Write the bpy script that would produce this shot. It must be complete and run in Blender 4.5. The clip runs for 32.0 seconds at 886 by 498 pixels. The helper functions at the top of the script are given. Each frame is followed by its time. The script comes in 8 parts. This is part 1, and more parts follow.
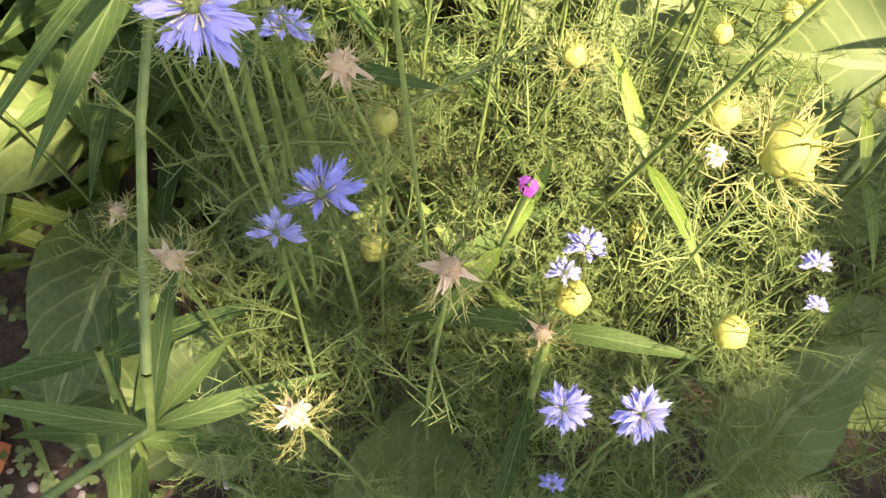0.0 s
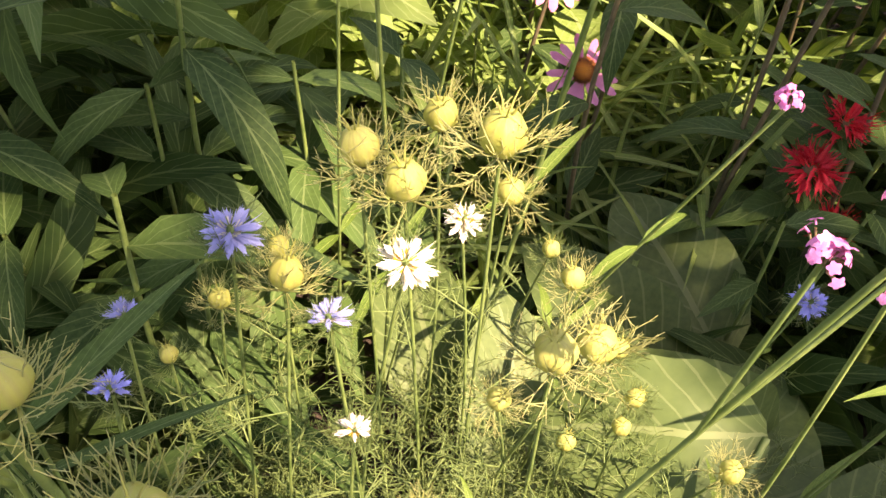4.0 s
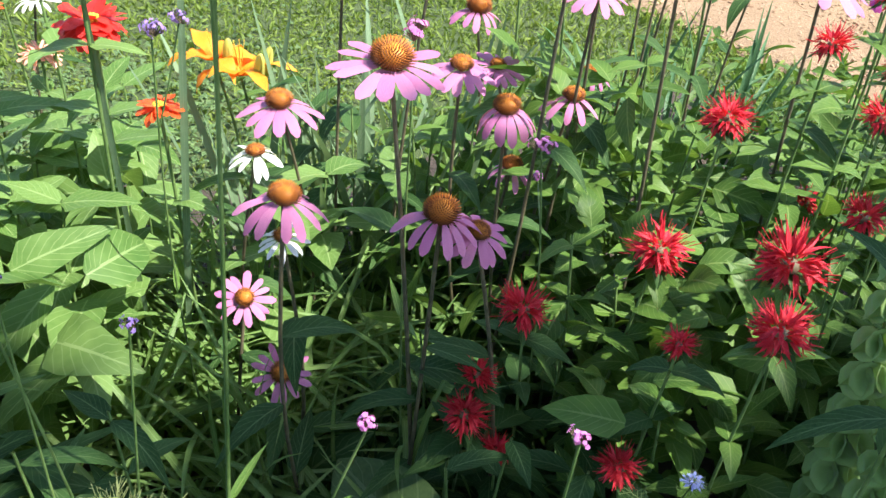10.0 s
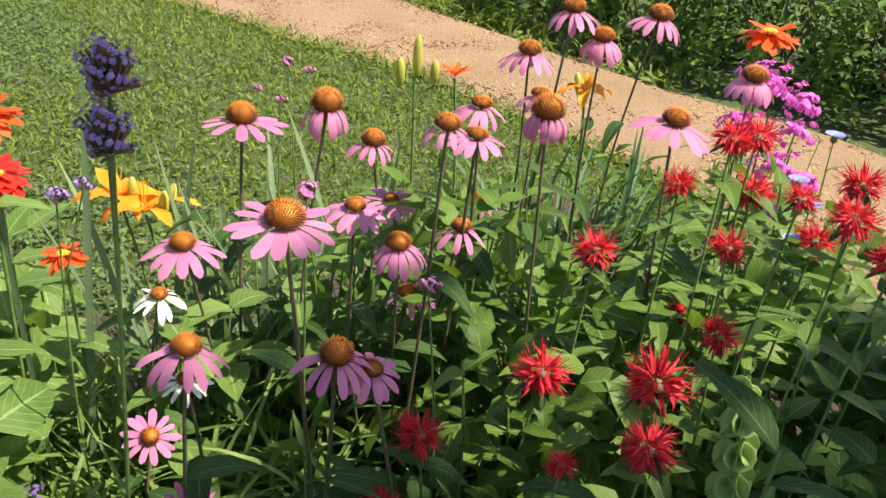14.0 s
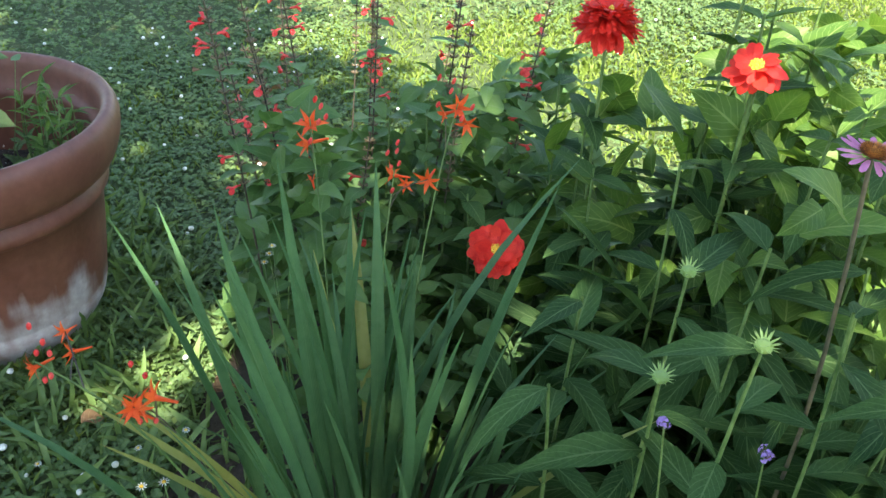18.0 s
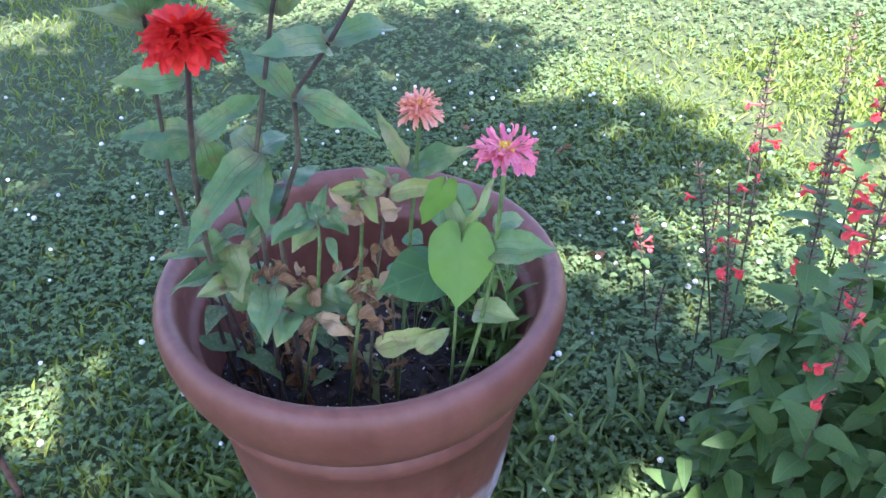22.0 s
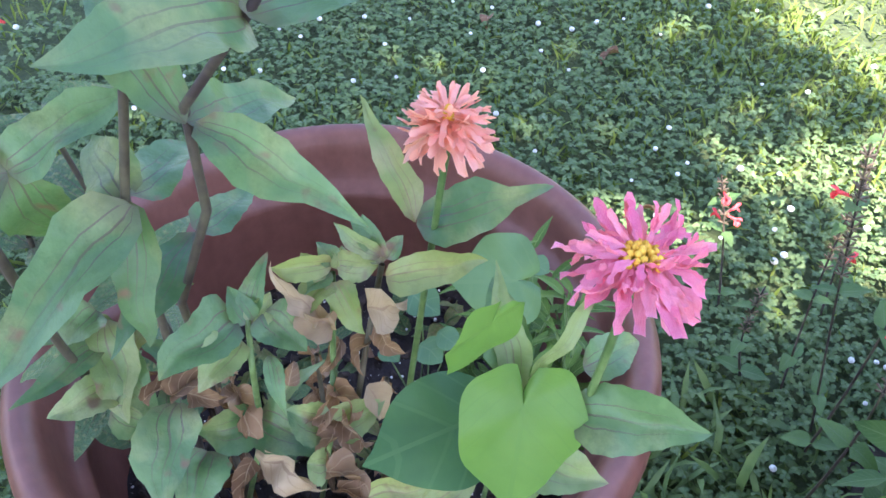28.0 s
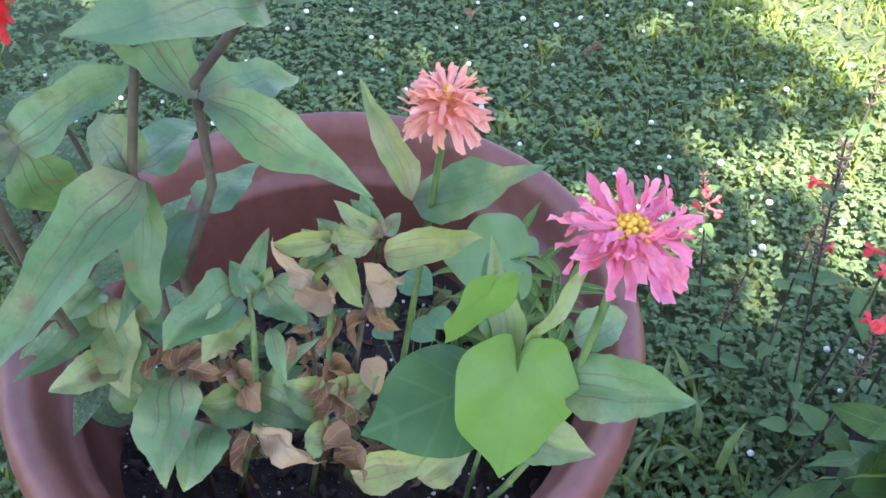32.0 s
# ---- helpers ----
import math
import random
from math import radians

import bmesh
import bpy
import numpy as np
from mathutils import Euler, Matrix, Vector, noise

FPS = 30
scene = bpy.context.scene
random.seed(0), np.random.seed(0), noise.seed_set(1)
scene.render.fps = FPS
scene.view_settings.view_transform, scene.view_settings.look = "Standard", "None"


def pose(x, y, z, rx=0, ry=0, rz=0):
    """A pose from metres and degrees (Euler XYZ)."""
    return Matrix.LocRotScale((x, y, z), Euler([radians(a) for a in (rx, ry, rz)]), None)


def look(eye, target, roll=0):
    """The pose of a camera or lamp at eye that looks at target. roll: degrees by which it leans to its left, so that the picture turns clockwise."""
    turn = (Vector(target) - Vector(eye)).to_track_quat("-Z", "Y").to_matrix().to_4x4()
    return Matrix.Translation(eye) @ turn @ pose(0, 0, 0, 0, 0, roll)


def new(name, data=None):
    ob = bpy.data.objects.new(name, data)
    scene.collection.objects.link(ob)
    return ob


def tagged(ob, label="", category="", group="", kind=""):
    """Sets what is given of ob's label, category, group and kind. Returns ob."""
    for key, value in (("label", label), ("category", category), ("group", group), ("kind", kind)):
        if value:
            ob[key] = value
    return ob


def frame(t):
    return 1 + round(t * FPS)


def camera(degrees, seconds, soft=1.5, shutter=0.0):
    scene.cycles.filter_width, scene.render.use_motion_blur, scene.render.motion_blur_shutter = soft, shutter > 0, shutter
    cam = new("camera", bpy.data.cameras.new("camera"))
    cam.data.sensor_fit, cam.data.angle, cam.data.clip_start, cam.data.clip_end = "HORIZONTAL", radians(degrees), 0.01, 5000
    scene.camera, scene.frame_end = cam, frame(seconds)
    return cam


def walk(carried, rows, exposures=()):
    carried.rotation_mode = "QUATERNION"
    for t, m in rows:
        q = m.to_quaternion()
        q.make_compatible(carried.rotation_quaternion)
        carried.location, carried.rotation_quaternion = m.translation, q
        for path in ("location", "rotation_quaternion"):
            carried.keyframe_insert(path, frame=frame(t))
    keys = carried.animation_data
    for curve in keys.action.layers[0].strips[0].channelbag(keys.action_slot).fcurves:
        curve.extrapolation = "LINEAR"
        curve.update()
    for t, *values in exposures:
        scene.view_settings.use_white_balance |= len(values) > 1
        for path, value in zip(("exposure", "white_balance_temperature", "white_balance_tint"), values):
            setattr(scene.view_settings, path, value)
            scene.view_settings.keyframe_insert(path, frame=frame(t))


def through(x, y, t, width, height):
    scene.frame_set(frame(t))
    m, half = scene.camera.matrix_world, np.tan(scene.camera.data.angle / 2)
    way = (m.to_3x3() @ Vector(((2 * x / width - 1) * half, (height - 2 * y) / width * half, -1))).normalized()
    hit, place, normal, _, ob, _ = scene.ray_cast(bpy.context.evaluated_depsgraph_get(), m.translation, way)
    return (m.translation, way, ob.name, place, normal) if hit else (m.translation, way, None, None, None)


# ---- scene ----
cam = camera(55.6, 32.0)
PATH = [
    (0, (-0.063, -0.121, 0.863), (-0.215, 0.589, -1.000), 5.7),
    (0.5, (-0.070, -0.102, 0.875), (-0.265, 0.687, -0.952), 1.5),
    (1, (-0.075, -0.093, 0.889), (-0.307, 0.776, -0.898), 1.4),
    (1.5, (-0.084, -0.083, 0.902), (-0.354, 0.852, -0.845), 2.5),
    (2, (-0.088, -0.081, 0.911), (-0.391, 0.918, -0.795), 3.5),
    (2.5, (-0.091, -0.073, 0.922), (-0.408, 0.985, -0.746), 4.4),
    (4.5, (-0.016, -0.035, 0.954), (-0.018, 1.278, -0.555), 7.2),
    (5, (0.023, -0.038, 0.973), (0.129, 1.306, -0.505), 8.3),
    (5.5, (0.045, -0.044, 0.999), (0.283, 1.325, -0.439), 10.5),
    (6, (0.080, -0.058, 1.037), (0.367, 1.366, -0.337), 7.7),
    (6.5, (0.090, -0.065, 1.075), (0.425, 1.439, -0.200), 6.2),
    (7, (0.092, -0.080, 1.116), (0.447, 1.469, -0.098), 4.8),
    (7.5, (0.085, -0.094, 1.128), (0.444, 1.466, -0.071), 4.4),
    (8, (0.068, -0.106, 1.122), (0.410, 1.420, -0.124), 5.0),
    (8.5, (0.052, -0.115, 1.137), (0.354, 1.403, -0.130), 4.6),
    (9, (0.045, -0.122, 1.141), (0.324, 1.402, -0.125), 4.4),
    (9.5, (0.051, -0.127, 1.152), (0.344, 1.436, -0.061), 4.6),
    (10, (0.057, -0.131, 1.169), (0.383, 1.478, 0.028), 4.4),
    (10.5, (0.057, -0.134, 1.189), (0.407, 1.515, 0.114), 4.0),
    (11, (0.060, -0.135, 1.203), (0.444, 1.542, 0.183), 3.6),
    (11.5, (0.072, -0.141, 1.217), (0.525, 1.547, 0.245), 3.6),
    (12, (0.082, -0.151, 1.233), (0.596, 1.548, 0.311), 3.5),
    (12.5, (0.088, -0.168, 1.252), (0.674, 1.532, 0.375), 3.6),
    (13, (0.087, -0.171, 1.256), (0.689, 1.536, 0.406), 3.7),
    (13.5, (0.084, -0.167, 1.257), (0.691, 1.515, 0.361), 4.6),
    (15.5, (-0.026, -0.273, 1.294), (-0.163, 1.441, 0.274), 6.2),
    (16, (-0.076, -0.317, 1.291), (-0.472, 1.327, 0.224), 7.0),
    (16.5, (-0.126, -0.377, 1.293), (-0.782, 1.158, 0.191), 6.5),
    (17, (-0.183, -0.448, 1.295), (-1.058, 0.944, 0.155), 6.0),
    (17.5, (-0.233, -0.501, 1.286), (-1.304, 0.743, 0.144), 5.9),
    (18, (-0.242, -0.534, 1.280), (-1.395, 0.401, 0.261), 3.7),
    (18.5, (-0.299, -0.612, 1.287), (-1.564, 0.179, 0.280), 2.0),
    (19, (-0.384, -0.668, 1.290), (-1.707, -0.005, 0.266), 3.3),
    (19.5, (-0.504, -0.757, 1.310), (-1.852, -0.152, 0.284), 3.7),
    (20, (-0.640, -0.762, 1.315), (-1.976, -0.163, 0.268), 3.9),
    (20.5, (-0.705, -0.760, 1.302), (-2.011, -0.145, 0.227), 4.1),
    (21, (-0.862, -0.802, 1.317), (-2.145, -0.086, 0.279), 3.3),
    (21.5, (-0.993, -0.835, 1.327), (-2.249, -0.076, 0.285), -0.6),
    (22, (-1.068, -0.837, 1.320), (-2.289, -0.051, 0.256), -1.0),
    (22.5, (-1.144, -0.805, 1.322), (-2.410, -0.032, 0.302), -2.2),
    (23, (-1.211, -0.752, 1.340), (-2.466, -0.006, 0.287), -1.5),
    (23.5, (-1.248, -0.731, 1.341), (-2.499, -0.016, 0.262), -1.7),
    (24, (-1.261, -0.705, 1.338), (-2.536, -0.034, 0.259), -2.9),
    (24.5, (-1.298, -0.680, 1.335), (-2.568, -0.056, 0.222), -2.4),
    (26.5, (-1.435, -0.622, 1.298), (-2.602, -0.074, 0.041), -1.8),
    (27, (-1.481, -0.622, 1.250), (-2.586, -0.010, -0.032), -0.8),
    (27.5, (-1.515, -0.595, 1.213), (-2.578, 0.046, -0.090), 0.9),
    (28, (-1.527, -0.579, 1.170), (-2.563, 0.103, -0.134), 1.0),
    (28.5, (-1.529, -0.571, 1.135), (-2.561, 0.135, -0.160), 0.9),
    (29, (-1.530, -0.562, 1.119), (-2.550, 0.153, -0.181), 2.0),
    (29.5, (-1.531, -0.557, 1.093), (-2.541, 0.195, -0.193), 2.5),
    (30, (-1.546, -0.554, 1.098), (-2.530, 0.192, -0.212), 3.8),
    (30.5, (-1.531, -0.557, 1.097), (-2.544, 0.201, -0.184), 1.5),
    (31, (-1.541, -0.560, 1.107), (-2.531, 0.195, -0.193), 3.1),
    (31.5, (-1.552, -0.558, 1.133), (-2.503, 0.178, -0.206), 5.9),
    (32, (-1.512, -0.602, 1.175), (-2.522, 0.114, -0.131), 2.8),
]
EXPOSURES = [(0, 2.6, 8900, 33), (1.0, 2.45, 9000, 33), (2.5, 2.15, 9300, 34), (4.5, 2.25, 9100, 40), (5.5, 2.3, 8600, 39), (6.2, 2.25, 8000, 35), (7, 2.0, 6200, 18), (8, 1.6, 6000, 16), (9, 1.8, 6700, 18), (10, 1.55, 6000, 11), (11, 1.2, 6900, 14), (13, 1.15, 6900, 11), (15.5, 1.05, 7300, 15), (17, 1.62, 6600, 17), (18, 2.38, 6600, 7), (19, 2.45, 5700, 20), (20, 2.6, 5600, 28), (22, 2.66, 5500, 34), (23, 2.25, 5500, 35), (24.5, 2.15, 5600, 33), (27, 2.95, 5800, 31), (32, 2.92, 5900, 32)]
walk(cam, [(t, look(eye, target, roll)) for t, eye, target, roll in PATH], EXPOSURES)

# ---- sky and sun ----
SUN_TURN, SUN_HIGH = 116.0, 58.0   # degrees to the right of +y, degrees over the horizon
SUN_WAY = Vector((math.sin(radians(SUN_TURN)) * math.cos(radians(SUN_HIGH)), math.cos(radians(SUN_TURN)) * math.cos(radians(SUN_HIGH)), math.sin(radians(SUN_HIGH))))
world = bpy.data.worlds.new("world")
scene.world = world
world.use_nodes = True
_nt = world.node_tree
_sky = _nt.nodes.new("ShaderNodeTexSky")
_sky.sky_type, _sky.sun_disc = "NISHITA", False
_sky.sun_elevation, _sky.sun_rotation = radians(SUN_HIGH), radians(SUN_TURN)
_nt.links.new(_sky.outputs[0], _nt.nodes["Background"].inputs[0])
_nt.nodes["Background"].inputs[1].default_value = 0.13
sun = new("sun", bpy.data.lights.new("sun", "SUN"))
sun.data.energy, sun.data.angle, sun.data.color = 4.6, radians(0.55), (1.0, 0.93, 0.80)
sun.matrix_world = look(SUN_WAY * 20, (0, 0, 0))

# ---- materials ----


def nodes_of(name):
    m = bpy.data.materials.new(name)
    m.use_nodes = True
    return m, m.node_tree, m.node_tree.nodes["Principled BSDF"]


def ramp(nt, fac, stops):
    r = nt.nodes.new("ShaderNodeValToRGB")
    while len(r.color_ramp.elements) < len(stops):
        r.color_ramp.elements.new(0.5)
    for e, (p, c) in zip(r.color_ramp.elements, stops):
        e.position, e.color = p, (*c, 1)
    nt.links.new(fac, r.inputs[0])
    return r.outputs[0]


def noise_of(nt, scale, detail=3.0, space="Object", rough=0.55):
    tc = nt.nodes.new("ShaderNodeTexCoord")
    n = nt.nodes.new("ShaderNodeTexNoise")
    n.inputs["Scale"].default_value, n.inputs["Detail"].default_value, n.inputs["Roughness"].default_value = scale, detail, rough
    nt.links.new(tc.outputs[space], n.inputs["Vector"])
    return n.outputs["Fac"]


def mixed(nt, fac, a, b, how="MIX"):
    m = nt.nodes.new("ShaderNodeMix")
    m.data_type, m.blend_type = "RGBA", how
    if isinstance(fac, float):
        m.inputs[0].default_value = fac
    else:
        nt.links.new(fac, m.inputs[0])
    for s, v in ((6, a), (7, b)):
        if isinstance(v, tuple):
            m.inputs[s].default_value = (*v, 1)
        else:
            nt.links.new(v, m.inputs[s])
    return m.outputs[2]


def calc(nt, how, a, b=0.0, clamp=False):
    m = nt.nodes.new("ShaderNodeMath")
    m.operation, m.use_clamp = how, clamp
    for s, v in ((0, a), (1, b)):
        if isinstance(v, (int, float)):
            m.inputs[s].default_value = v
        else:
            nt.links.new(v, m.inputs[s])
    return m.outputs[0]


def bumped(nt, bsdf, height, strength=0.3, distance=0.002):
    b = nt.nodes.new("ShaderNodeBump")
    b.inputs["Strength"].default_value, b.inputs["Distance"].default_value = strength, distance
    nt.links.new(height, b.inputs["Height"])
    nt.links.new(b.outputs[0], bsdf.inputs["Normal"])


def leafy(name, dark, light, vein, through=0.35, rough=0.5, spots=None, side_veins=9.0, ribs=False, island=True, gloss=0.3):
    """A leaf or petal: colour runs between two tones from piece to piece, veins follow the blade, light comes through."""
    m, nt, b = nodes_of(name)
    info = nt.nodes.new("ShaderNodeObjectInfo")
    geo = nt.nodes.new("ShaderNodeNewGeometry")
    rnd = calc(nt, "FRACT", calc(nt, "ADD", info.outputs["Random"], geo.outputs["Random Per Island"])) if island else info.outputs["Random"]
    grain = noise_of(nt, 38.0, 4.0)
    tone = calc(nt, "ADD", calc(nt, "MULTIPLY", rnd, 0.62), calc(nt, "MULTIPLY", calc(nt, "SUBTRACT", grain, 0.35), 1.1), True)
    col = mixed(nt, tone, dark, light)
    uv = nt.nodes.new("ShaderNodeTexCoord")
    sep = nt.nodes.new("ShaderNodeSeparateXYZ")
    nt.links.new(uv.outputs["UV"], sep.inputs[0])
    off = calc(nt, "ABSOLUTE", calc(nt, "SUBTRACT", sep.outputs[0], 0.5))
    if ribs:
        wave = calc(nt, "SINE", calc(nt, "MULTIPLY", off, 70.0))
        line = calc(nt, "MULTIPLY", calc(nt, "MAXIMUM", wave, 0.0), 0.45)
    else:
        mid = calc(nt, "LESS_THAN", off, 0.028)
        side = calc(nt, "SINE", calc(nt, "MULTIPLY", calc(nt, "SUBTRACT", sep.outputs[1], calc(nt, "MULTIPLY", off, 0.55)), side_veins * 6.283))
        side = calc(nt, "MULTIPLY", calc(nt, "GREATER_THAN", side, 0.93), 0.45)
        line = calc(nt, "MAXIMUM", calc(nt, "MULTIPLY", mid, 0.8), side)
    col = mixed(nt, line, col, vein)
    if spots:
        blot = noise_of(nt, 24.0, 3.0)
        col = mixed(nt, calc(nt, "MULTIPLY", calc(nt, "SUBTRACT", blot, 0.60, True), 7.0, True), col, spots)
    nt.links.new(col, b.inputs["Base Color"])
    b.inputs["Roughness"].default_value = rough
    b.inputs["Specular IOR Level"].default_value = gloss
    bumped(nt, b, calc(nt, "ADD", line, calc(nt, "MULTIPLY", grain, 0.6)), 0.35, 0.0012)
    if through:
        t = nt.nodes.new("ShaderNodeBsdfTranslucent")
        warm = mixed(nt, 1.0, col, (1.18, 1.12, 0.68), "MULTIPLY")
        nt.links.new(warm, t.inputs[0])
        mix = nt.nodes.new("ShaderNodeMixShader")
        mix.inputs[0].default_value = through
        nt.links.new(b.outputs[0], mix.inputs[1])
        nt.links.new(t.outputs[0], mix.inputs[2])
        nt.links.new(mix.outputs[0], nt.nodes["Material Output"].inputs[0])
    return m


def plain(name, dark, light, scale=60.0, rough=0.6, bump=0.3, metal=0.0, far=0.002):
    """Two tones mixed by grain at two scales, with relief."""
    m, nt, b = nodes_of(name)
    n1, n2 = noise_of(nt, scale, 5.0), noise_of(nt, scale / 9, 2.0)
    fac = calc(nt, "ADD", calc(nt, "MULTIPLY", n1, 0.9), calc(nt, "MULTIPLY", calc(nt, "SUBTRACT", n2, 0.5), 1.2))
    col = ramp(nt, fac, [(0.28, dark), (0.66, light)])
    nt.links.new(col, b.inputs["Base Color"])
    b.inputs["Roughness"].default_value, b.inputs["Metallic"].default_value = rough, metal
    bumped(nt, b, n1, bump, far)
    return m


def zinnia_leaf(name, dark, light, vein, worn, spread=1.0):
    """A clasping leaf: three long veins that start purple at the base and fade, pale worn patches, brown flecks."""
    m, nt, b = nodes_of(name)
    info = nt.nodes.new("ShaderNodeObjectInfo")
    tc = nt.nodes.new("ShaderNodeTexCoord")
    sep = nt.nodes.new("ShaderNodeSeparateXYZ")
    nt.links.new(tc.outputs["UV"], sep.inputs[0])
    grain, patch, fleck = noise_of(nt, 60.0, 4.0), noise_of(nt, 17.0, 3.0), noise_of(nt, 45.0, 2.0)
    tone = calc(nt, "ADD", calc(nt, "MULTIPLY", info.outputs["Random"], 0.7), calc(nt, "MULTIPLY", calc(nt, "SUBTRACT", grain, 0.4), 0.9), True)
    col = mixed(nt, tone, dark, light)
    col = mixed(nt, calc(nt, "MULTIPLY", calc(nt, "SUBTRACT", patch, 0.56 - 0.06 * spread, True), 4.5, True), col, worn)
    col = mixed(nt, calc(nt, "MULTIPLY", calc(nt, "SUBTRACT", noise_of(nt, 34.0, 5.0, rough=0.7), 0.50, True), 3.0, True), col, tuple(c * 0.75 for c in dark))
    col = mixed(nt, calc(nt, "MULTIPLY", calc(nt, "SUBTRACT", fleck, 0.68 - 0.03 * spread, True), 9.0, True), col, (0.20, 0.13, 0.065))
    off = calc(nt, "ABSOLUTE", calc(nt, "SUBTRACT", sep.outputs[0], 0.5))
    near = calc(nt, "SUBTRACT", 1.0, calc(nt, "MULTIPLY", sep.outputs[1], 1.5), True)
    mid = calc(nt, "LESS_THAN", off, 0.020)
    side = calc(nt, "LESS_THAN", calc(nt, "ABSOLUTE", calc(nt, "SUBTRACT", off, 0.19)), 0.012)
    line = calc(nt, "MAXIMUM", mid, side)
    foot = calc(nt, "MULTIPLY", calc(nt, "SUBTRACT", 0.16, sep.outputs[1], True), 4.0, True)
    col = mixed(nt, calc(nt, "MAXIMUM", calc(nt, "MULTIPLY", line, calc(nt, "ADD", calc(nt, "MULTIPLY", near, 0.75), 0.14)), foot), col, vein)
    nt.links.new(col, b.inputs["Base Color"])
    b.inputs["Roughness"].default_value, b.inputs["Specular IOR Level"].default_value = 0.42, 0.55
    bumped(nt, b, calc(nt, "ADD", calc(nt, "MULTIPLY", line, -0.8), calc(nt, "ADD", calc(nt, "MULTIPLY", grain, 0.7), calc(nt, "MULTIPLY", patch, 2.0))), 0.8, 0.004)
    t = nt.nodes.new("ShaderNodeBsdfTranslucent")
    nt.links.new(mixed(nt, 1.0, col, (1.15, 1.12, 0.7), "MULTIPLY"), t.inputs[0])
    mix = nt.nodes.new("ShaderNodeMixShader")
    mix.inputs[0].default_value = 0.3
    nt.links.new(b.outputs[0], mix.inputs[1])
    nt.links.new(t.outputs[0], mix.inputs[2])
    nt.links.new(mix.outputs[0], nt.nodes["Material Output"].inputs[0])
    return m


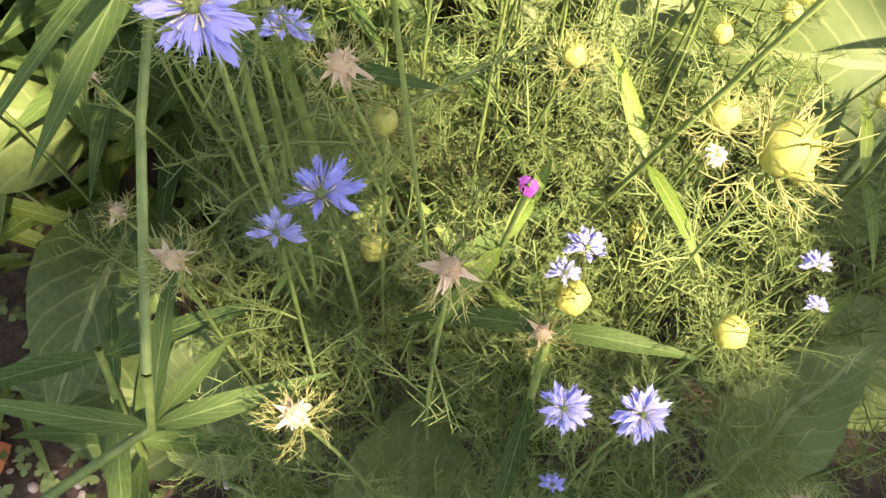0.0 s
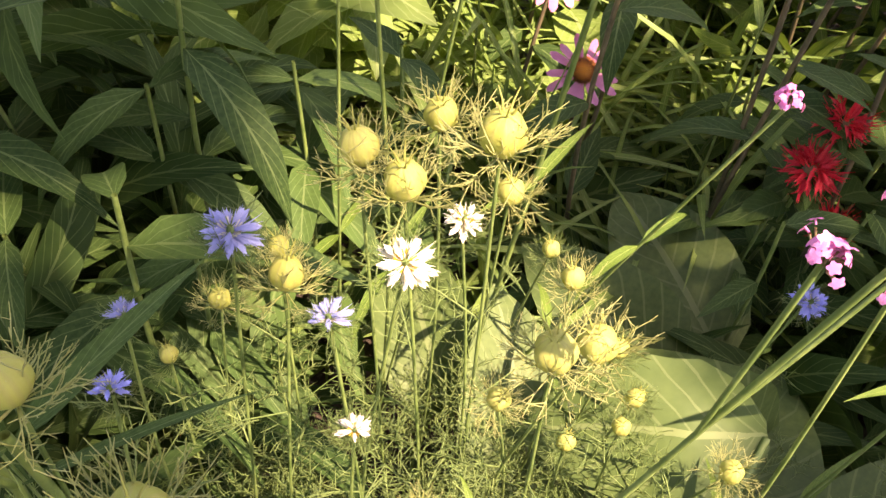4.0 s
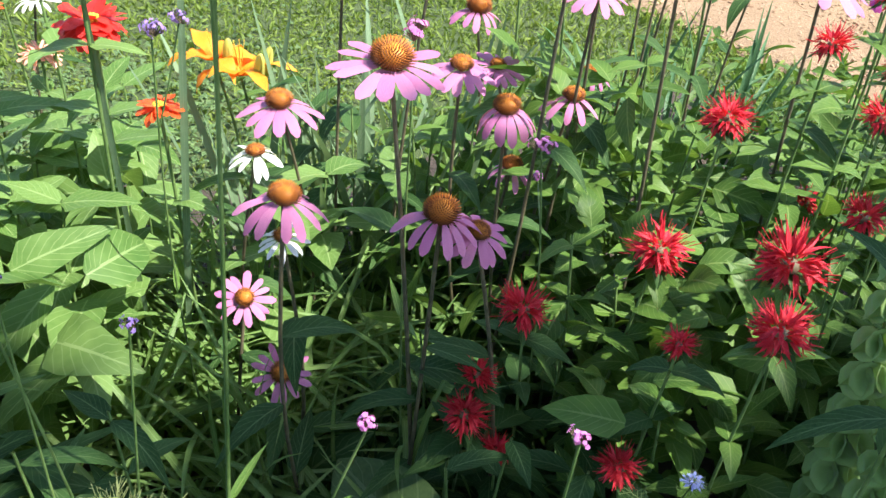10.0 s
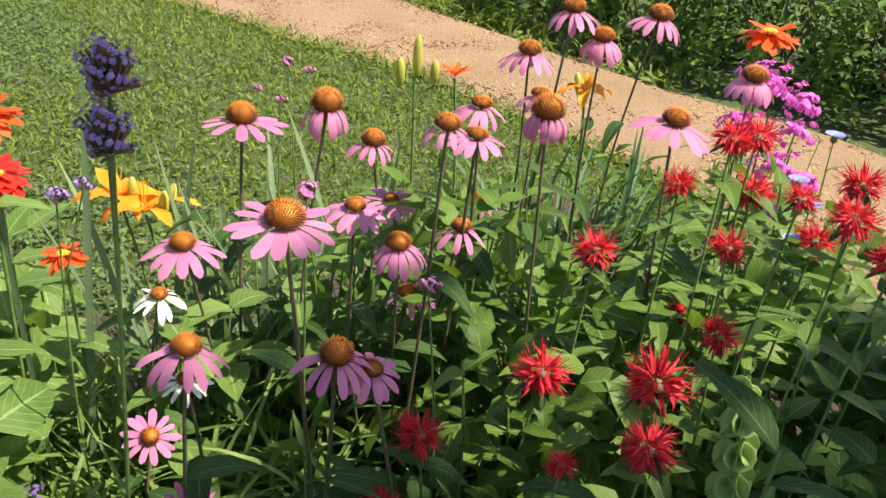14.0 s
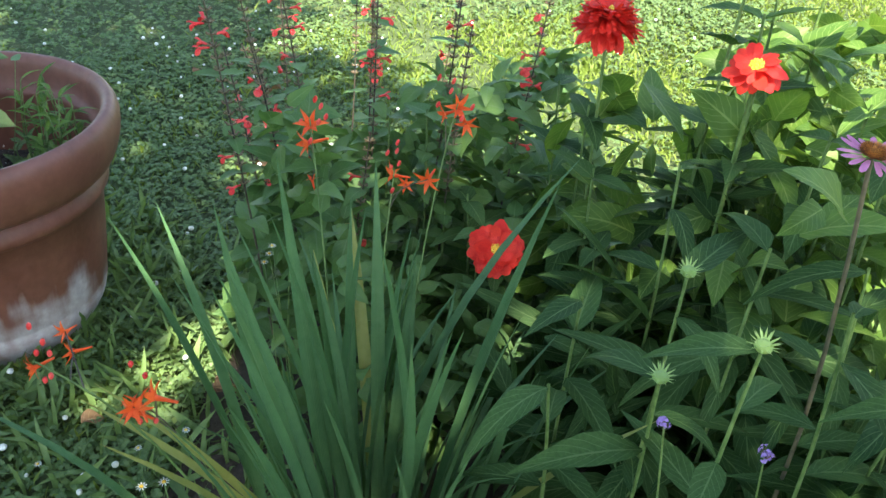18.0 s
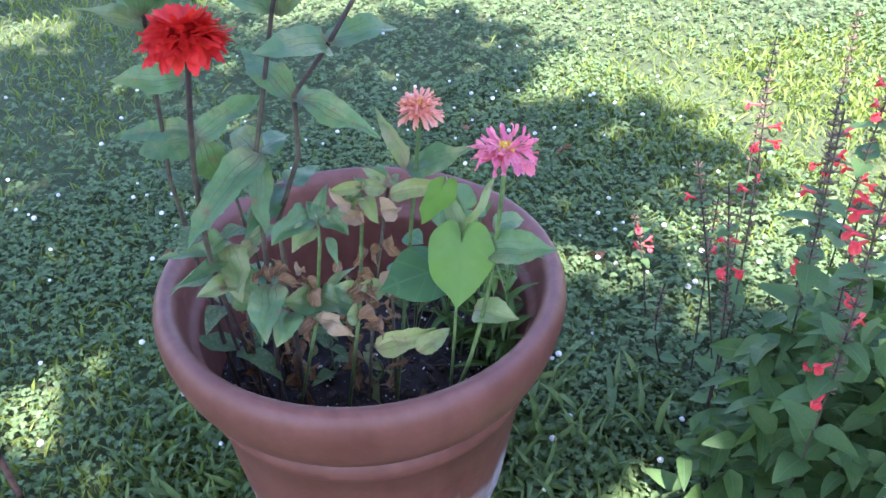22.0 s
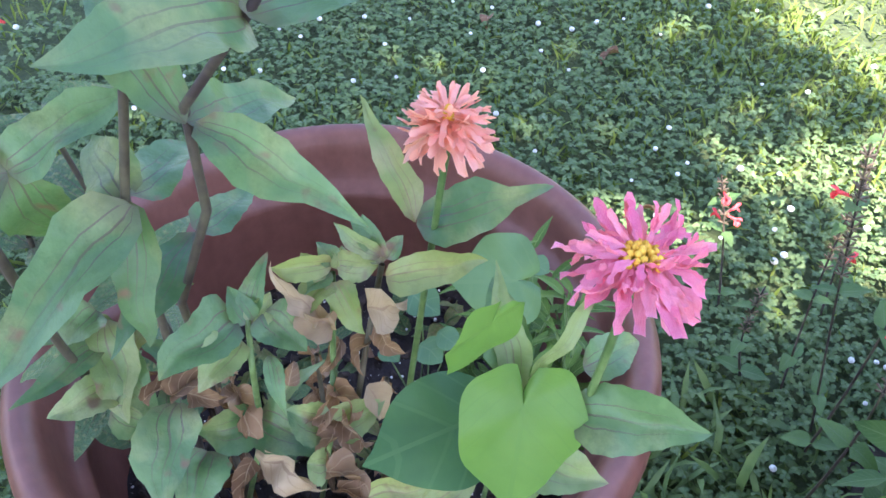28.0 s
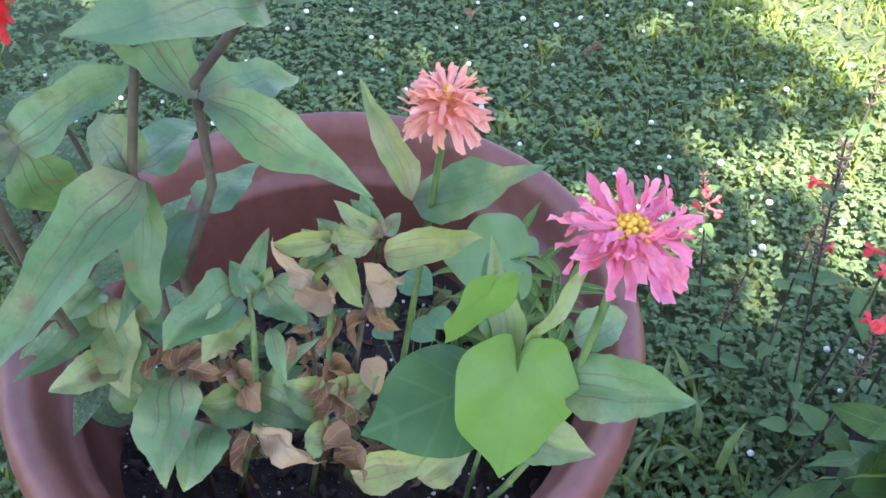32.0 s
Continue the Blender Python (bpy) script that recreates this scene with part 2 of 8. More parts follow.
M = {
    "stem": plain("stem", (0.07, 0.13, 0.03), (0.16, 0.24, 0.07), 90, 0.55),
    "stem_dark": plain("stem_dark", (0.06, 0.055, 0.03), (0.14, 0.11, 0.06), 90, 0.6),
    "stem_purple": plain("stem_purple", (0.045, 0.030, 0.026), (0.11, 0.095, 0.050), 60, 0.6),
    "leaf": leafy("leaf", (0.045, 0.105, 0.016), (0.14, 0.245, 0.040), (0.22, 0.31, 0.09), 0.36),
    # dark green of the lance leaves, deepened to stand for shade low down
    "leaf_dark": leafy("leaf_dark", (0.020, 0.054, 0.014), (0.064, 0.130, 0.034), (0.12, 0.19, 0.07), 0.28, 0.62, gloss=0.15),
    # light green of the zinnia leaves, also the sunlit tone of strap leaves
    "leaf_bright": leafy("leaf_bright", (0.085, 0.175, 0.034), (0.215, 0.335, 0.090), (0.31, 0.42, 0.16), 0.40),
    "leaf_grey": leafy("leaf_grey", (0.105, 0.175, 0.085), (0.20, 0.29, 0.155), (0.20, 0.27, 0.16), 0.25, 0.6, side_veins=5.0),
    "leaf_big": leafy("leaf_big", (0.05, 0.10, 0.028), (0.12, 0.19, 0.06), (0.17, 0.24, 0.10), 0.28, 0.55, side_veins=9.0),
    "leaf_yellow": zinnia_leaf("leaf_yellow", (0.17, 0.235, 0.055), (0.32, 0.36, 0.11), (0.24, 0.16, 0.08), (0.42, 0.35, 0.15), 1.4),
    "leaf_zinnia": zinnia_leaf("leaf_zinnia", (0.064, 0.145, 0.044), (0.165, 0.285, 0.098), (0.125, 0.085, 0.062), (0.34, 0.37, 0.13), 1.1),
    "leaf_zinnia_pale": zinnia_leaf("leaf_zinnia_pale", (0.165, 0.24, 0.06), (0.29, 0.36, 0.135), (0.19, 0.13, 0.075), (0.40, 0.39, 0.18), 1.2),
    "leaf_heart": leafy("leaf_heart", (0.095, 0.205, 0.035), (0.15, 0.285, 0.055), (0.125, 0.25, 0.05), 0.34, 0.45, side_veins=5.0),
    "leaf_heart_dark": leafy("leaf_heart_dark", (0.05, 0.13, 0.04), (0.085, 0.19, 0.06), (0.085, 0.18, 0.06), 0.3, 0.5, side_veins=3.0),
    "leaf_salvia": leafy("leaf_salvia", (0.050, 0.12, 0.030), (0.14, 0.24, 0.065), (0.13, 0.21, 0.08), 0.3, 0.5, gloss=0.3),
    "leaf_round": leafy("leaf_round", (0.10, 0.20, 0.085), (0.17, 0.29, 0.13), (0.16, 0.27, 0.12), 0.3, 0.5, side_veins=3.0),
    "lily": leafy("lily", (0.86, 0.25, 0.012), (0.92, 0.42, 0.035), (0.85, 0.28, 0.02), 0.35, 0.45, ribs=True),
    "leaf_dry": leafy("leaf_dry", (0.12, 0.062, 0.030), (0.36, 0.22, 0.115), (0.42, 0.29, 0.17), 0.3, 0.75, side_veins=5.0),
    "leaf_tan": leafy("leaf_tan", (0.24, 0.15, 0.075), (0.50, 0.38, 0.22), (0.3, 0.2, 0.12), 0.25, 0.75),
    "husk": leafy("husk", (0.40, 0.32, 0.20), (0.66, 0.57, 0.43), (0.30, 0.2, 0.24), 0.25, 0.75),
    "blade": leafy("blade", (0.042, 0.118, 0.044), (0.10, 0.205, 0.082), (0.15, 0.24, 0.11), 0.3, 0.45, ribs=True),
    "blade_tip": leafy("blade_tip", (0.22, 0.25, 0.05), (0.35, 0.36, 0.10), (0.3, 0.3, 0.15), 0.3, 0.5, ribs=True),
    "grass": leafy("grass", (0.10, 0.165, 0.022), (0.25, 0.32, 0.055), (0.16, 0.24, 0.06), 0.36, 0.5, ribs=True),
    "turf": leafy("turf", (0.075, 0.14, 0.040), (0.20, 0.29, 0.09), (0.15, 0.24, 0.08), 0.3, 0.45, ribs=True),
    "clover": leafy("clover", (0.062, 0.12, 0.035), (0.155, 0.235, 0.075), (0.16, 0.22, 0.12), 0.25, 0.5),
    "clover_flower": plain("clover_flower", (0.55, 0.55, 0.45), (0.8, 0.8, 0.72), 300, 0.7),
    "thread": leafy("thread", (0.10, 0.18, 0.055), (0.20, 0.29, 0.10), (0.2, 0.3, 0.1), 0.3, 0.5),
    "thread_pale": leafy("thread_pale", (0.30, 0.36, 0.13), (0.46, 0.50, 0.22), (0.4, 0.45, 0.2), 0.35, 0.5),
    "pod": leafy("pod", (0.34, 0.39, 0.09), (0.48, 0.52, 0.16), (0.36, 0.35, 0.13), 0.30, 0.42, ribs=True),
    "pod_dry": leafy("pod_dry", (0.36, 0.29, 0.17), (0.55, 0.46, 0.30), (0.30, 0.17, 0.12), 0.2, 0.7),
    "blue": leafy("blue", (0.21, 0.26, 0.76), (0.36, 0.43, 0.90), (0.40, 0.46, 0.88), 0.25, 0.5, ribs=True),
    "blue_pale": leafy("blue_pale", (0.27, 0.33, 0.72), (0.46, 0.52, 0.84), (0.2, 0.25, 0.62), 0.25, 0.5, ribs=True),
    "white": leafy("white", (0.72, 0.72, 0.66), (0.85, 0.85, 0.80), (0.7, 0.72, 0.6), 0.25, 0.5, ribs=True),
    "pink": leafy("pink", (0.54, 0.155, 0.35), (0.72, 0.30, 0.49), (0.46, 0.15, 0.32), 0.30, 0.5, ribs=True),
    "pink_hot": leafy("pink_hot", (0.80, 0.16, 0.27), (0.93, 0.43, 0.47), (0.62, 0.07, 0.24), 0.3, 0.5, ribs=True),
    "peach": leafy("peach", (0.84, 0.33, 0.23), (0.93, 0.53, 0.40), (0.84, 0.38, 0.30), 0.3, 0.5, ribs=True),
    "red": leafy("red", (0.70, 0.018, 0.014), (0.90, 0.065, 0.035), (0.4, 0.01, 0.015), 0.22, 0.45, ribs=True),
    "red_balm": leafy("red_balm", (0.62, 0.012, 0.035), (0.86, 0.075, 0.10), (0.4, 0.01, 0.02), 0.3, 0.45, ribs=True),
    "red_salvia": leafy("red_salvia", (0.80, 0.05, 0.06), (0.90, 0.16, 0.14), (0.6, 0.02, 0.03), 0.3, 0.45),
    "vermilion": leafy("vermilion", (0.75, 0.085, 0.018), (0.85, 0.16, 0.035), (0.6, 0.04, 0.01), 0.3, 0.45, ribs=True),
    "orange": leafy("orange", (0.80, 0.115, 0.012), (0.88, 0.21, 0.025), (0.72, 0.10, 0.015), 0.3, 0.45, ribs=True),
    "yellow": plain("yellow", (0.70, 0.38, 0.02), (0.85, 0.58, 0.06), 300, 0.6),
    "yellow_green": leafy("yellow_green", (0.45, 0.46, 0.08), (0.65, 0.60, 0.14), (0.5, 0.5, 0.1), 0.3, 0.45, ribs=True),
    "cone": None, "purple": leafy("purple", (0.26, 0.16, 0.47), (0.49, 0.33, 0.70), (0.26, 0.15, 0.47), 0.25, 0.5),
    "violet_pink": leafy("violet_pink", (0.60, 0.18, 0.52), (0.80, 0.36, 0.70), (0.5, 0.2, 0.5), 0.3, 0.5),
    "calyx": leafy("calyx", (0.13, 0.11, 0.055), (0.28, 0.21, 0.13), (0.14, 0.08, 0.07), 0.15, 0.6),
    "magenta": leafy("magenta", (0.68, 0.10, 0.62), (0.84, 0.24, 0.76), (0.5, 0.08, 0.45), 0.3, 0.5),
    "bell": leafy("bell", (0.27, 0.41, 0.12), (0.42, 0.57, 0.21), (0.35, 0.46, 0.2), 0.35, 0.5, side_veins=4.0),
    "iron": plain("iron", (0.015, 0.015, 0.017), (0.05, 0.045, 0.04), 120, 0.55, 0.4, 0.6),
}


def cone_material():
    m, nt, b = nodes_of("cone")
    tc = nt.nodes.new("ShaderNodeTexCoord")
    sep = nt.nodes.new("ShaderNodeSeparateXYZ")
    nt.links.new(tc.outputs["UV"], sep.inputs[0])
    geo = nt.nodes.new("ShaderNodeNewGeometry")
    col = ramp(nt, calc(nt, "ADD", sep.outputs[1], calc(nt, "MULTIPLY", calc(nt, "SUBTRACT", geo.outputs["Random Per Island"], 0.5), 0.25)),
               [(0.0, (0.045, 0.020, 0.008)), (0.38, (0.19, 0.050, 0.010)), (0.66, (0.70, 0.22, 0.018)), (1.0, (0.95, 0.42, 0.045))])
    nt.links.new(col, b.inputs["Base Color"])
    b.inputs["Roughness"].default_value = 0.5
    t = nt.nodes.new("ShaderNodeBsdfTranslucent")
    nt.links.new(col, t.inputs[0])
    mix = nt.nodes.new("ShaderNodeMixShader")
    mix.inputs[0].default_value = 0.3
    nt.links.new(b.outputs[0], mix.inputs[1])
    nt.links.new(t.outputs[0], mix.inputs[2])
    nt.links.new(mix.outputs[0], nt.nodes["Material Output"].inputs[0])
    return m


M["cone"] = cone_material()

# ---- mesh building ----
UP = Vector((0, 0, 1))
rng = random.Random(7)


def unit(v):
    v = Vector(v)
    return v.normalized() if v.length > 1e-9 else Vector((0, 0, 1))


class Geo:
    """Collects vertices, faces and blade coordinates of one mesh."""

    def __init__(self):
        self.v, self.f, self.uv = [], [], []

    def grid(self, rows, us=None, vs=None, closed=False):
        base, n, m = len(self.v), len(rows), len(rows[0])
        for row in rows:
            self.v.extend(tuple(p) for p in row)
        for i in range(n - 1):
            for j in range(m if closed else m - 1):
                k = (j + 1) % m
                self.f.append((base + i * m + j, base + i * m + k, base + (i + 1) * m + k, base + (i + 1) * m + j))
                u0, u1, v0, v1 = j / (m - (0 if closed else 1)), (j + 1) / (m - (0 if closed else 1)), i / (n - 1), (i + 1) / (n - 1)
                if vs:
                    v0, v1 = vs[i], vs[i + 1]
                self.uv.extend(((u0, v0), (u1, v0), (u1, v1), (u0, v1)))

    def tube(self, pts, r0, r1=None, n=6):
        pts = [Vector(p) for p in pts]
        r1 = r0 if r1 is None else r1
        rows, side = [], None
        for i, p in enumerate(pts):
            d = unit(pts[min(i + 1, len(pts) - 1)] - pts[max(i - 1, 0)])
            side = unit(d.cross(Vector((0.31, 0.95, 0.1)))) if side is None else unit(side - d * side.dot(d))
            other = d.cross(side)
            r = r0 + (r1 - r0) * i / (len(pts) - 1)
            rows.append([p + side * (r * math.cos(a)) + other * (r * math.sin(a)) for a in (6.2832 * k / n for k in range(n))])
        self.grid(rows, closed=True)
        return self

    def blade(self, base, way, up, length, width, shape="oval", droop=0.5, fold=0.25, seg=6, cols=5, wave=0.0, tooth=0.0, twist=0.0, r=rng):
        """A leaf or petal: from base along way, its face towards up, bending down by droop radians in all."""
        p, d = Vector(base), unit(way)
        u = unit(Vector(up) - d * Vector(up).dot(d))
        if u.length < 0.5 or abs(unit(up).dot(d)) > 0.999:
            u = unit(d.orthogonal())
        side = d.cross(u)
        rows, ph = [], r.uniform(0, 6)
        step = length / seg
        for i in range(seg + 1):
            s = i / seg
            w = width * 0.5 * WIDTH[shape](s)
            if tooth and 0 < i < seg:
                w *= 1 + tooth * (1 if i % 2 else -1)
            row = []
            for j in range(cols):
                c = 2 * j / (cols - 1) - 1
                lift = fold * abs(c) * w + wave * w * math.sin(ph + s * 9 + (3 if c > 0 else 0)) * abs(c)
                row.append(p + side * (c * w) + u * lift)
            rows.append(row)
            turn = Matrix.Rotation(-droop / seg, 3, side)
            if twist:
                turn = Matrix.Rotation(twist / seg, 3, d) @ turn
            d, u, side = turn @ d, turn @ u, turn @ side
            p = p + d * step
        self.grid(rows)
        return self

    def ball(self, centre, r, n=10, rings=7, squash=(1, 1, 1), axis=UP, low=0.0, lobes=0, depth=0.0):
        c, a = Vector(centre), unit(axis)
        q = UP.rotation_difference(a)
        rows = []
        for i in range(rings + 1):
            th = math.pi * (1 - i / rings)
            row = []
            for j in range(n):
                ph = 6.2832 * j / n
                k = 1 + (depth * math.cos(lobes * ph) if lobes else 0)
                v = Vector((math.sin(th) * math.cos(ph) * k * squash[0], math.sin(th) * math.sin(ph) * k * squash[1], math.cos(th) * squash[2])) * r
                row.append(c + q @ v)
            rows.append(row)
        self.grid(rows, closed=True)
        return self

    def crumple(self, amount, scale, seed=0):
        """Wrinkles what is there by noise."""
        o = Vector((seed * 3.7, seed * 1.3, seed * 2.1))
        self.v = [tuple(Vector(p) + noise.noise_vector(Vector(p) * scale + o) * amount) for p in self.v]
        return self

    def shifted(self, m):
        g = Geo()
        g.v, g.f, g.uv = [tuple(m @ Vector(p)) for p in self.v], list(self.f), list(self.uv)
        return g

    def add(self, g, m=None):
        b = len(self.v)
        self.v.extend(g.v if m is None else [tuple(m @ Vector(p)) for p in g.v])
        self.f.extend(tuple(i + b for i in f) for f in g.f)
        self.uv.extend(g.uv)

    def mesh(self, name, material, smooth=True):
        me = bpy.data.meshes.new(name)
        me.from_pydata(self.v, [], self.f)
        lay = me.uv_layers.new(name="UVMap")
        lay.data.foreach_set("uv", np.array(self.uv, dtype=np.float32).ravel())
        if smooth:
            me.polygons.foreach_set("use_smooth", np.ones(len(self.f), dtype=bool))
        me.materials.append(material)
        me.update()
        return me


WIDTH = {
    "star": lambda s: 0.08 + 1.05 * s ** 0.8 * min(1.0, (1 - s) * 2.0) ** 0.8,
    "oval": lambda s: max(0.02, math.sin(math.pi * min(1, s ** 0.75 * 0.97 + 0.03)) ** 0.8),
    "lance": lambda s: max(0.02, math.sin(math.pi * min(1.0, s ** 0.62)) ** 1.0 if s < 1 else 0.02),
    "ovate": lambda s: max(0.02, (math.sin(math.pi * min(1.0, s ** 0.55 * 0.96 + 0.04)) ** 0.85) if s < 1 else 0.02),
    "strap": lambda s: max(0.03, min(1.0, 0.55 + 1.6 * s) * (1 - max(0, (s - 0.62) / 0.38) ** 1.7)),
    "petal": lambda s: max(0.05, min(1.0, 0.42 + 1.5 * s) * (1 if s < 0.8 else math.sqrt(max(0.03, 1 - ((s - 0.8) / 0.21) ** 2)))),
    "ray": lambda s: max(0.05, min(1.0, 0.55 + 1.2 * s) * (1 if s < 0.86 else 1 - 2.6 * (s - 0.86))),
    "leaf": lambda s: max(0.02, (math.sin(math.pi * min(1.0, s ** 0.62 * 0.95 + 0.05)) ** 0.9) if s < 1 else 0.02),
}


def thing(name, at, label, category, group="", turn=0.0, kind=""):
    e = new(name)
    e.empty_display_size = 0.02
    e.matrix_basis = pose(*at, 0, 0, turn)
    return tagged(e, label, category, group, kind)


def part(name, g, material, parent, label="", smooth=True):
    me = g if isinstance(g, bpy.types.Mesh) else g.mesh(name, M[material] if isinstance(material, str) else material, smooth)
    ob = new(name, me)
    ob.parent = parent
    if label:
        ob["label"] = label
    return ob


def piece(name, me, parent, m):
    """A part on shared mesh data, at a pose within its parent."""
    ob = new(name, me)
    ob.parent = parent
    if parent.parent:
        ob.matrix_parent_inverse = parent.matrix_basis.inverted()
    ob.matrix_basis = m
    return ob


def frame_at(p, way, up=UP, scale=1.0):
    """A pose at p with y along way and z towards up."""
    y = unit(way)
    up = Vector(up)
    if abs(y.dot(unit(up))) > 0.995:
        up = Vector((0.3, 0.9, 0.2))
    x = unit(y.cross(up))
    z = x.cross(y)
    m = Matrix((x, y, z)).transposed().to_4x4()
    return Matrix.Translation(p) @ m @ Matrix.Scale(scale, 4)


def arc(a, b, bend=(0, 0, 0), n=6):
    a, b, k = Vector(a), Vector(b), Vector(bend)
    return [a.lerp(b, i / n) + k * math.sin(math.pi * i / n) for i in range(n + 1)]

# ---- scattering of alike small pieces into one mesh ----
nrng = np.random.default_rng(11)


def turns(k, lean=0.3, r=nrng):
    """k random turns about z, then a lean; as k matrices of 3 x 3."""
    a, b, c = r.uniform(0, 2 * np.pi, k), r.normal(0, lean, k), r.normal(0, lean, k)
    ca, sa, cb, sb, cc, sc = np.cos(a), np.sin(a), np.cos(b), np.sin(b), np.cos(c), np.sin(c)
    z, o = np.zeros(k), np.ones(k)
    rz = np.stack([ca, -sa, z, sa, ca, z, z, z, o], -1).reshape(k, 3, 3)
    rx = np.stack([o, z, z, z, cb, -sb, z, sb, cb], -1).reshape(k, 3, 3)
    ry = np.stack([cc, z, sc, z, o, z, -sc, z, cc], -1).reshape(k, 3, 3)
    return rx @ ry @ rz


def scatter(name, shapes, places, rots, sizes, material, parent=None):
    """One mesh of many copies of a few shapes."""
    vs, fs, uvs, at = [], [], [], 0
    for n, g in enumerate(shapes):
        pick = slice(n, None, len(shapes))
        v, f, uv = np.array(g.v), np.array(g.f), np.array(g.uv)
        p, r, s = places[pick], rots[pick], sizes[pick]
        if len(p) == 0:
            continue
        s = s[:, None, None] if s.ndim == 1 else s[:, None, :]
        w = np.einsum("kij,knj->kni", r, v[None] * s) + p[:, None]
        vs.append(w.reshape(-1, 3))
        fs.append((f[None] + (np.arange(len(p)) * len(v))[:, None, None] + at).reshape(-1, 4))
        uvs.append(np.tile(uv, (len(p), 1)))
        at += len(p) * len(v)
    v, f, uv = np.concatenate(vs), np.concatenate(fs), np.concatenate(uvs)
    me = bpy.data.meshes.new(name)
    me.vertices.add(len(v))
    me.vertices.foreach_set("co", v.astype(np.float32).ravel())
    me.loops.add(len(f) * 4)
    me.loops.foreach_set("vertex_index", f.astype(np.int32).ravel())
    me.polygons.add(len(f))
    me.polygons.foreach_set("loop_start", np.arange(0, len(f) * 4, 4, dtype=np.int32))
    me.polygons.foreach_set("use_smooth", np.ones(len(f), dtype=bool))
    lay = me.uv_layers.new(name="UVMap")
    lay.data.foreach_set("uv", uv.astype(np.float32).ravel())
    me.materials.append(M[material])
    me.update(calc_edges=True)
    ob = new(name, me)
    if parent:
        ob.parent = parent
    return ob


def poly_in(x, y, poly):
    """Which of the points lie in a polygon."""
    inside = np.zeros(len(x), bool)
    for (x0, y0), (x1, y1) in zip(poly, poly[1:] + poly[:1]):
        cross = ((y0 > y) != (y1 > y)) & (x < (x1 - x0) * (y - y0) / ((y1 - y0) or 1e-9) + x0)
        inside ^= cross
    return inside


# ---- ground, bed and path ----
PATH_NEAR = [(-3.2, 8.4), (-0.95, 6.4), (-0.2, 5.57), (0.23, 5.09), (0.62, 4.55), (0.92, 4.25), (1.25, 3.75), (1.62, 3.0), (1.95, 2.2), (2.15, 1.2), (2.3, -1.0), (3.2, -5.0), (6.5, -10.0)]
PATH_FAR = [(-3.0, 9.6), (-0.9, 7.55), (-0.1, 7.1), (0.35, 6.45), (0.9, 6.2), (1.46, 5.65), (1.9, 4.75), (2.45, 3.62), (2.95, 2.95), (3.25, 1.9), (3.4, -1.0), (4.3, -4.5), (7.4, -9.2)]
BED = [(-1.75, 0.42), (-1.62, -0.02), (-1.2, -0.38), (-0.62, -0.32), (-0.2, -0.22), (0.5, -0.3), (1.6, -0.3), (1.95, 0.6), (1.85, 1.7), (1.35, 2.5), (0.6, 2.1), (0.1, 1.75), (-0.55, 1.9), (-0.95, 1.3), (-1.1, 0.75)]


def soil_material(name, dark, light, flecks=None, amount=0.17):
    m, nt, b = nodes_of(name)
    big, fine = noise_of(nt, 3.0, 4.0), noise_of(nt, 70.0, 6.0, rough=0.7)
    col = ramp(nt, calc(nt, "ADD", calc(nt, "MULTIPLY", fine, 0.8), calc(nt, "MULTIPLY", big, 0.3)), [(0.35, dark), (0.75, light)])
    if flecks:
        v = nt.nodes.new("ShaderNodeTexVoronoi")
        v.inputs["Scale"].default_value = 160.0
        tc = nt.nodes.new("ShaderNodeTexCoord")
        nt.links.new(tc.outputs["Object"], v.inputs["Vector"])
        col = mixed(nt, calc(nt, "LESS_THAN", v.outputs["Distance"], amount), col, flecks)
    nt.links.new(col, b.inputs["Base Color"])
    b.inputs["Roughness"].default_value = 0.9
    bumped(nt, b, fine, 0.9, 0.012)
    return m


M["lawn_floor"] = soil_material("lawn_floor", (0.026, 0.042, 0.011), (0.085, 0.12, 0.032))
M["soil"] = soil_material("soil", (0.022, 0.015, 0.010), (0.085, 0.062, 0.042))
M["potting_soil"] = soil_material("potting_soil", (0.010, 0.007, 0.006), (0.045, 0.032, 0.025), (0.55, 0.53, 0.48), 0.09)
M["path"] = soil_material("path", (0.17, 0.105, 0.055), (0.36, 0.245, 0.14))
M["chip"] = plain("chip", (0.22, 0.13, 0.07), (0.50, 0.35, 0.22), 40, 0.85)
M["stone"] = plain("stone", (0.20, 0.18, 0.16), (0.48, 0.46, 0.43), 60, 0.8)

bm = bmesh.new()
bmesh.ops.create_grid(bm, x_segments=60, y_segments=60, size=60)
for v in bm.verts:
    r = math.hypot(v.co.x, v.co.y)
    v.co.z = -0.004 + 0.02 * noise.noise(v.co * 0.2) * min(1, max(0, (r - 6) / 10))
me = bpy.data.meshes.new("ground")
bm.to_mesh(me)
bm.free()
me.materials.append(M["lawn_floor"])
tagged(new("ground", me), "mown green lawn with clover, reaching far", "lawn", kind="structure")


def strip(name, a, b, z, material, cuts, label, category):
    """A sheet between two lines of the plan, cut finely and a little uneven."""
    g, rows = Geo(), []
    for (x0, y0), (x1, y1) in zip(a, b):
        row = []
        for i in range(cuts + 1):
            s = i / cuts
            x, y = x0 + (x1 - x0) * s, y0 + (y1 - y0) * s
            edge = min(s, 1 - s) * 8
            row.append((x, y, z * min(1, edge) + 0.006 + 0.012 * noise.noise(Vector((x * 3, y * 3, 1)))))
        rows.append(row)
    g.grid(rows)
    ob = new(name, g.mesh(name, M[material]))
    return tagged(ob, label, category, kind="structure")


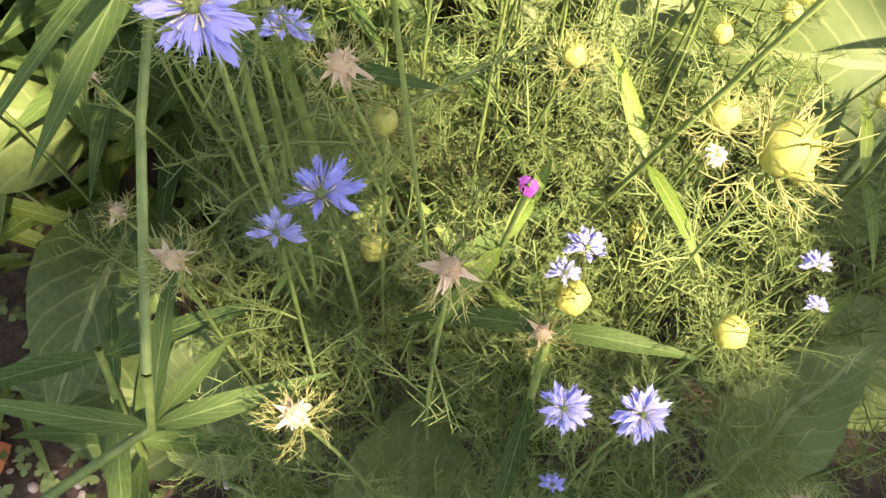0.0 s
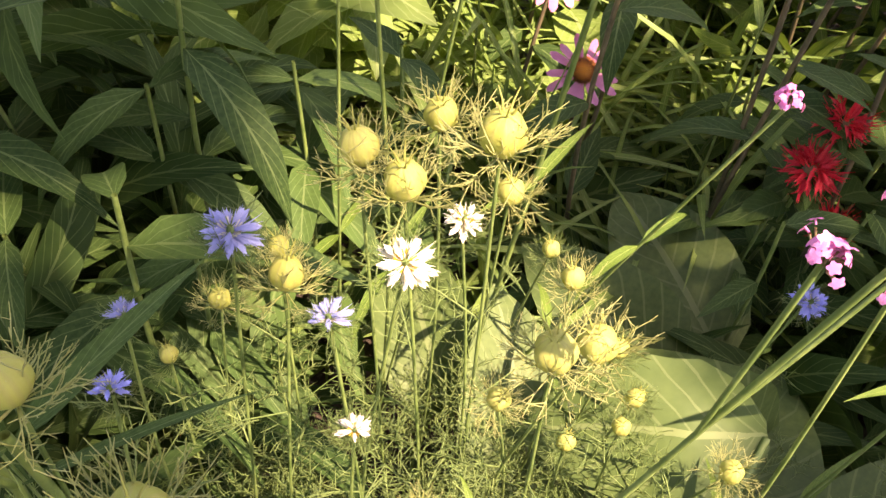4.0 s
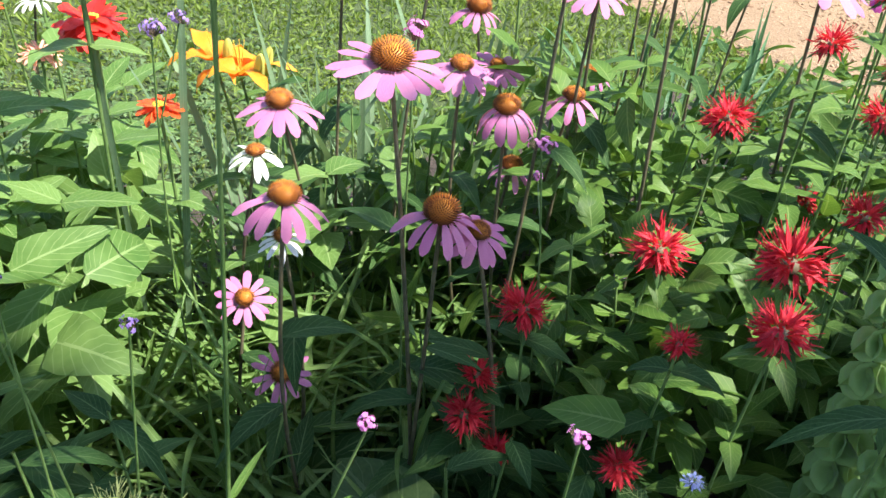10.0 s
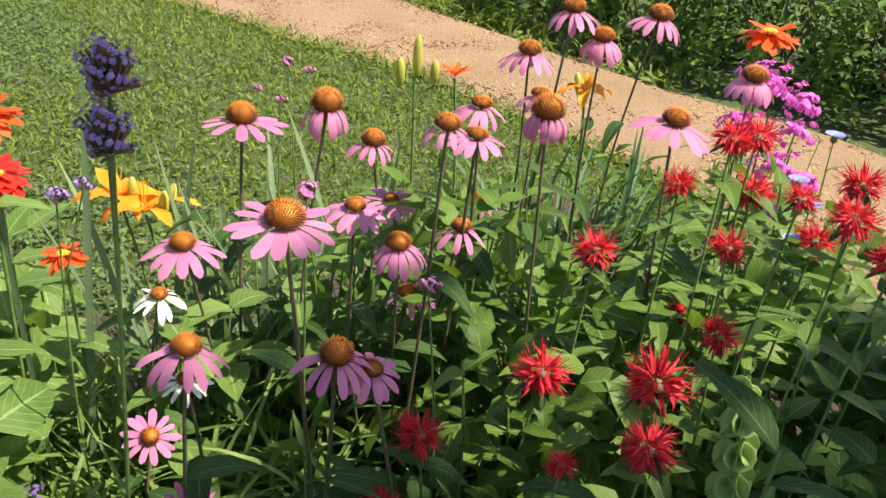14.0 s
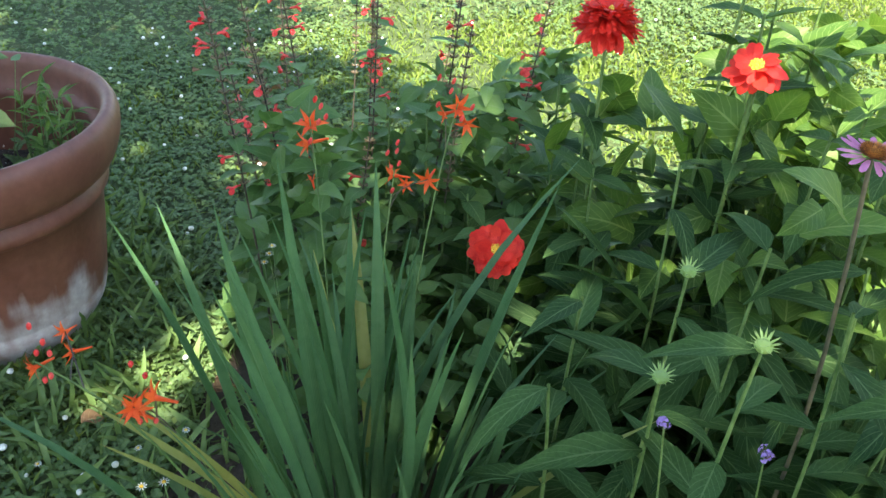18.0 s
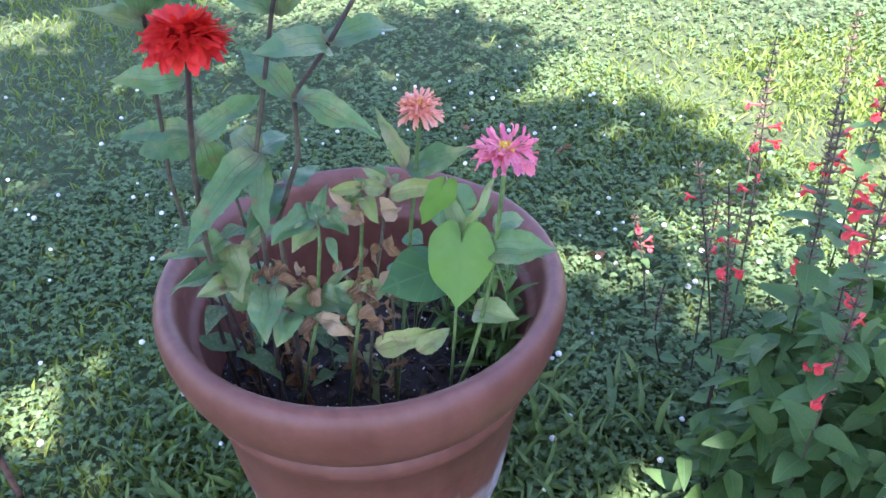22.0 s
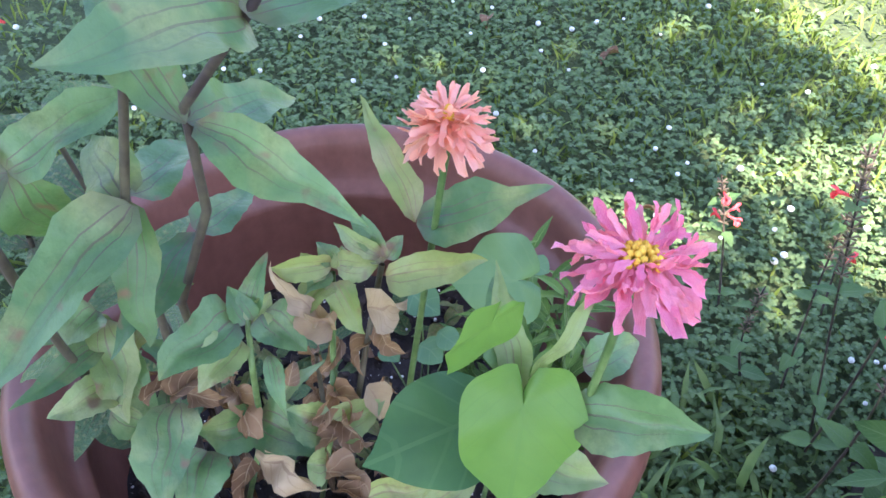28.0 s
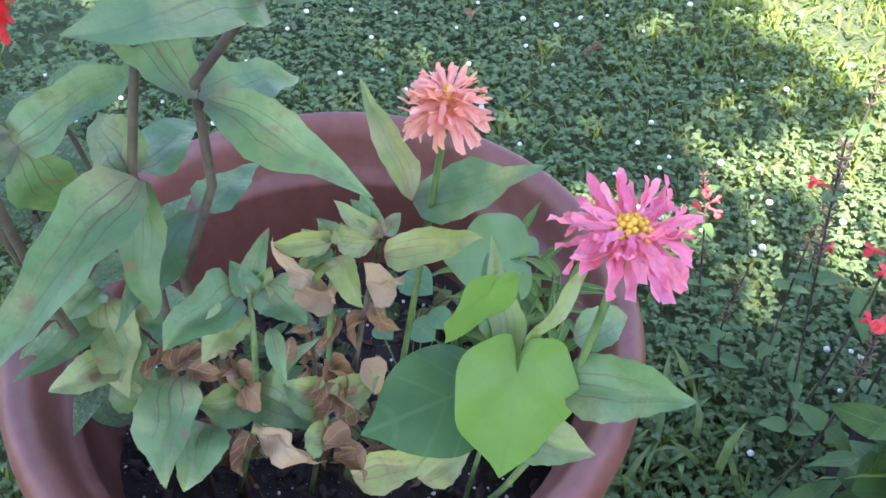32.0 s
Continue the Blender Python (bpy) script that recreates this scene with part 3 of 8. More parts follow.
def finer(line, n):
    out = []
    for (x0, y0), (x1, y1) in zip(line, line[1:]):
        for i in range(n):
            s = i / n
            w = 0.02 * math.sin(7 * (x0 + s) + 5 * (y0 + s))
            out.append((x0 + (x1 - x0) * s + w, y0 + (y1 - y0) * s))
    return out + [line[-1]]


strip("path", finer(PATH_NEAR, 5), finer(PATH_FAR, 5), 0.02, "path", 14, "tan wood-chip and gravel garden path", "path")


def bed_sheet():
    g = Geo()
    rows = []
    cx, cy = 0.1, 0.75
    ring = finer(BED + BED[:1], 4)[:-1]
    for k in range(9):
        s = 1 - k / 8
        rows.append([(cx + (x - cx) * s, cy + (y - cy) * s, 0.004 + 0.045 * (1 - s ** 3) + 0.02 * noise.noise(Vector((x * s * 4, y * s * 4, 3))) * (1 - s * 0.7)) for x, y in ring])
    g.grid(rows, closed=True)
    return tagged(new("flower_bed", g.mesh("flower_bed", M["soil"])), "dark crumbly soil of the flower bed", "flower bed", kind="structure")


bed_sheet()

# ---- lawn: grass and clover ----


def clover_shape():
    g = Geo()
    for k in range(3):
        a = 2.094 * k + 0.3
        d = Vector((math.cos(a), math.sin(a), 0.18))
        g.blade(Vector((0, 0, 0.0)), d, UP, 1.0, 0.95, "petal", 0.5, 0.25, 2, 3)
    g.tube([(0, 0, -1.4), (0, 0, 0.0)], 0.05, 0.04, 3)
    return g


def blade_shape(droop, w=0.12, seg=3):
    return Geo().blade((0, 0, 0), (0.0, 0.22, 1), (0, -1, 0.2), 1.0, w, "strap", -droop if droop < 0 else droop, 0.3, seg, 3)


def grass_zone(n, x0, x1, y0, y1, keep, blade_len, clover, name, label, size=0.011, lean=0.35, wide=1.0):
    x, y = nrng.uniform(x0, x1, n), nrng.uniform(y0, y1, n)
    ok = keep(x, y)
    x, y = x[ok], y[ok]
    n = len(x)
    patch = np.sin(x * 2.1 + 1.3 * np.sin(y * 1.7)) + np.sin(y * 2.6 + x) + nrng.normal(0, 0.9, n)
    isc = patch < clover
    p = np.stack([x, y, np.zeros(n)], -1)
    gr = p[~isc]
    scatter(name + "_grass", [blade_shape(0.8, 0.12 * wide), blade_shape(1.4, 0.10 * wide), blade_shape(0.4, 0.14 * wide)], gr, turns(len(gr), lean), nrng.uniform(0.6, 1.25, len(gr)) * blade_len, "grass")
    tagged(bpy.data.objects[name + "_grass"], "green blades of grass in the lawn, " + label, "grass", kind="stuff")
    cl = p[isc]
    cl[:, 2] = nrng.uniform(0.012, 0.042, len(cl))
    scatter(name + "_clover", [clover_shape()], cl, turns(len(cl), 0.28), nrng.uniform(0.75, 1.3, len(cl)) * size, "clover")
    tagged(bpy.data.objects[name + "_clover"], "clover leaves in the lawn, " + label, "clover", kind="stuff")
    fl = cl[::120].copy() if clover > 0 else cl[:0]
    if len(fl):
        fl[:, 2] += 0.02
        scatter(name + "_clover_flowers", [Geo().ball((0, 0, 0), 1, 7, 5, (1, 1, 0.8))], fl, turns(len(fl), 0.2), nrng.uniform(0.004, 0.008, len(fl)), "clover_flower")
        tagged(bpy.data.objects[name + "_clover_flowers"], "white clover heads in the lawn, " + label, "clover", kind="stuff")


_path_poly = PATH_NEAR + PATH_FAR[::-1]


def on_lawn(x, y):
    return ~poly_in(x, y, BED) & ~poly_in(x, y, _path_poly) & (np.hypot(x + 2.05, y + 0.385) > 0.2)


grass_zone(44000, -3.4, -1.0, -1.3, 1.3, on_lawn, 0.045, 0.8, "near_lawn", "round the terracotta pot", 0.0088)
grass_zone(46000, -6.0, -1.0, -1.6, 3.4, lambda x, y: on_lawn(x, y) & ~((x > -3.4) & (y < 1.3)), 0.045, 0.45, "open_lawn", "behind the pot", 0.0115)
grass_zone(82000, -3.0, 1.8, 1.3, 6.6, lambda x, y: on_lawn(x, y) & (y > 1.55), 0.036, -1.35, "sunny_lawn", "sunlit behind the flower bed", 0.0105, 0.62, 1.7)
grass_zone(9000, -8.5, -3.0, 1.5, 9.0, lambda x, y: on_lawn(x, y) & ((x < -6) | (y > 3.4)), 0.055, 0.0, "far_lawn", "far off", 0.03)

# coarse grass tufts and weeds beside the path, and tall grass by the pot
_n = 2600
_s = nrng.uniform(0, 1, _n)
_ln = np.array(PATH_FAR[2:8])
_i = np.minimum((_s * (len(_ln) - 1)).astype(int), len(_ln) - 2)
_w = (_s * (len(_ln) - 1) - _i)[:, None]
_p = _ln[_i] * (1 - _w) + _ln[_i + 1] * _w + np.abs(nrng.normal(0, 0.28, (_n, 1))) * np.array([[0.75, 0.66]])
scatter("verge_grass", [blade_shape(1.0, 0.1), blade_shape(1.6, 0.08), Geo().blade((0, 0, 0), (0, 0.8, 1), (0, -1, 1), 0.6, 0.3, "ovate", 0.8, 0.2, 3, 3)], np.c_[_p, np.zeros(_n)], turns(_n, 0.4), nrng.uniform(0.06, 0.17, _n), "grass")
tagged(bpy.data.objects["verge_grass"], "unmown green grass and weeds beside the path", "grass", kind="stuff")
_n = 3000
_a, _r = nrng.uniform(0, 2 * np.pi, _n), nrng.uniform(0.2, 0.48, _n)
_p = np.c_[-2.05 + np.cos(_a) * _r, -0.385 + np.sin(_a) * _r, np.zeros(_n)]
scatter("pot_side_grass", [blade_shape(1.1, 0.11), blade_shape(1.7, 0.12), blade_shape(0.6, 0.08)], _p, turns(_n, 0.6), 0.03 + 0.09 * nrng.uniform(0, 1, _n) ** 1.8, "turf")
tagged(bpy.data.objects["pot_side_grass"], "longer grass left unmown round the pot's foot", "grass", kind="stuff")
_p = np.c_[nrng.uniform(-1.95, -1.15, 2200), nrng.uniform(-0.75, 0.25, 2200), np.zeros(2200)]
scatter("bed_edge_grass", [blade_shape(1.2, 0.12), blade_shape(1.8, 0.13), blade_shape(0.7, 0.09)], _p, turns(2200, 0.6), 0.03 + 0.10 * nrng.uniform(0, 1, 2200) ** 1.8, "turf")
tagged(bpy.data.objects["bed_edge_grass"], "coarse crabgrass along the edge of the bed", "grass", kind="stuff")

_n = 1700
_s = nrng.uniform(0, 1, _n)
_ln = np.array(PATH_NEAR[1:9])
_i = np.minimum((_s * (len(_ln) - 1)).astype(int), len(_ln) - 2)
_w = (_s * (len(_ln) - 1) - _i)[:, None]
_p = _ln[_i] * (1 - _w) + _ln[_i + 1] * _w + nrng.normal(0, 0.06, (_n, 1)) * np.array([[0.8, 0.6]])
scatter("path_edge_grass", [blade_shape(1.2, 0.12), blade_shape(1.7, 0.12)], np.c_[_p, np.zeros(_n)], turns(_n, 0.5), nrng.uniform(0.04, 0.09, _n), "grass")
tagged(bpy.data.objects["path_edge_grass"], "ragged lawn grass creeping over the path's edge", "grass", kind="stuff")
# chips on the path
_n = 9000
_s, _t = nrng.uniform(0.05, 1, _n), nrng.uniform(0.03, 0.97, _n)
_a, _b = np.array(PATH_NEAR), np.array(PATH_FAR)
_i = np.minimum((_s * (len(_a) - 1)).astype(int), len(_a) - 2)
_w = (_s * (len(_a) - 1) - _i)[:, None]
_p = (_a[_i] * (1 - _w) + _a[_i + 1] * _w) * (1 - _t[:, None]) + (_b[_i] * (1 - _w) + _b[_i + 1] * _w) * _t[:, None]
scatter("path_chips", [Geo().ball((0, 0, 0), 1, 5, 3, (1.0, 0.6, 0.35)), Geo().ball((0, 0, 0), 1, 5, 3, (1.3, 0.4, 0.25))], np.c_[_p, np.full(_n, 0.026)], turns(_n, 0.3), nrng.uniform(0.004, 0.014, _n), "chip")
tagged(bpy.data.objects["path_chips"], "loose tan wood chips and pebbles on the path", "gravel", kind="stuff")
# stones and crumbs on the bed's bare soil
_n = 2200
_p = np.c_[nrng.uniform(-0.75, 0.5, _n), nrng.uniform(-0.3, 0.4, _n), nrng.uniform(0.012, 0.03, _n)]
scatter("bed_gravel", [Geo().ball((0, 0, 0), 1, 6, 4, (1.0, 0.8, 0.55)), Geo().ball((0, 0, 0), 1, 5, 3, (1.2, 0.7, 0.5))], _p, turns(_n, 0.5), nrng.uniform(0.002, 0.008, _n), "stone")
tagged(bpy.data.objects["bed_gravel"], "small grey stones and mulch on the soil", "gravel", kind="stuff")

# ---- unseen tree behind the walker, added to cast the shade ----
tree = thing("tree", (1.2, -2.7, 0), "unseen broad leafy tree, added behind the flower bed to cast shade", "tree")
_g = Geo()
_g.tube(arc((0, 0, -0.1), (-0.3, 0.5, 4.2), (0.1, -0.1, 0), 9), 0.24, 0.15, 12)
part("trunk", _g, plain("bark", (0.05, 0.04, 0.03), (0.16, 0.13, 0.10), 30, 0.9, 0.8, 0, 0.02), tree)
_lg, _ends = Geo(), []
for k in range(15):
    a = 2.4 * k
    h = 2.6 + 0.13 * k
    end = Vector((-0.9 + 3.0 * math.cos(a), 0.5 + 1.8 * math.sin(a), 4.6 + 0.16 * (k % 6)))
    pts = arc((-0.3 * h / 4.2, 0.5 * h / 4.2, h), end, (0, 0, 0.35), 7)
    _lg.tube(pts, 0.045, 0.010, 6)
    _ends += pts[2:]
part("limbs", _lg, bpy.data.materials["bark"], tree)


def crown():
    """Leaves in clumps round the limbs; gaps are placed where the sun should fall."""
    k = 20000
    z = nrng.uniform(4.5, 6.2, k)
    # each leaf by the foot of its shadow, half a metre over the ground
    sx, sy = nrng.uniform(-6.4, 1.6, k), nrng.uniform(-3.4, 1.5, k)
    flat = np.array([SUN_WAY.x, SUN_WAY.y]) / SUN_WAY.z
    cx, cy = sx + flat[0] * (z - 0.4) - 1.2, sy + flat[1] * (z - 0.4) + 2.7
    edge = np.interp(sx, [-6, -4.4, -3.4, -2.6, -1.9, -1.3, -0.9, -0.4, -0.1, 0.2, 0.45, 0.55, 0.65, 0.9, 1.4], [-0.6, 0.2, 1.05, 0.95, 0.75, 0.82, 0.88, 0.72, 0.68, 0.80, 0.70, 0.60, 0.72, 0.84, 0.82])
    wob = np.where(sx < -1.2, 0.20, 0.07) * np.sin(sx * 5.1 + 1) + np.where(sx < -1.2, 0.12, 0.05) * np.sin(sx * 11.3)
    keep = sy < edge + wob
    keep &= ((sx + 2.2) / 4.1) ** 2 + ((sy + 0.6) / 2.8) ** 2 < 1 + 0.14 * np.sin(5 * np.arctan2(sy + 0.6, sx + 2.2)) + 0.06 * np.sin(13 * np.arctan2(sy + 0.6, sx + 2.2))
    clump = np.array([noise.noise(Vector((a * 1.9, b * 1.9, 4.0))) for a, b in zip(sx, sy)])
    keep &= clump > np.where(sx < -1.2, -0.70, -0.45)
    for gx, gy, gr in ((-0.02, 0.22, 0.27), (-0.13, 0.31, 0.21), (-1.45, -0.27, 0.19), (-1.95, 0.36, 0.17), (-2.05, 0.72, 0.16), (-4.68, -0.57, 0.22), (-0.51, 0.14, 0.12), (0.42, 0.05, 0.07), (-1.0, 0.27, 0.12), (-0.74, 0.66, 0.10), (-1.02, 0.76, 0.17), (-2.35, -0.95, 0.17), (0.55, 0.58, 0.14), (-0.30, 0.32, 0.08)):
        keep &= np.hypot(sx - gx, sy - gy) > gr * (1 + 0.25 * np.sin(7 * np.arctan2(sy - gy, sx - gx)))
    # leaves kept thick to hold the sun off the pot and the love-in-a-mist
    keep |= (np.hypot(sx + 1.92, sy + 0.42) < 0.42) & (np.hypot(sx + 1.45, sy + 0.27) > 0.24)
    keep |= np.hypot(sx + 0.315, sy - 0.085) < 0.075
    p = np.c_[cx, cy, z][keep]
    more = np.hypot(p[:, 0] + 1.2 - flat[0] * (p[:, 2] - 0.4) + 1.92, p[:, 1] - 2.7 - flat[1] * (p[:, 2] - 0.4) + 0.42) < 0.42
    extra = np.repeat(p[more], 2, 0)
    p = np.concatenate([p, extra + nrng.normal(0, 0.07, extra.shape)])
    leafs = [Geo().blade((0, 0, 0), (0, 1, -0.2), UP, 1, 0.62, "ovate", 0.5, 0.15, 4, 3), Geo().blade((0, 0, 0), (0, 1, 0.1), UP, 1, 0.7, "ovate", 0.8, 0.1, 4, 3)]
    return scatter("crown", leafs, p, turns(len(p), 0.45), nrng.uniform(0.12, 0.19, len(p)), "leaf", tree)


crown()

# ---- the terracotta pot ----


def pot_material():
    m, nt, b = nodes_of("terracotta")
    tc = nt.nodes.new("ShaderNodeTexCoord")
    sep = nt.nodes.new("ShaderNodeSeparateXYZ")
    nt.links.new(tc.outputs["Object"], sep.inputs[0])
    fine, big = noise_of(nt, 55.0, 5.0), noise_of(nt, 6.0, 3.0)
    # streaks run down the side
    mp = nt.nodes.new("ShaderNodeMapping")
    mp.inputs["Scale"].default_value = (26, 26, 1.2)
    nt.links.new(tc.outputs["Object"], mp.inputs[0])
    st = nt.nodes.new("ShaderNodeTexNoise")
    st.inputs["Scale"].default_value, st.inputs["Detail"].default_value = 1.0, 4.0
    nt.links.new(mp.outputs[0], st.inputs["Vector"])
    tone = calc(nt, "ADD", calc(nt, "MULTIPLY", fine, 0.35), calc(nt, "ADD", calc(nt, "MULTIPLY", big, 0.18), calc(nt, "MULTIPLY", st.outputs["Fac"], 0.45)))
    col = ramp(nt, tone, [(0.30, (0.125, 0.042, 0.024)), (0.62, (0.205, 0.080, 0.050)), (0.90, (0.30, 0.135, 0.095))])
    # lime bloom creeping up from the foot, with a ragged edge
    low = calc(nt, "SUBTRACT", 0.155, calc(nt, "ADD", sep.outputs[2], calc(nt, "MULTIPLY", calc(nt, "ADD", calc(nt, "MULTIPLY", st.outputs["Fac"], 0.5), calc(nt, "SUBTRACT", big, 0.75)), 0.34)))
    lime = calc(nt, "MULTIPLY", calc(nt, "MULTIPLY", low, 13.0, True), calc(nt, "ADD", calc(nt, "MULTIPLY", fine, 0.7), 0.35), True)
    col = mixed(nt, lime, col, (0.60, 0.56, 0.54))
    nt.links.new(col, b.inputs["Base Color"])
    nt.links.new(calc(nt, "ADD", calc(nt, "MULTIPLY", lime, 0.35), 0.48), b.inputs["Roughness"])
    bumped(nt, b, calc(nt, "ADD", fine, st.outputs["Fac"]), 0.25, 0.003)
    return m


M["terracotta"] = pot_material()
POT = Vector((-2.023, -0.376, 0))
pot = thing("terracotta_pot", (POT.x, POT.y, 0), "large terracotta pot with rolled rim and lime-stained foot", "flower pot")


def turned(g, line, n=72):
    g.grid([[(r * math.cos(6.2832 * k / n), r * math.sin(6.2832 * k / n), z) for k in range(n)] for r, z in line], closed=True)
    return g


part("pot_body", turned(Geo(), [(0.0, 0.004), (0.18, 0.002), (0.196, 0.008), (0.206, 0.022), (0.228, 0.062), (0.236, 0.094), (0.234, 0.099), (0.237, 0.105), (0.245, 0.16), (0.256, 0.25), (0.264, 0.328), (0.273, 0.334), (0.280, 0.346), (0.280, 0.358), (0.274, 0.370), (0.270, 0.378), (0.272, 0.40)]), "terracotta", pot)
part("rim", turned(Geo(), [(0.270, 0.388), (0.290, 0.392), (0.301, 0.402), (0.310, 0.420), (0.318, 0.445), (0.3225, 0.468), (0.3235, 0.486), (0.321, 0.501), (0.315, 0.512), (0.307, 0.518), (0.299, 0.517), (0.292, 0.511), (0.287, 0.501), (0.285, 0.488)]), "terracotta", pot, "rolled terracotta rim")
part("inner_wall", turned(Geo(), [(0.286, 0.492), (0.283, 0.478), (0.280, 0.455), (0.274, 0.446), (0.266, 0.441), (0.264, 0.430), (0.267, 0.40), (0.264, 0.36), (0.258, 0.30), (0.252, 0.27), (0.0, 0.265)]), "terracotta", pot)
_g = Geo()
_rows = []
for k in range(14):
    r = 0.259 * (1 - k / 13)
    _rows.append([(r * math.cos(6.2832 * j / 40), r * math.sin(6.2832 * j / 40), 0.295 + 0.025 * (1 - (r / 0.26) ** 2) + 0.016 * noise.noise(Vector((r * 30 * math.cos(j), r * 30 * math.sin(j), k)))) for j in range(40)])
_g.grid(_rows, closed=True)
part("potting_soil", _g, "potting_soil", pot, "black potting soil with white perlite")
_n = 760
_a, _r = nrng.uniform(0, 6.283, _n), 0.25 * np.sqrt(nrng.uniform(0, 1, _n))
_p = np.c_[POT.x + _r * np.cos(_a), POT.y + _r * np.sin(_a), 0.304 + 0.025 * (1 - (_r / 0.26) ** 2)]
scatter("perlite", [Geo().ball((0, 0, 0), 1, 5, 4, (1, 0.8, 0.7))], _p[:220], turns(220), nrng.uniform(0.0012, 0.0032, 220), "clover_flower")
tagged(bpy.data.objects["perlite"], "white perlite grains on the potting soil", "perlite", kind="stuff")
scatter("bark_mulch", [Geo().ball((0, 0, 0), 1, 5, 4, (1.4, 0.6, 0.4))], _p[220:], turns(540, 0.5), nrng.uniform(0.004, 0.010, 540), "soil")
tagged(bpy.data.objects["bark_mulch"], "dark bark crumbs on the potting soil", "mulch", kind="stuff")

# ---- plant parts, on shared meshes ----


def blades(name, material, n, length=1.0, width=0.4, shape="ovate", droop=(0.3, 0.9), fold=0.25, seg=6, cols=5, wave=0.1, tooth=0.0):
    """A few variants of one leaf or petal, a unit long, along y with its face up."""
    out = []
    for k in range(n):
        d = droop[0] + (droop[1] - droop[0]) * (k / max(1, n - 1))
        out.append(Geo().blade((0, 0, 0), (0, 1, 0), UP, length, width * rng.uniform(0.88, 1.12), shape, d, fold * rng.uniform(0.6, 1.3), seg, cols, wave, tooth, rng.uniform(-0.3, 0.3)).mesh(name, M[material]))
    return out



def cut_petal(material, seed):
    """A broad petal on a narrow claw, its edge cut into pointed lobes."""
    r = random.Random(seed)
    g = Geo()
    lift = r.uniform(-0.05, 0.12)
    g.blade((0, 0, 0), (0, 1, lift), UP, 1.0, 0.42, "star", r.uniform(-0.2, 0.5), 0.22, 9, 5, 0.14, 0.14, r.uniform(-0.3, 0.3), r)
    for a, ln in ((-0.26, 0.86), (0.27, 0.83), (-0.13, 1.04), (0.14, 1.0), (0.0, 1.15)):
        a += r.uniform(-0.06, 0.06)
        g.blade((0, 0, 0.01 * a), (math.sin(a), math.cos(a), lift + r.uniform(-0.04, 0.06)), UP, ln * r.uniform(0.86, 1.1), 0.085, "lance", r.uniform(-0.3, 0.7), 0.3, 5, 3, 0.1, 0, r.uniform(-0.4, 0.4), r)
    return g.mesh("petal", M[material])


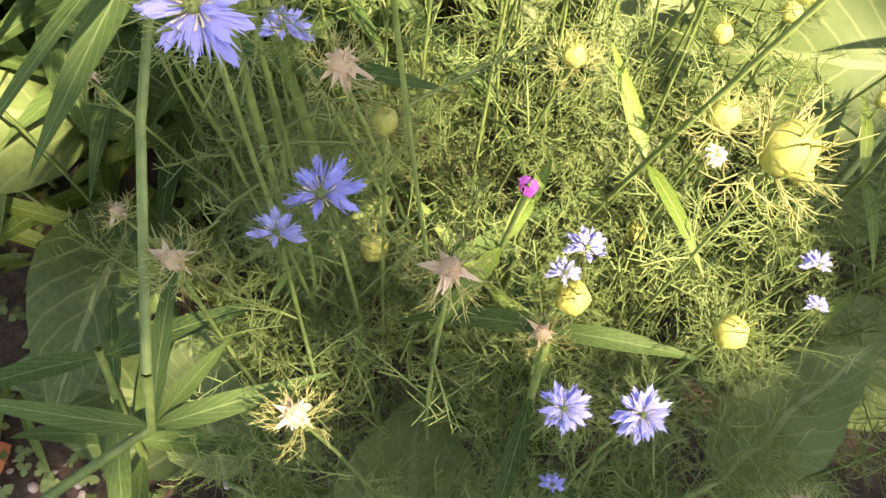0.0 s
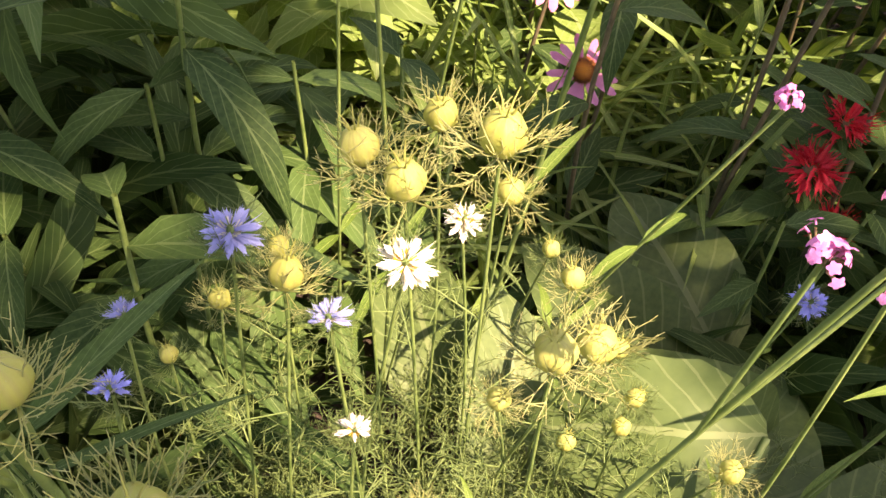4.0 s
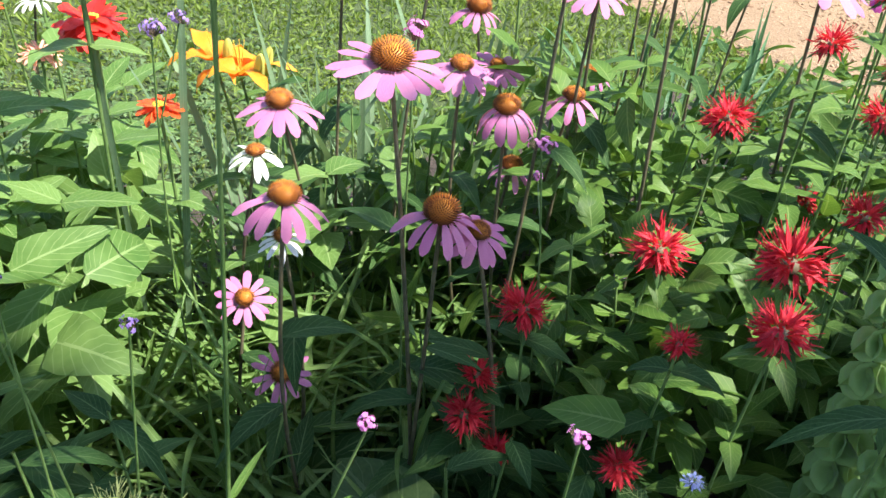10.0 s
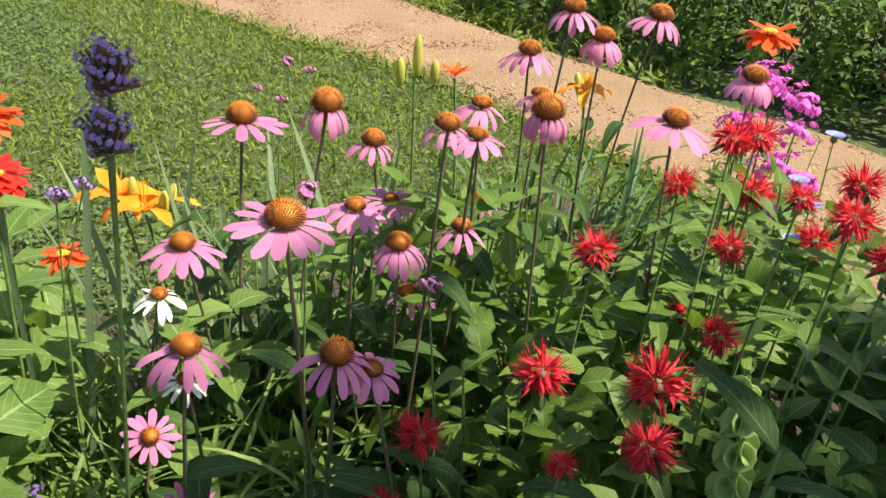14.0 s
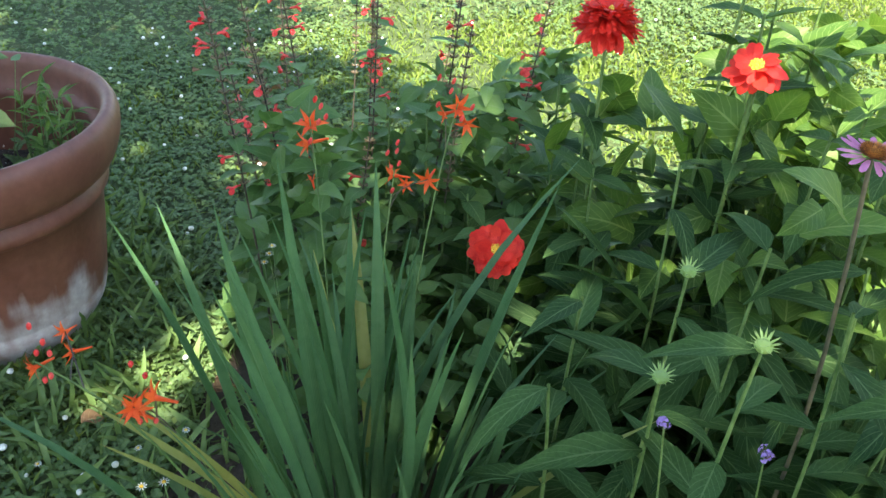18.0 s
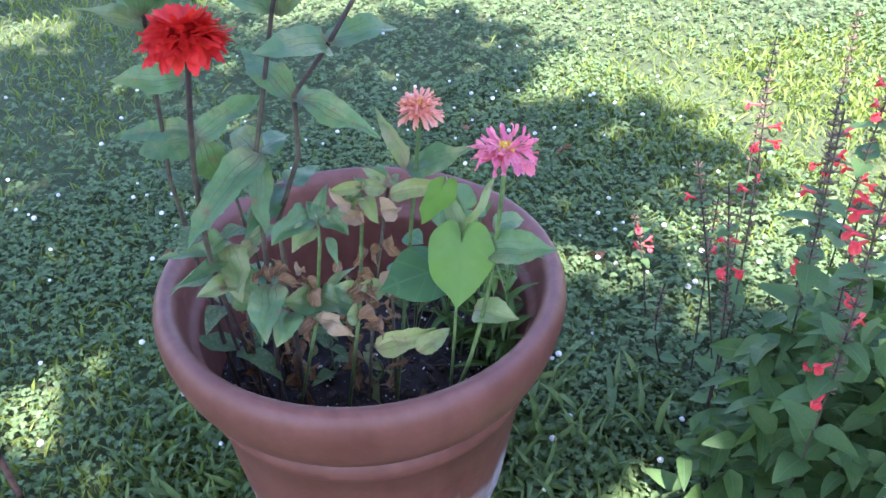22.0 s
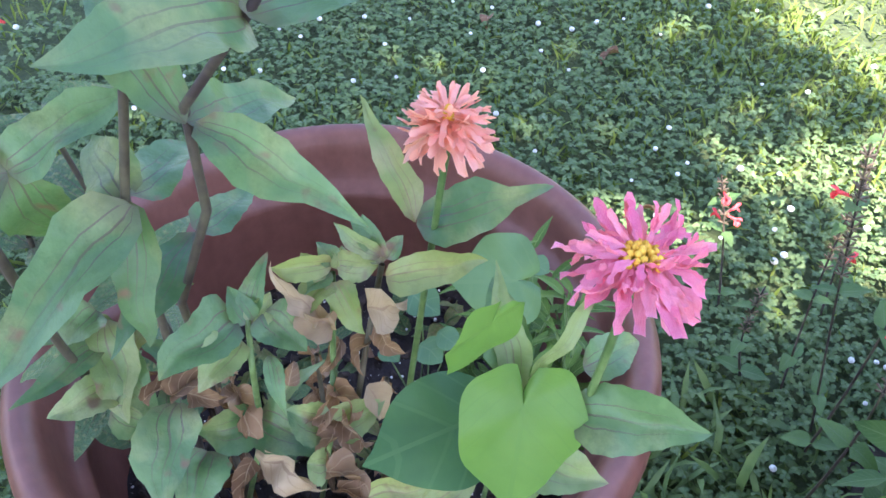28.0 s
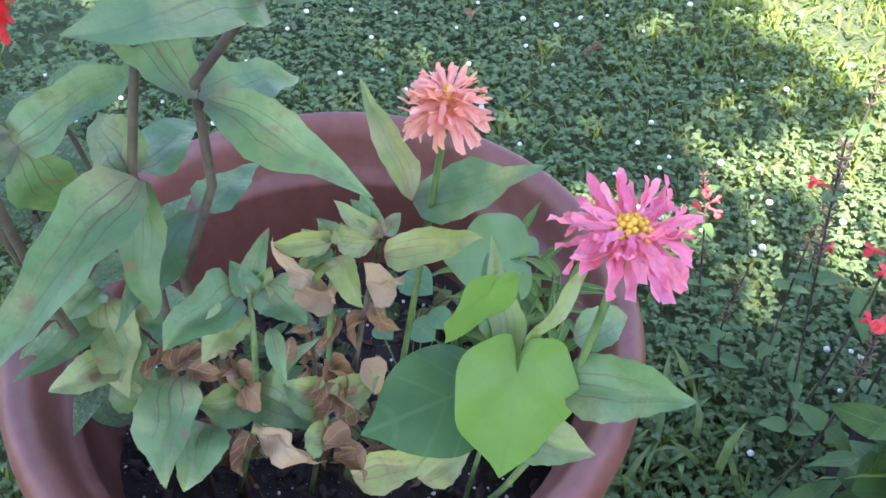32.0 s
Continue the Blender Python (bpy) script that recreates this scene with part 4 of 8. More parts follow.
LEAF = {
    "cone": blades("leaf", "leaf_dark", 3, width=0.30, shape="lance", droop=(0.4, 1.2), seg=7),
    "balm": blades("leaf", "leaf", 4, width=0.42, shape="ovate", droop=(0.2, 0.9), seg=9, tooth=0.05),
    # the balm leaf again, its shade put into a darker colour
    "balm_shade": blades("leaf", "leaf_dark", 3, width=0.42, shape="ovate", droop=(0.2, 0.9), seg=9, tooth=0.05),
    "ovate": blades("leaf", "leaf_bright", 4, width=0.5, shape="ovate", droop=(0.3, 1.0), fold=0.2, wave=0.15),
    "lance": blades("leaf", "leaf_dark", 4, width=0.24, shape="lance", droop=(0.4, 1.3), fold=0.3, seg=7, wave=0.12),
    "long": blades("leaf", "leaf", 3, width=0.2, shape="lance", droop=(0.5, 1.4), fold=0.3, seg=7, wave=0.1),
    "zinnia": blades("leaf", "leaf_zinnia", 5, width=0.50, shape="ovate", droop=(0.2, 1.1), fold=0.3, seg=9, cols=7, wave=0.2),
    "big": blades("leaf", "leaf_big", 3, width=0.56, shape="oval", droop=(0.4, 1.0), fold=0.16, seg=9, cols=7, wave=0.10),
    "salvia": blades("leaf", "leaf_salvia", 3, width=0.6, shape="ovate", droop=(0.2, 0.9), fold=0.2, seg=6, tooth=0.04),
    "strap": blades("leaf", "blade", 4, width=0.027, shape="strap", droop=(0.2, 1.7), fold=0.5, seg=9, cols=3, wave=0.0),
    # strap leaves with sunlight put into their brighter colour
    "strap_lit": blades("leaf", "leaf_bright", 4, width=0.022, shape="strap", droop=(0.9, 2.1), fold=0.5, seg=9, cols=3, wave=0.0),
    "grey": blades("leaf", "leaf_dark", 3, width=0.13, shape="lance", droop=(0.3, 1.0), seg=7),
    "slim": blades("leaf", "leaf_dark", 3, width=0.055, shape="lance", droop=(0.3, 0.8), seg=8, cols=3),
    "sword": blades("leaf", "leaf_grey", 3, width=0.026, shape="strap", droop=(0.05, 0.5), fold=0.15, seg=7, cols=3, wave=0.0),
    "narrow": blades("leaf", "leaf", 3, width=0.13, shape="lance", droop=(0.3, 1.2), seg=6, cols=3, wave=0.05),
    "zinnia_pale": [Geo().blade((0, 0, 0), (0, 1, 0), UP, 1, w, "ovate", d, 0.4, 9, 7, 0.35, 0, t).crumple(0.05, 4.0, k).mesh("leaf", M["leaf_zinnia_pale"]) for k, (w, d, t) in enumerate(((0.42, 0.5, 0.3), (0.36, 1.3, -0.7), (0.46, 0.9, 0.6), (0.32, 1.9, -1.0), (0.40, 1.5, 1.2)))],
    "husk": blades("leaf", "husk", 4, width=0.26, shape="lance", droop=(0.3, 2.4), fold=0.6, seg=6, wave=0.5),
    "dry": [Geo().blade((0, 0, 0), (0, 1, 0), UP, 1, w, "ovate", d, 0.9, 9, 7, 0.7, 0, t).crumple(0.17, 5.0, k).mesh("leaf", M["leaf_dry"]) for k, (w, d, t) in enumerate(((0.32, 1.5, 1.0), (0.4, 2.8, -1.4), (0.26, 3.6, 2.0), (0.42, 2.0, -0.6), (0.22, 0.8, 2.6)))],
    "turf": blades("leaf", "leaf_bright", 4, width=0.085, shape="strap", droop=(0.7, 2.0), fold=0.3, seg=8, cols=3, wave=0.05),
    "yellow": [Geo().blade((0, 0, 0), (0, 1, 0), UP, 1, w, "ovate", d, 0.5, 9, 7, 0.4, 0, t).crumple(0.06, 4.0, k).mesh("leaf", M["leaf_yellow"]) for k, (w, d, t) in enumerate(((0.34, 0.8, 0.6), (0.28, 1.8, -1.0), (0.38, 1.4, 1.5), (0.24, 2.4, -1.6)))],
}
PETAL = {
    "cone_pink": [blades("petal", "pink", 2, width=0.30, shape="petal", droop=(0.25 * k, 0.25 * k + 0.3), fold=-0.12, seg=6, cols=5, wave=0.05) for k in range(8)],
    "zin_red": blades("petal", "red", 3, width=0.48, shape="petal", droop=(-0.1, 1.0), fold=0.12, seg=5, cols=3),
    "zin_fine": blades("petal", "red", 4, width=0.30, shape="petal", droop=(-0.3, 0.9), fold=0.3, seg=5, cols=3),
    "zin_orange": blades("petal", "orange", 3, width=0.42, shape="petal", droop=(0.0, 0.8), fold=0.15, seg=5, cols=3),
    "zin_vermilion": blades("petal", "vermilion", 3, width=0.42, shape="petal", droop=(0.0, 0.8), fold=0.15, seg=5, cols=3),
    "zin_pink": [Geo().blade((0, 0, 0), (0, 1, 0), UP, 1, w, "ray", d, 0.45, 9, 5, 0.45, 0.06, t).crumple(0.085, 5.5, k).mesh("petal", M["pink_hot"]) for k, (w, d, t) in enumerate(((0.18, -0.8, 0.6), (0.22, -0.3, -0.8), (0.16, 0.6, 1.0), (0.21, 0.1, 0.4), (0.17, -1.0, -1.1), (0.22, 0.9, 0.5)))],
    "zin_peach": [Geo().blade((0, 0, 0), (0, 1, 0), UP, 1, w, "ray", d, 0.4, 6, 5, 0.3, 0, t).crumple(0.08, 4.5, k).mesh("petal", M["peach"]) for k, (w, d, t) in enumerate(((0.22, -0.4, 0.5), (0.26, 0.2, -0.6), (0.19, 0.9, 0.8), (0.24, 0.5, 0.0)))],
    "white": blades("petal", "white", 2, width=0.26, shape="petal", droop=(0.3, 0.9), fold=0.1, seg=5, cols=3),
    "blue": [cut_petal("blue", k) for k in range(4)],
    "blue_pale": [cut_petal("blue_pale", k) for k in range(3)],
    "nig_white": [cut_petal("white", k) for k in range(3)],
    "lily": blades("petal", "lily", 4, width=0.36, shape="oval", droop=(0.9, 2.2), fold=0.2, seg=8, cols=5, wave=0.4),
    "croc": blades("petal", "vermilion", 4, width=0.27, shape="lance", droop=(0.2, 1.3), fold=0.2, seg=5, cols=3),
}


def stem_line(base, head, sway=0.03, n=7):
    b, h = Vector(base), Vector(head)
    return arc(b, h, (rng.uniform(-sway, sway), rng.uniform(-sway, sway), 0), n)


def on_line(pts, s):
    x = s * (len(pts) - 1)
    i = min(int(x), len(pts) - 2)
    return pts[i].lerp(pts[i + 1], x - i), unit(pts[i + 1] - pts[i])


def leaves_along(e, pts, kind, n, size, lo=0.1, hi=0.9, pair=True, rise=0.35, taper=0.5, first=0.0):
    """Leaves along a stem, in crossed pairs or in a spiral."""
    for k in range(n):
        s = lo + (hi - lo) * (k + rng.uniform(-0.2, 0.2)) / max(1, n - 1)
        p, d = on_line(pts, min(0.99, max(0.02, s)))
        turn = first + (k % 2) * 1.57 + rng.uniform(-0.35, 0.35) if pair else first + k * 2.4 + rng.uniform(-0.3, 0.3)
        for side in ((0, math.pi) if pair else (0,)):
            a = turn + side
            way = Vector((math.cos(a), math.sin(a), rise + rng.uniform(-0.25, 0.25)))
            sz = size * (1 - taper * max(0, s - 0.3)) * rng.uniform(0.75, 1.15)
            piece("leaf", rng.choice(LEAF[kind]), e, frame_at(p, way, UP, sz))


def ground_of(head, lean=0.06):
    h = Vector(head)
    return Vector((h.x + rng.uniform(-lean, lean), h.y + rng.uniform(-lean, lean) + 0.02, 0.02))


CONE = {}


def cone_mesh(flat):
    key = round(flat, 1)
    if key not in CONE:
        g = Geo()
        g.ball((0, 0, 0), 0.9, 16, 8, (1, 1, flat))
        n = 340
        for k in range(n):
            z = 1 - 1.35 * (k + 0.5) / n
            r = math.sqrt(max(0, 1 - z * z))
            a = 2.39996 * k
            p = Vector((r * math.cos(a), r * math.sin(a), z * flat)) * 0.86
            d = unit((p.x, p.y, p.z + 0.35))
            side = unit(d.cross(Vector((0.2, 0.3, 0.9))))
            o = d.cross(side)
            w, ln = 0.048, 0.42
            b = len(g.v)
            g.v.extend(tuple(p + side * (w * math.cos(t)) + o * (w * math.sin(t))) for t in (0, 2.09, 4.19))
            g.v.append(tuple(p + d * ln))
            for i in range(3):
                g.f.append((b + i, b + (i + 1) % 3, b + 3))
                zz = max(0.0, min(1.0, (z + 0.35) / 1.35))
                g.uv.extend(((0, zz * 0.25), (0, zz * 0.25), (0, 0.40 + zz * 0.60)))
        CONE[key] = g.mesh("cone", M["cone"])
    return CONE[key]


def coneflower(head, size=0.105, droop=3, petals=13, cone=0.019, flat=0.8, lean=(0, 0), leaves=4, label="", white=False, gap=None):
    """A coneflower: its cone's middle at head."""
    h = Vector(head)
    base = ground_of(head)
    e = thing("coneflower", base, label or "pink coneflower with drooping petals and an orange-brown spiny cone", "flower", "coneflowers in the bed")
    loc = h - base
    axis = unit((lean[0], lean[1], 1))
    pts = stem_line((0, 0, 0), loc - axis * cone * 0.6, 0.03)
    part("stem", Geo().tube(pts, 0.0032, 0.0026, 6), "stem_dark", e)
    q = UP.rotation_difference(axis).to_matrix().to_4x4()
    head_ob = piece("cone", cone_mesh(flat), e, Matrix.Translation(loc) @ q @ Matrix.Scale(cone, 4))
    for k in range(petals):
        a = 6.2832 * (k + rng.uniform(-0.22, 0.22)) / petals
        if gap and gap[0] < a < gap[1]:
            continue
        rad = Vector((math.cos(a), math.sin(a), 0))
        way = q.to_3x3() @ (rad + UP * (0.12 - 0.10 * droop + rng.uniform(-0.08, 0.08)))
        p = loc + q.to_3x3() @ (rad * cone * 0.78 - UP * cone * 0.35)
        ln = (size * 0.5 - cone * 0.5) * rng.uniform(0.88, 1.1) * (1 + 0.10 * droop * 0.4)
        me = rng.choice(PETAL["white"]) if white else rng.choice(PETAL["cone_pink"][min(7, droop)])
        piece("petal", me, head_ob, frame_at(p, way, q.to_3x3() @ UP, ln))
    leaves_along(e, pts, "cone", leaves, 0.13, 0.08, 0.72, False, 0.3, 0.4, rng.uniform(0, 6))
    return e


def balm_head(size, seed):
    r = random.Random(seed)
    g = Geo()
    for k in range(104):
        a, el = r.uniform(0, 6.283), r.uniform(-0.4, 1.15)
        d = Vector((math.cos(a) * math.cos(el), math.sin(a) * math.cos(el), math.sin(el)))
        p = d * size * 0.16
        ln = size * r.uniform(0.20, 0.42)
        g.blade(p, d, UP, ln, size * 0.072, "lance", r.uniform(-0.4, 1.9), 0.6, 5, 3, 0, 0, r.uniform(-1, 1), r)
        g.tube([p + d * ln * 0.7, p + d * ln * 1.12 + Vector((0, 0, size * 0.03))], size * 0.008, size * 0.006, 3)
    return g.mesh("flower_head", M["red_balm"])


BALM = [balm_head(1.0, s) for s in range(4)]


def bee_balm(head, size=0.075, leaves=5, dark=False, label="", lean=(0, 0)):
    h = Vector(head)
    base = ground_of(head, 0.05)
    e = thing("bee_balm", base, label or "scarlet bee balm with a shaggy head over toothed green leaves", "flower", "bee balm in the bed")
    loc = h - base
    pts = stem_line((0, 0, 0), loc - UP * size * 0.1, 0.025)
    part("stem", Geo().tube(pts, 0.0026, 0.002, 4), "stem", e)
    part("calyx", Geo().ball(loc, size * 0.12, 9, 6, (1, 1, 0.8)), "calyx", e, "reddish-brown middle of the flower head")
    piece("flower_head", rng.choice(BALM), e, Matrix.Translation(loc) @ pose(0, 0, 0, rng.uniform(-15, 15), rng.uniform(-15, 15), rng.uniform(0, 360)) @ Matrix.Scale(size, 4))
    leaves_along(e, pts, "balm_shade" if dark else "balm", leaves, 0.085, 0.15, 0.93, True, 0.25, 0.25, rng.uniform(0, 3))
    for k in range(4):
        a = 1.57 * k + rng.uniform(-0.3, 0.3)
        piece("bract", rng.choice(LEAF["balm_shade"]), e, frame_at(loc - UP * size * 0.12, (math.cos(a), math.sin(a), -0.15), UP, size * 0.55))
    return e


def zinnia(head, kind="zin_red", size=0.08, rows=4, leaves=3, leaf="ovate", leaf_size=0.10, axis=(0, 0, 1), base=None, label="", dome=0.25, bend=(0, 0, 0), disc=0.12, stem="stem", group="zinnias in the bed", r0=0.0032):
    h = Vector(head)
    base = ground_of(head, 0.05) if base is None else Vector(base)
    e = thing("zinnia", base, label, "flower", group)
    loc, ax = h - base, unit(axis)
    pts = arc((0, 0, 0), loc - ax * size * 0.08, bend, 8)
    part("stem", Geo().tube(pts, r0, r0 * 0.85, 7), stem, e)
    q = UP.rotation_difference(ax).to_matrix()
    part("calyx", Geo().ball(loc - ax * size * 0.07, size * 0.15, 10, 6, (1, 1, 0.7), ax), "stem", e)
    g = Geo()
    for k in range(26):
        a, r = 2.4 * k, size * disc * math.sqrt(k / 26)
        p = loc + q @ Vector((r * math.cos(a), r * math.sin(a), size * dome * 0.42 * (1 - k / 60)))
        g.ball(p, size * 0.028, 5, 3, (1, 1, 1.3))
    head_ob = part("disc", g, "yellow", e, "yellow centre of small florets")
    head_ob["kind"] = "stuff"
    for row in range(rows):
        f = (row + 0.4) / rows
        n = max(7, int((34 if kind == "zin_fine" else 19) - 9 * f))
        for k in range(n):
            a = 6.2832 * (k + rng.uniform(-0.25, 0.25)) / n + row * 0.5
            rad = Vector((math.cos(a), math.sin(a), 0))
            up = -0.22 + 0.85 * f if kind == "zin_fine" else (-0.22 + 0.62 * f if kind == "zin_pink" else -0.28 + 1.15 * f)
            wild = 0.30 if kind == "zin_pink" else 0.14
            way = q @ (rad + UP * (up + rng.uniform(-wild, wild)))
            p = loc + q @ (rad * size * (0.10 - 0.02 * f) + UP * size * dome * 0.42 * f)
            piece("petal", rng.choice(PETAL[kind]), head_ob, frame_at(p, way, q @ UP, size * (0.385 if kind == "zin_fine" else 0.42) * (1 - 0.42 * f) * rng.uniform(1 - wild * 0.86, 1.12)))
    if leaves:
        leaves_along(e, pts, leaf, leaves, leaf_size, 0.15, 0.85, True, 0.3, 0.3, rng.uniform(0, 3))
    return e


def floret_mesh(material):
    g = Geo()
    for k in range(5):
        a = 1.2566 * k
        g.blade((0, 0, 0.6), (math.cos(a), math.sin(a), 0.15), UP, 0.8, 0.75, "petal", 0.4, 0.1, 2, 3)
    g.tube([(0, 0, 0), (0, 0, 0.6)], 0.12, 0.14, 4)
    return g


FLORET = {k: floret_mesh(k) for k in ("violet_pink", "purple", "magenta", "blue")}


def cluster(centre, r, n, kind, fl, up=0.3, seed=1):
    """An uneven dome of small florets, and the tubes that carry them."""
    rr = random.Random(seed)
    g, t = Geo(), Geo()
    foot = Vector(centre) - UP * r * 0.55
    subs = [Vector((0, 0, 0))] + [Vector((rr.uniform(-1, 1), rr.uniform(-1, 1), rr.uniform(-0.4, 0.3))) * r * (0.75 if kind == "violet_pink" else 0.5) for _ in range(3)]
    for k in range(n):
        z = 1 - (1.5 - up) * (k + 0.5) / n
        s, a = math.sqrt(max(0, 1 - z * z)), 2.4 * k
        d = unit((s * math.cos(a), s * math.sin(a), z + 0.1))
        o = subs[k % 4]
        p = Vector(centre) + o + Vector((d.x, d.y, d.z * 0.95)) * r * rr.uniform(0.45, 0.75)
        q = foot + o * 0.7
        t.tube([q, q.lerp(p, 0.92)], r * 0.035, r * 0.055, 4)
        d = unit(d + Vector((rr.uniform(-0.4, 0.4), rr.uniform(-0.4, 0.4), 0)))
        g.add(FLORET[kind], frame_at(p, d.orthogonal(), d, fl * rr.uniform(0.75, 1.2)))
    return g, t


def verbena(heads, base, kind="violet_pink", label="", leaf_at=(), r=0.0017, via=None, fork=0.84):
    """A wiry stalk that forks to a few clusters. heads: place, radius, florets."""
    base = Vector(base)
    e = thing("verbena", base, label or "tall wiry verbena with small purple flower clusters", "flower", "verbena stalks")
    top = Vector(heads[0][0]) - base
    main = arc((0, 0, 0), top - UP * heads[0][1] * 0.3, (rng.uniform(-0.02, 0.02), rng.uniform(-0.02, 0.02), 0), 8)
    if via:
        v = Vector(via) - base
        main = arc((0, 0, 0), v, (0, 0, 0), 4)[:-1] + arc(v, top - UP * heads[0][1] * 0.3, (0, 0, 0), 4)
    part("stem", Geo().tube(main, r * 1.2, r * 0.75, 4), "stem", e)
    for k, (place, rad, n) in enumerate(heads):
        c = Vector(place) - base
        if k:
            s, _ = on_line(main, fork)
            part("stem", Geo().tube(arc(s, c - UP * rad * 0.3, (0, 0, -0.005), 4), r * 0.7, r * 0.6, 4), "stem", e)
        flowers, tubes = cluster(c, rad * (0.85 if kind == "purple" else 0.78), int(n * 2.0), kind, 0.0032 if kind == "purple" else 0.0032, -0.3 if kind == "purple" else 0.3, k + int(rad * 999))
        part("calyx", tubes, "calyx", e)["kind"] = "stuff"
        part("flower_head", flowers, kind, e)["kind"] = "stuff"
    for s in leaf_at:
        p, _ = on_line(main, s)
        for a in (0.4, 3.5):
            piece("leaf", rng.choice(LEAF["narrow"]), e, frame_at(p, (math.cos(a + s * 9), math.sin(a + s * 9), 0.5), UP, 0.075))
    return e


# ---- love-in-a-mist ----


def lace(seed, n=24, spread=1.0, up=0.5, length=1.0):
    """Forked green threads round a head of unit radius."""
    r = random.Random(seed)
    g = Geo()
    for k in range(n):
        a, el = 6.2832 * k / n + r.uniform(-0.2, 0.2), r.uniform(-0.6, 0.9) + up * 0.3
        d = Vector((math.cos(a) * math.cos(el), math.sin(a) * math.cos(el), math.sin(el)))
        p0 = Vector((0, 0, -0.8))
        p1 = p0 + d * 0.9 * spread
        p2 = p1 + (d * 0.7 + UP * r.uniform(0.1, 0.7)) * length * 0.8
        g.tube([p0, p1, p2], 0.030, 0.015, 3)
        for m in range(5):
            b = p1.lerp(p2, r.uniform(-0.3, 0.9))
            w = unit(d + Vector((r.uniform(-1, 1), r.uniform(-1, 1), r.uniform(-0.4, 1)))) * r.uniform(0.4, 1.0) * length
            g.tube([b, b + w * 0.6, b + w + UP * 0.08], 0.019, 0.011, 3)
            c = b + w * 0.55
            g.tube([c, c + Vector((w.y, -w.x, w.z)) * r.uniform(-0.45, 0.45) + w * 0.25], 0.014, 0.009, 3)
    return g


LACE = [lace(s).mesh("bracts", M["thread_pale"]) for s in range(4)]
LACE_GREEN = [lace(s + 9).mesh("bracts", M["thread"]) for s in range(3)]


def pod_mesh(material):
    g = Geo()
    g.ball((0, 0, 0), 1.0, 20, 10, (1, 1, 1.08), UP, 0, 5, 0.06)
    for k in range(5):
        a = 1.2566 * k
        g.tube([(0.22 * math.cos(a), 0.22 * math.sin(a), 1.0), (0.4 * math.cos(a), 0.4 * math.sin(a), 1.5), (0.75 * math.cos(a), 0.75 * math.sin(a), 1.95)], 0.07, 0.02, 4)
    return g.mesh("pod", M[material])


POD, POD_DRY = pod_mesh("pod"), pod_mesh("pod_dry")


def thready_stem(e, base_rel, top, r=0.0012, fronds=5, seed=0):
    pts = stem_line(base_rel, top, 0.02, 6)
    part("stem", Geo().tube(pts, r * 1.15, r * 0.85, 5), "stem", e)
    rr = random.Random(seed)
    g = Geo()
    for k in range(fronds):
        p, _ = on_line(pts, 0.35 + 0.6 * k / max(1, fronds))
        a = 2.4 * k + seed
        d = Vector((math.cos(a), math.sin(a), 0.5))
        q = p + d * rr.uniform(0.03, 0.055)
        g.tube([p, p.lerp(q, 0.5) + UP * 0.004, q], 0.0007, 0.0004, 3)
        for m in range(7):
            b = p.lerp(q, 0.25 + 0.1 * m)
            w = unit(d + Vector((rr.uniform(-1.2, 1.2), rr.uniform(-1.2, 1.2), rr.uniform(-0.5, 0.9)))) * rr.uniform(0.01, 0.024)
            g.tube([b, b + w], 0.0005, 0.0003, 3)
            g.tube([b + w * 0.5, b + w * 0.5 + Vector((w.y, -w.x, w.z)) * 0.6], 0.0004, 0.0003, 3)
    part("thread_leaves", g, "thread", e)["kind"] = "stuff"


def nigella_pod(head, r=0.0095, dry=False, tilt=0.2, green=False):
    h = Vector(head)
    base = ground_of(head, 0.05)
    e = thing("love_in_a_mist", base, "dry tan seed pod of love-in-a-mist with withered bracts" if dry else "swollen yellow-green seed pod of love-in-a-mist in thready bracts", "seed pod", "love-in-a-mist")
    loc = h - base
    thready_stem(e, (0, 0, 0), loc - UP * r, 0.0012, 4, int(h.x * 5000) % 97)
    q = pose(0, 0, 0, rng.uniform(-25, 25) * tilt * 4, rng.uniform(-25, 25) * tilt * 4, rng.uniform(0, 360))
    r *= 0.87
    piece("pod", POD_DRY if dry else POD, e, Matrix.Translation(loc) @ q @ Matrix.Scale(r * (0.55 if dry else 1), 4))
    for k in range(20 if dry else 0):
        a = 2.4 * k
        piece("withered_petal", rng.choice(LEAF["husk"]), e, frame_at(loc, (math.cos(a), math.sin(a), rng.uniform(-0.5, 1.2)), UP, r * rng.uniform(0.7, 1.6)))
    piece("bracts", rng.choice(LACE_GREEN if green else LACE), e, Matrix.Translation(loc) @ q @ Matrix.Scale(r * (1.2 if dry else 1.6), 4))
    return e


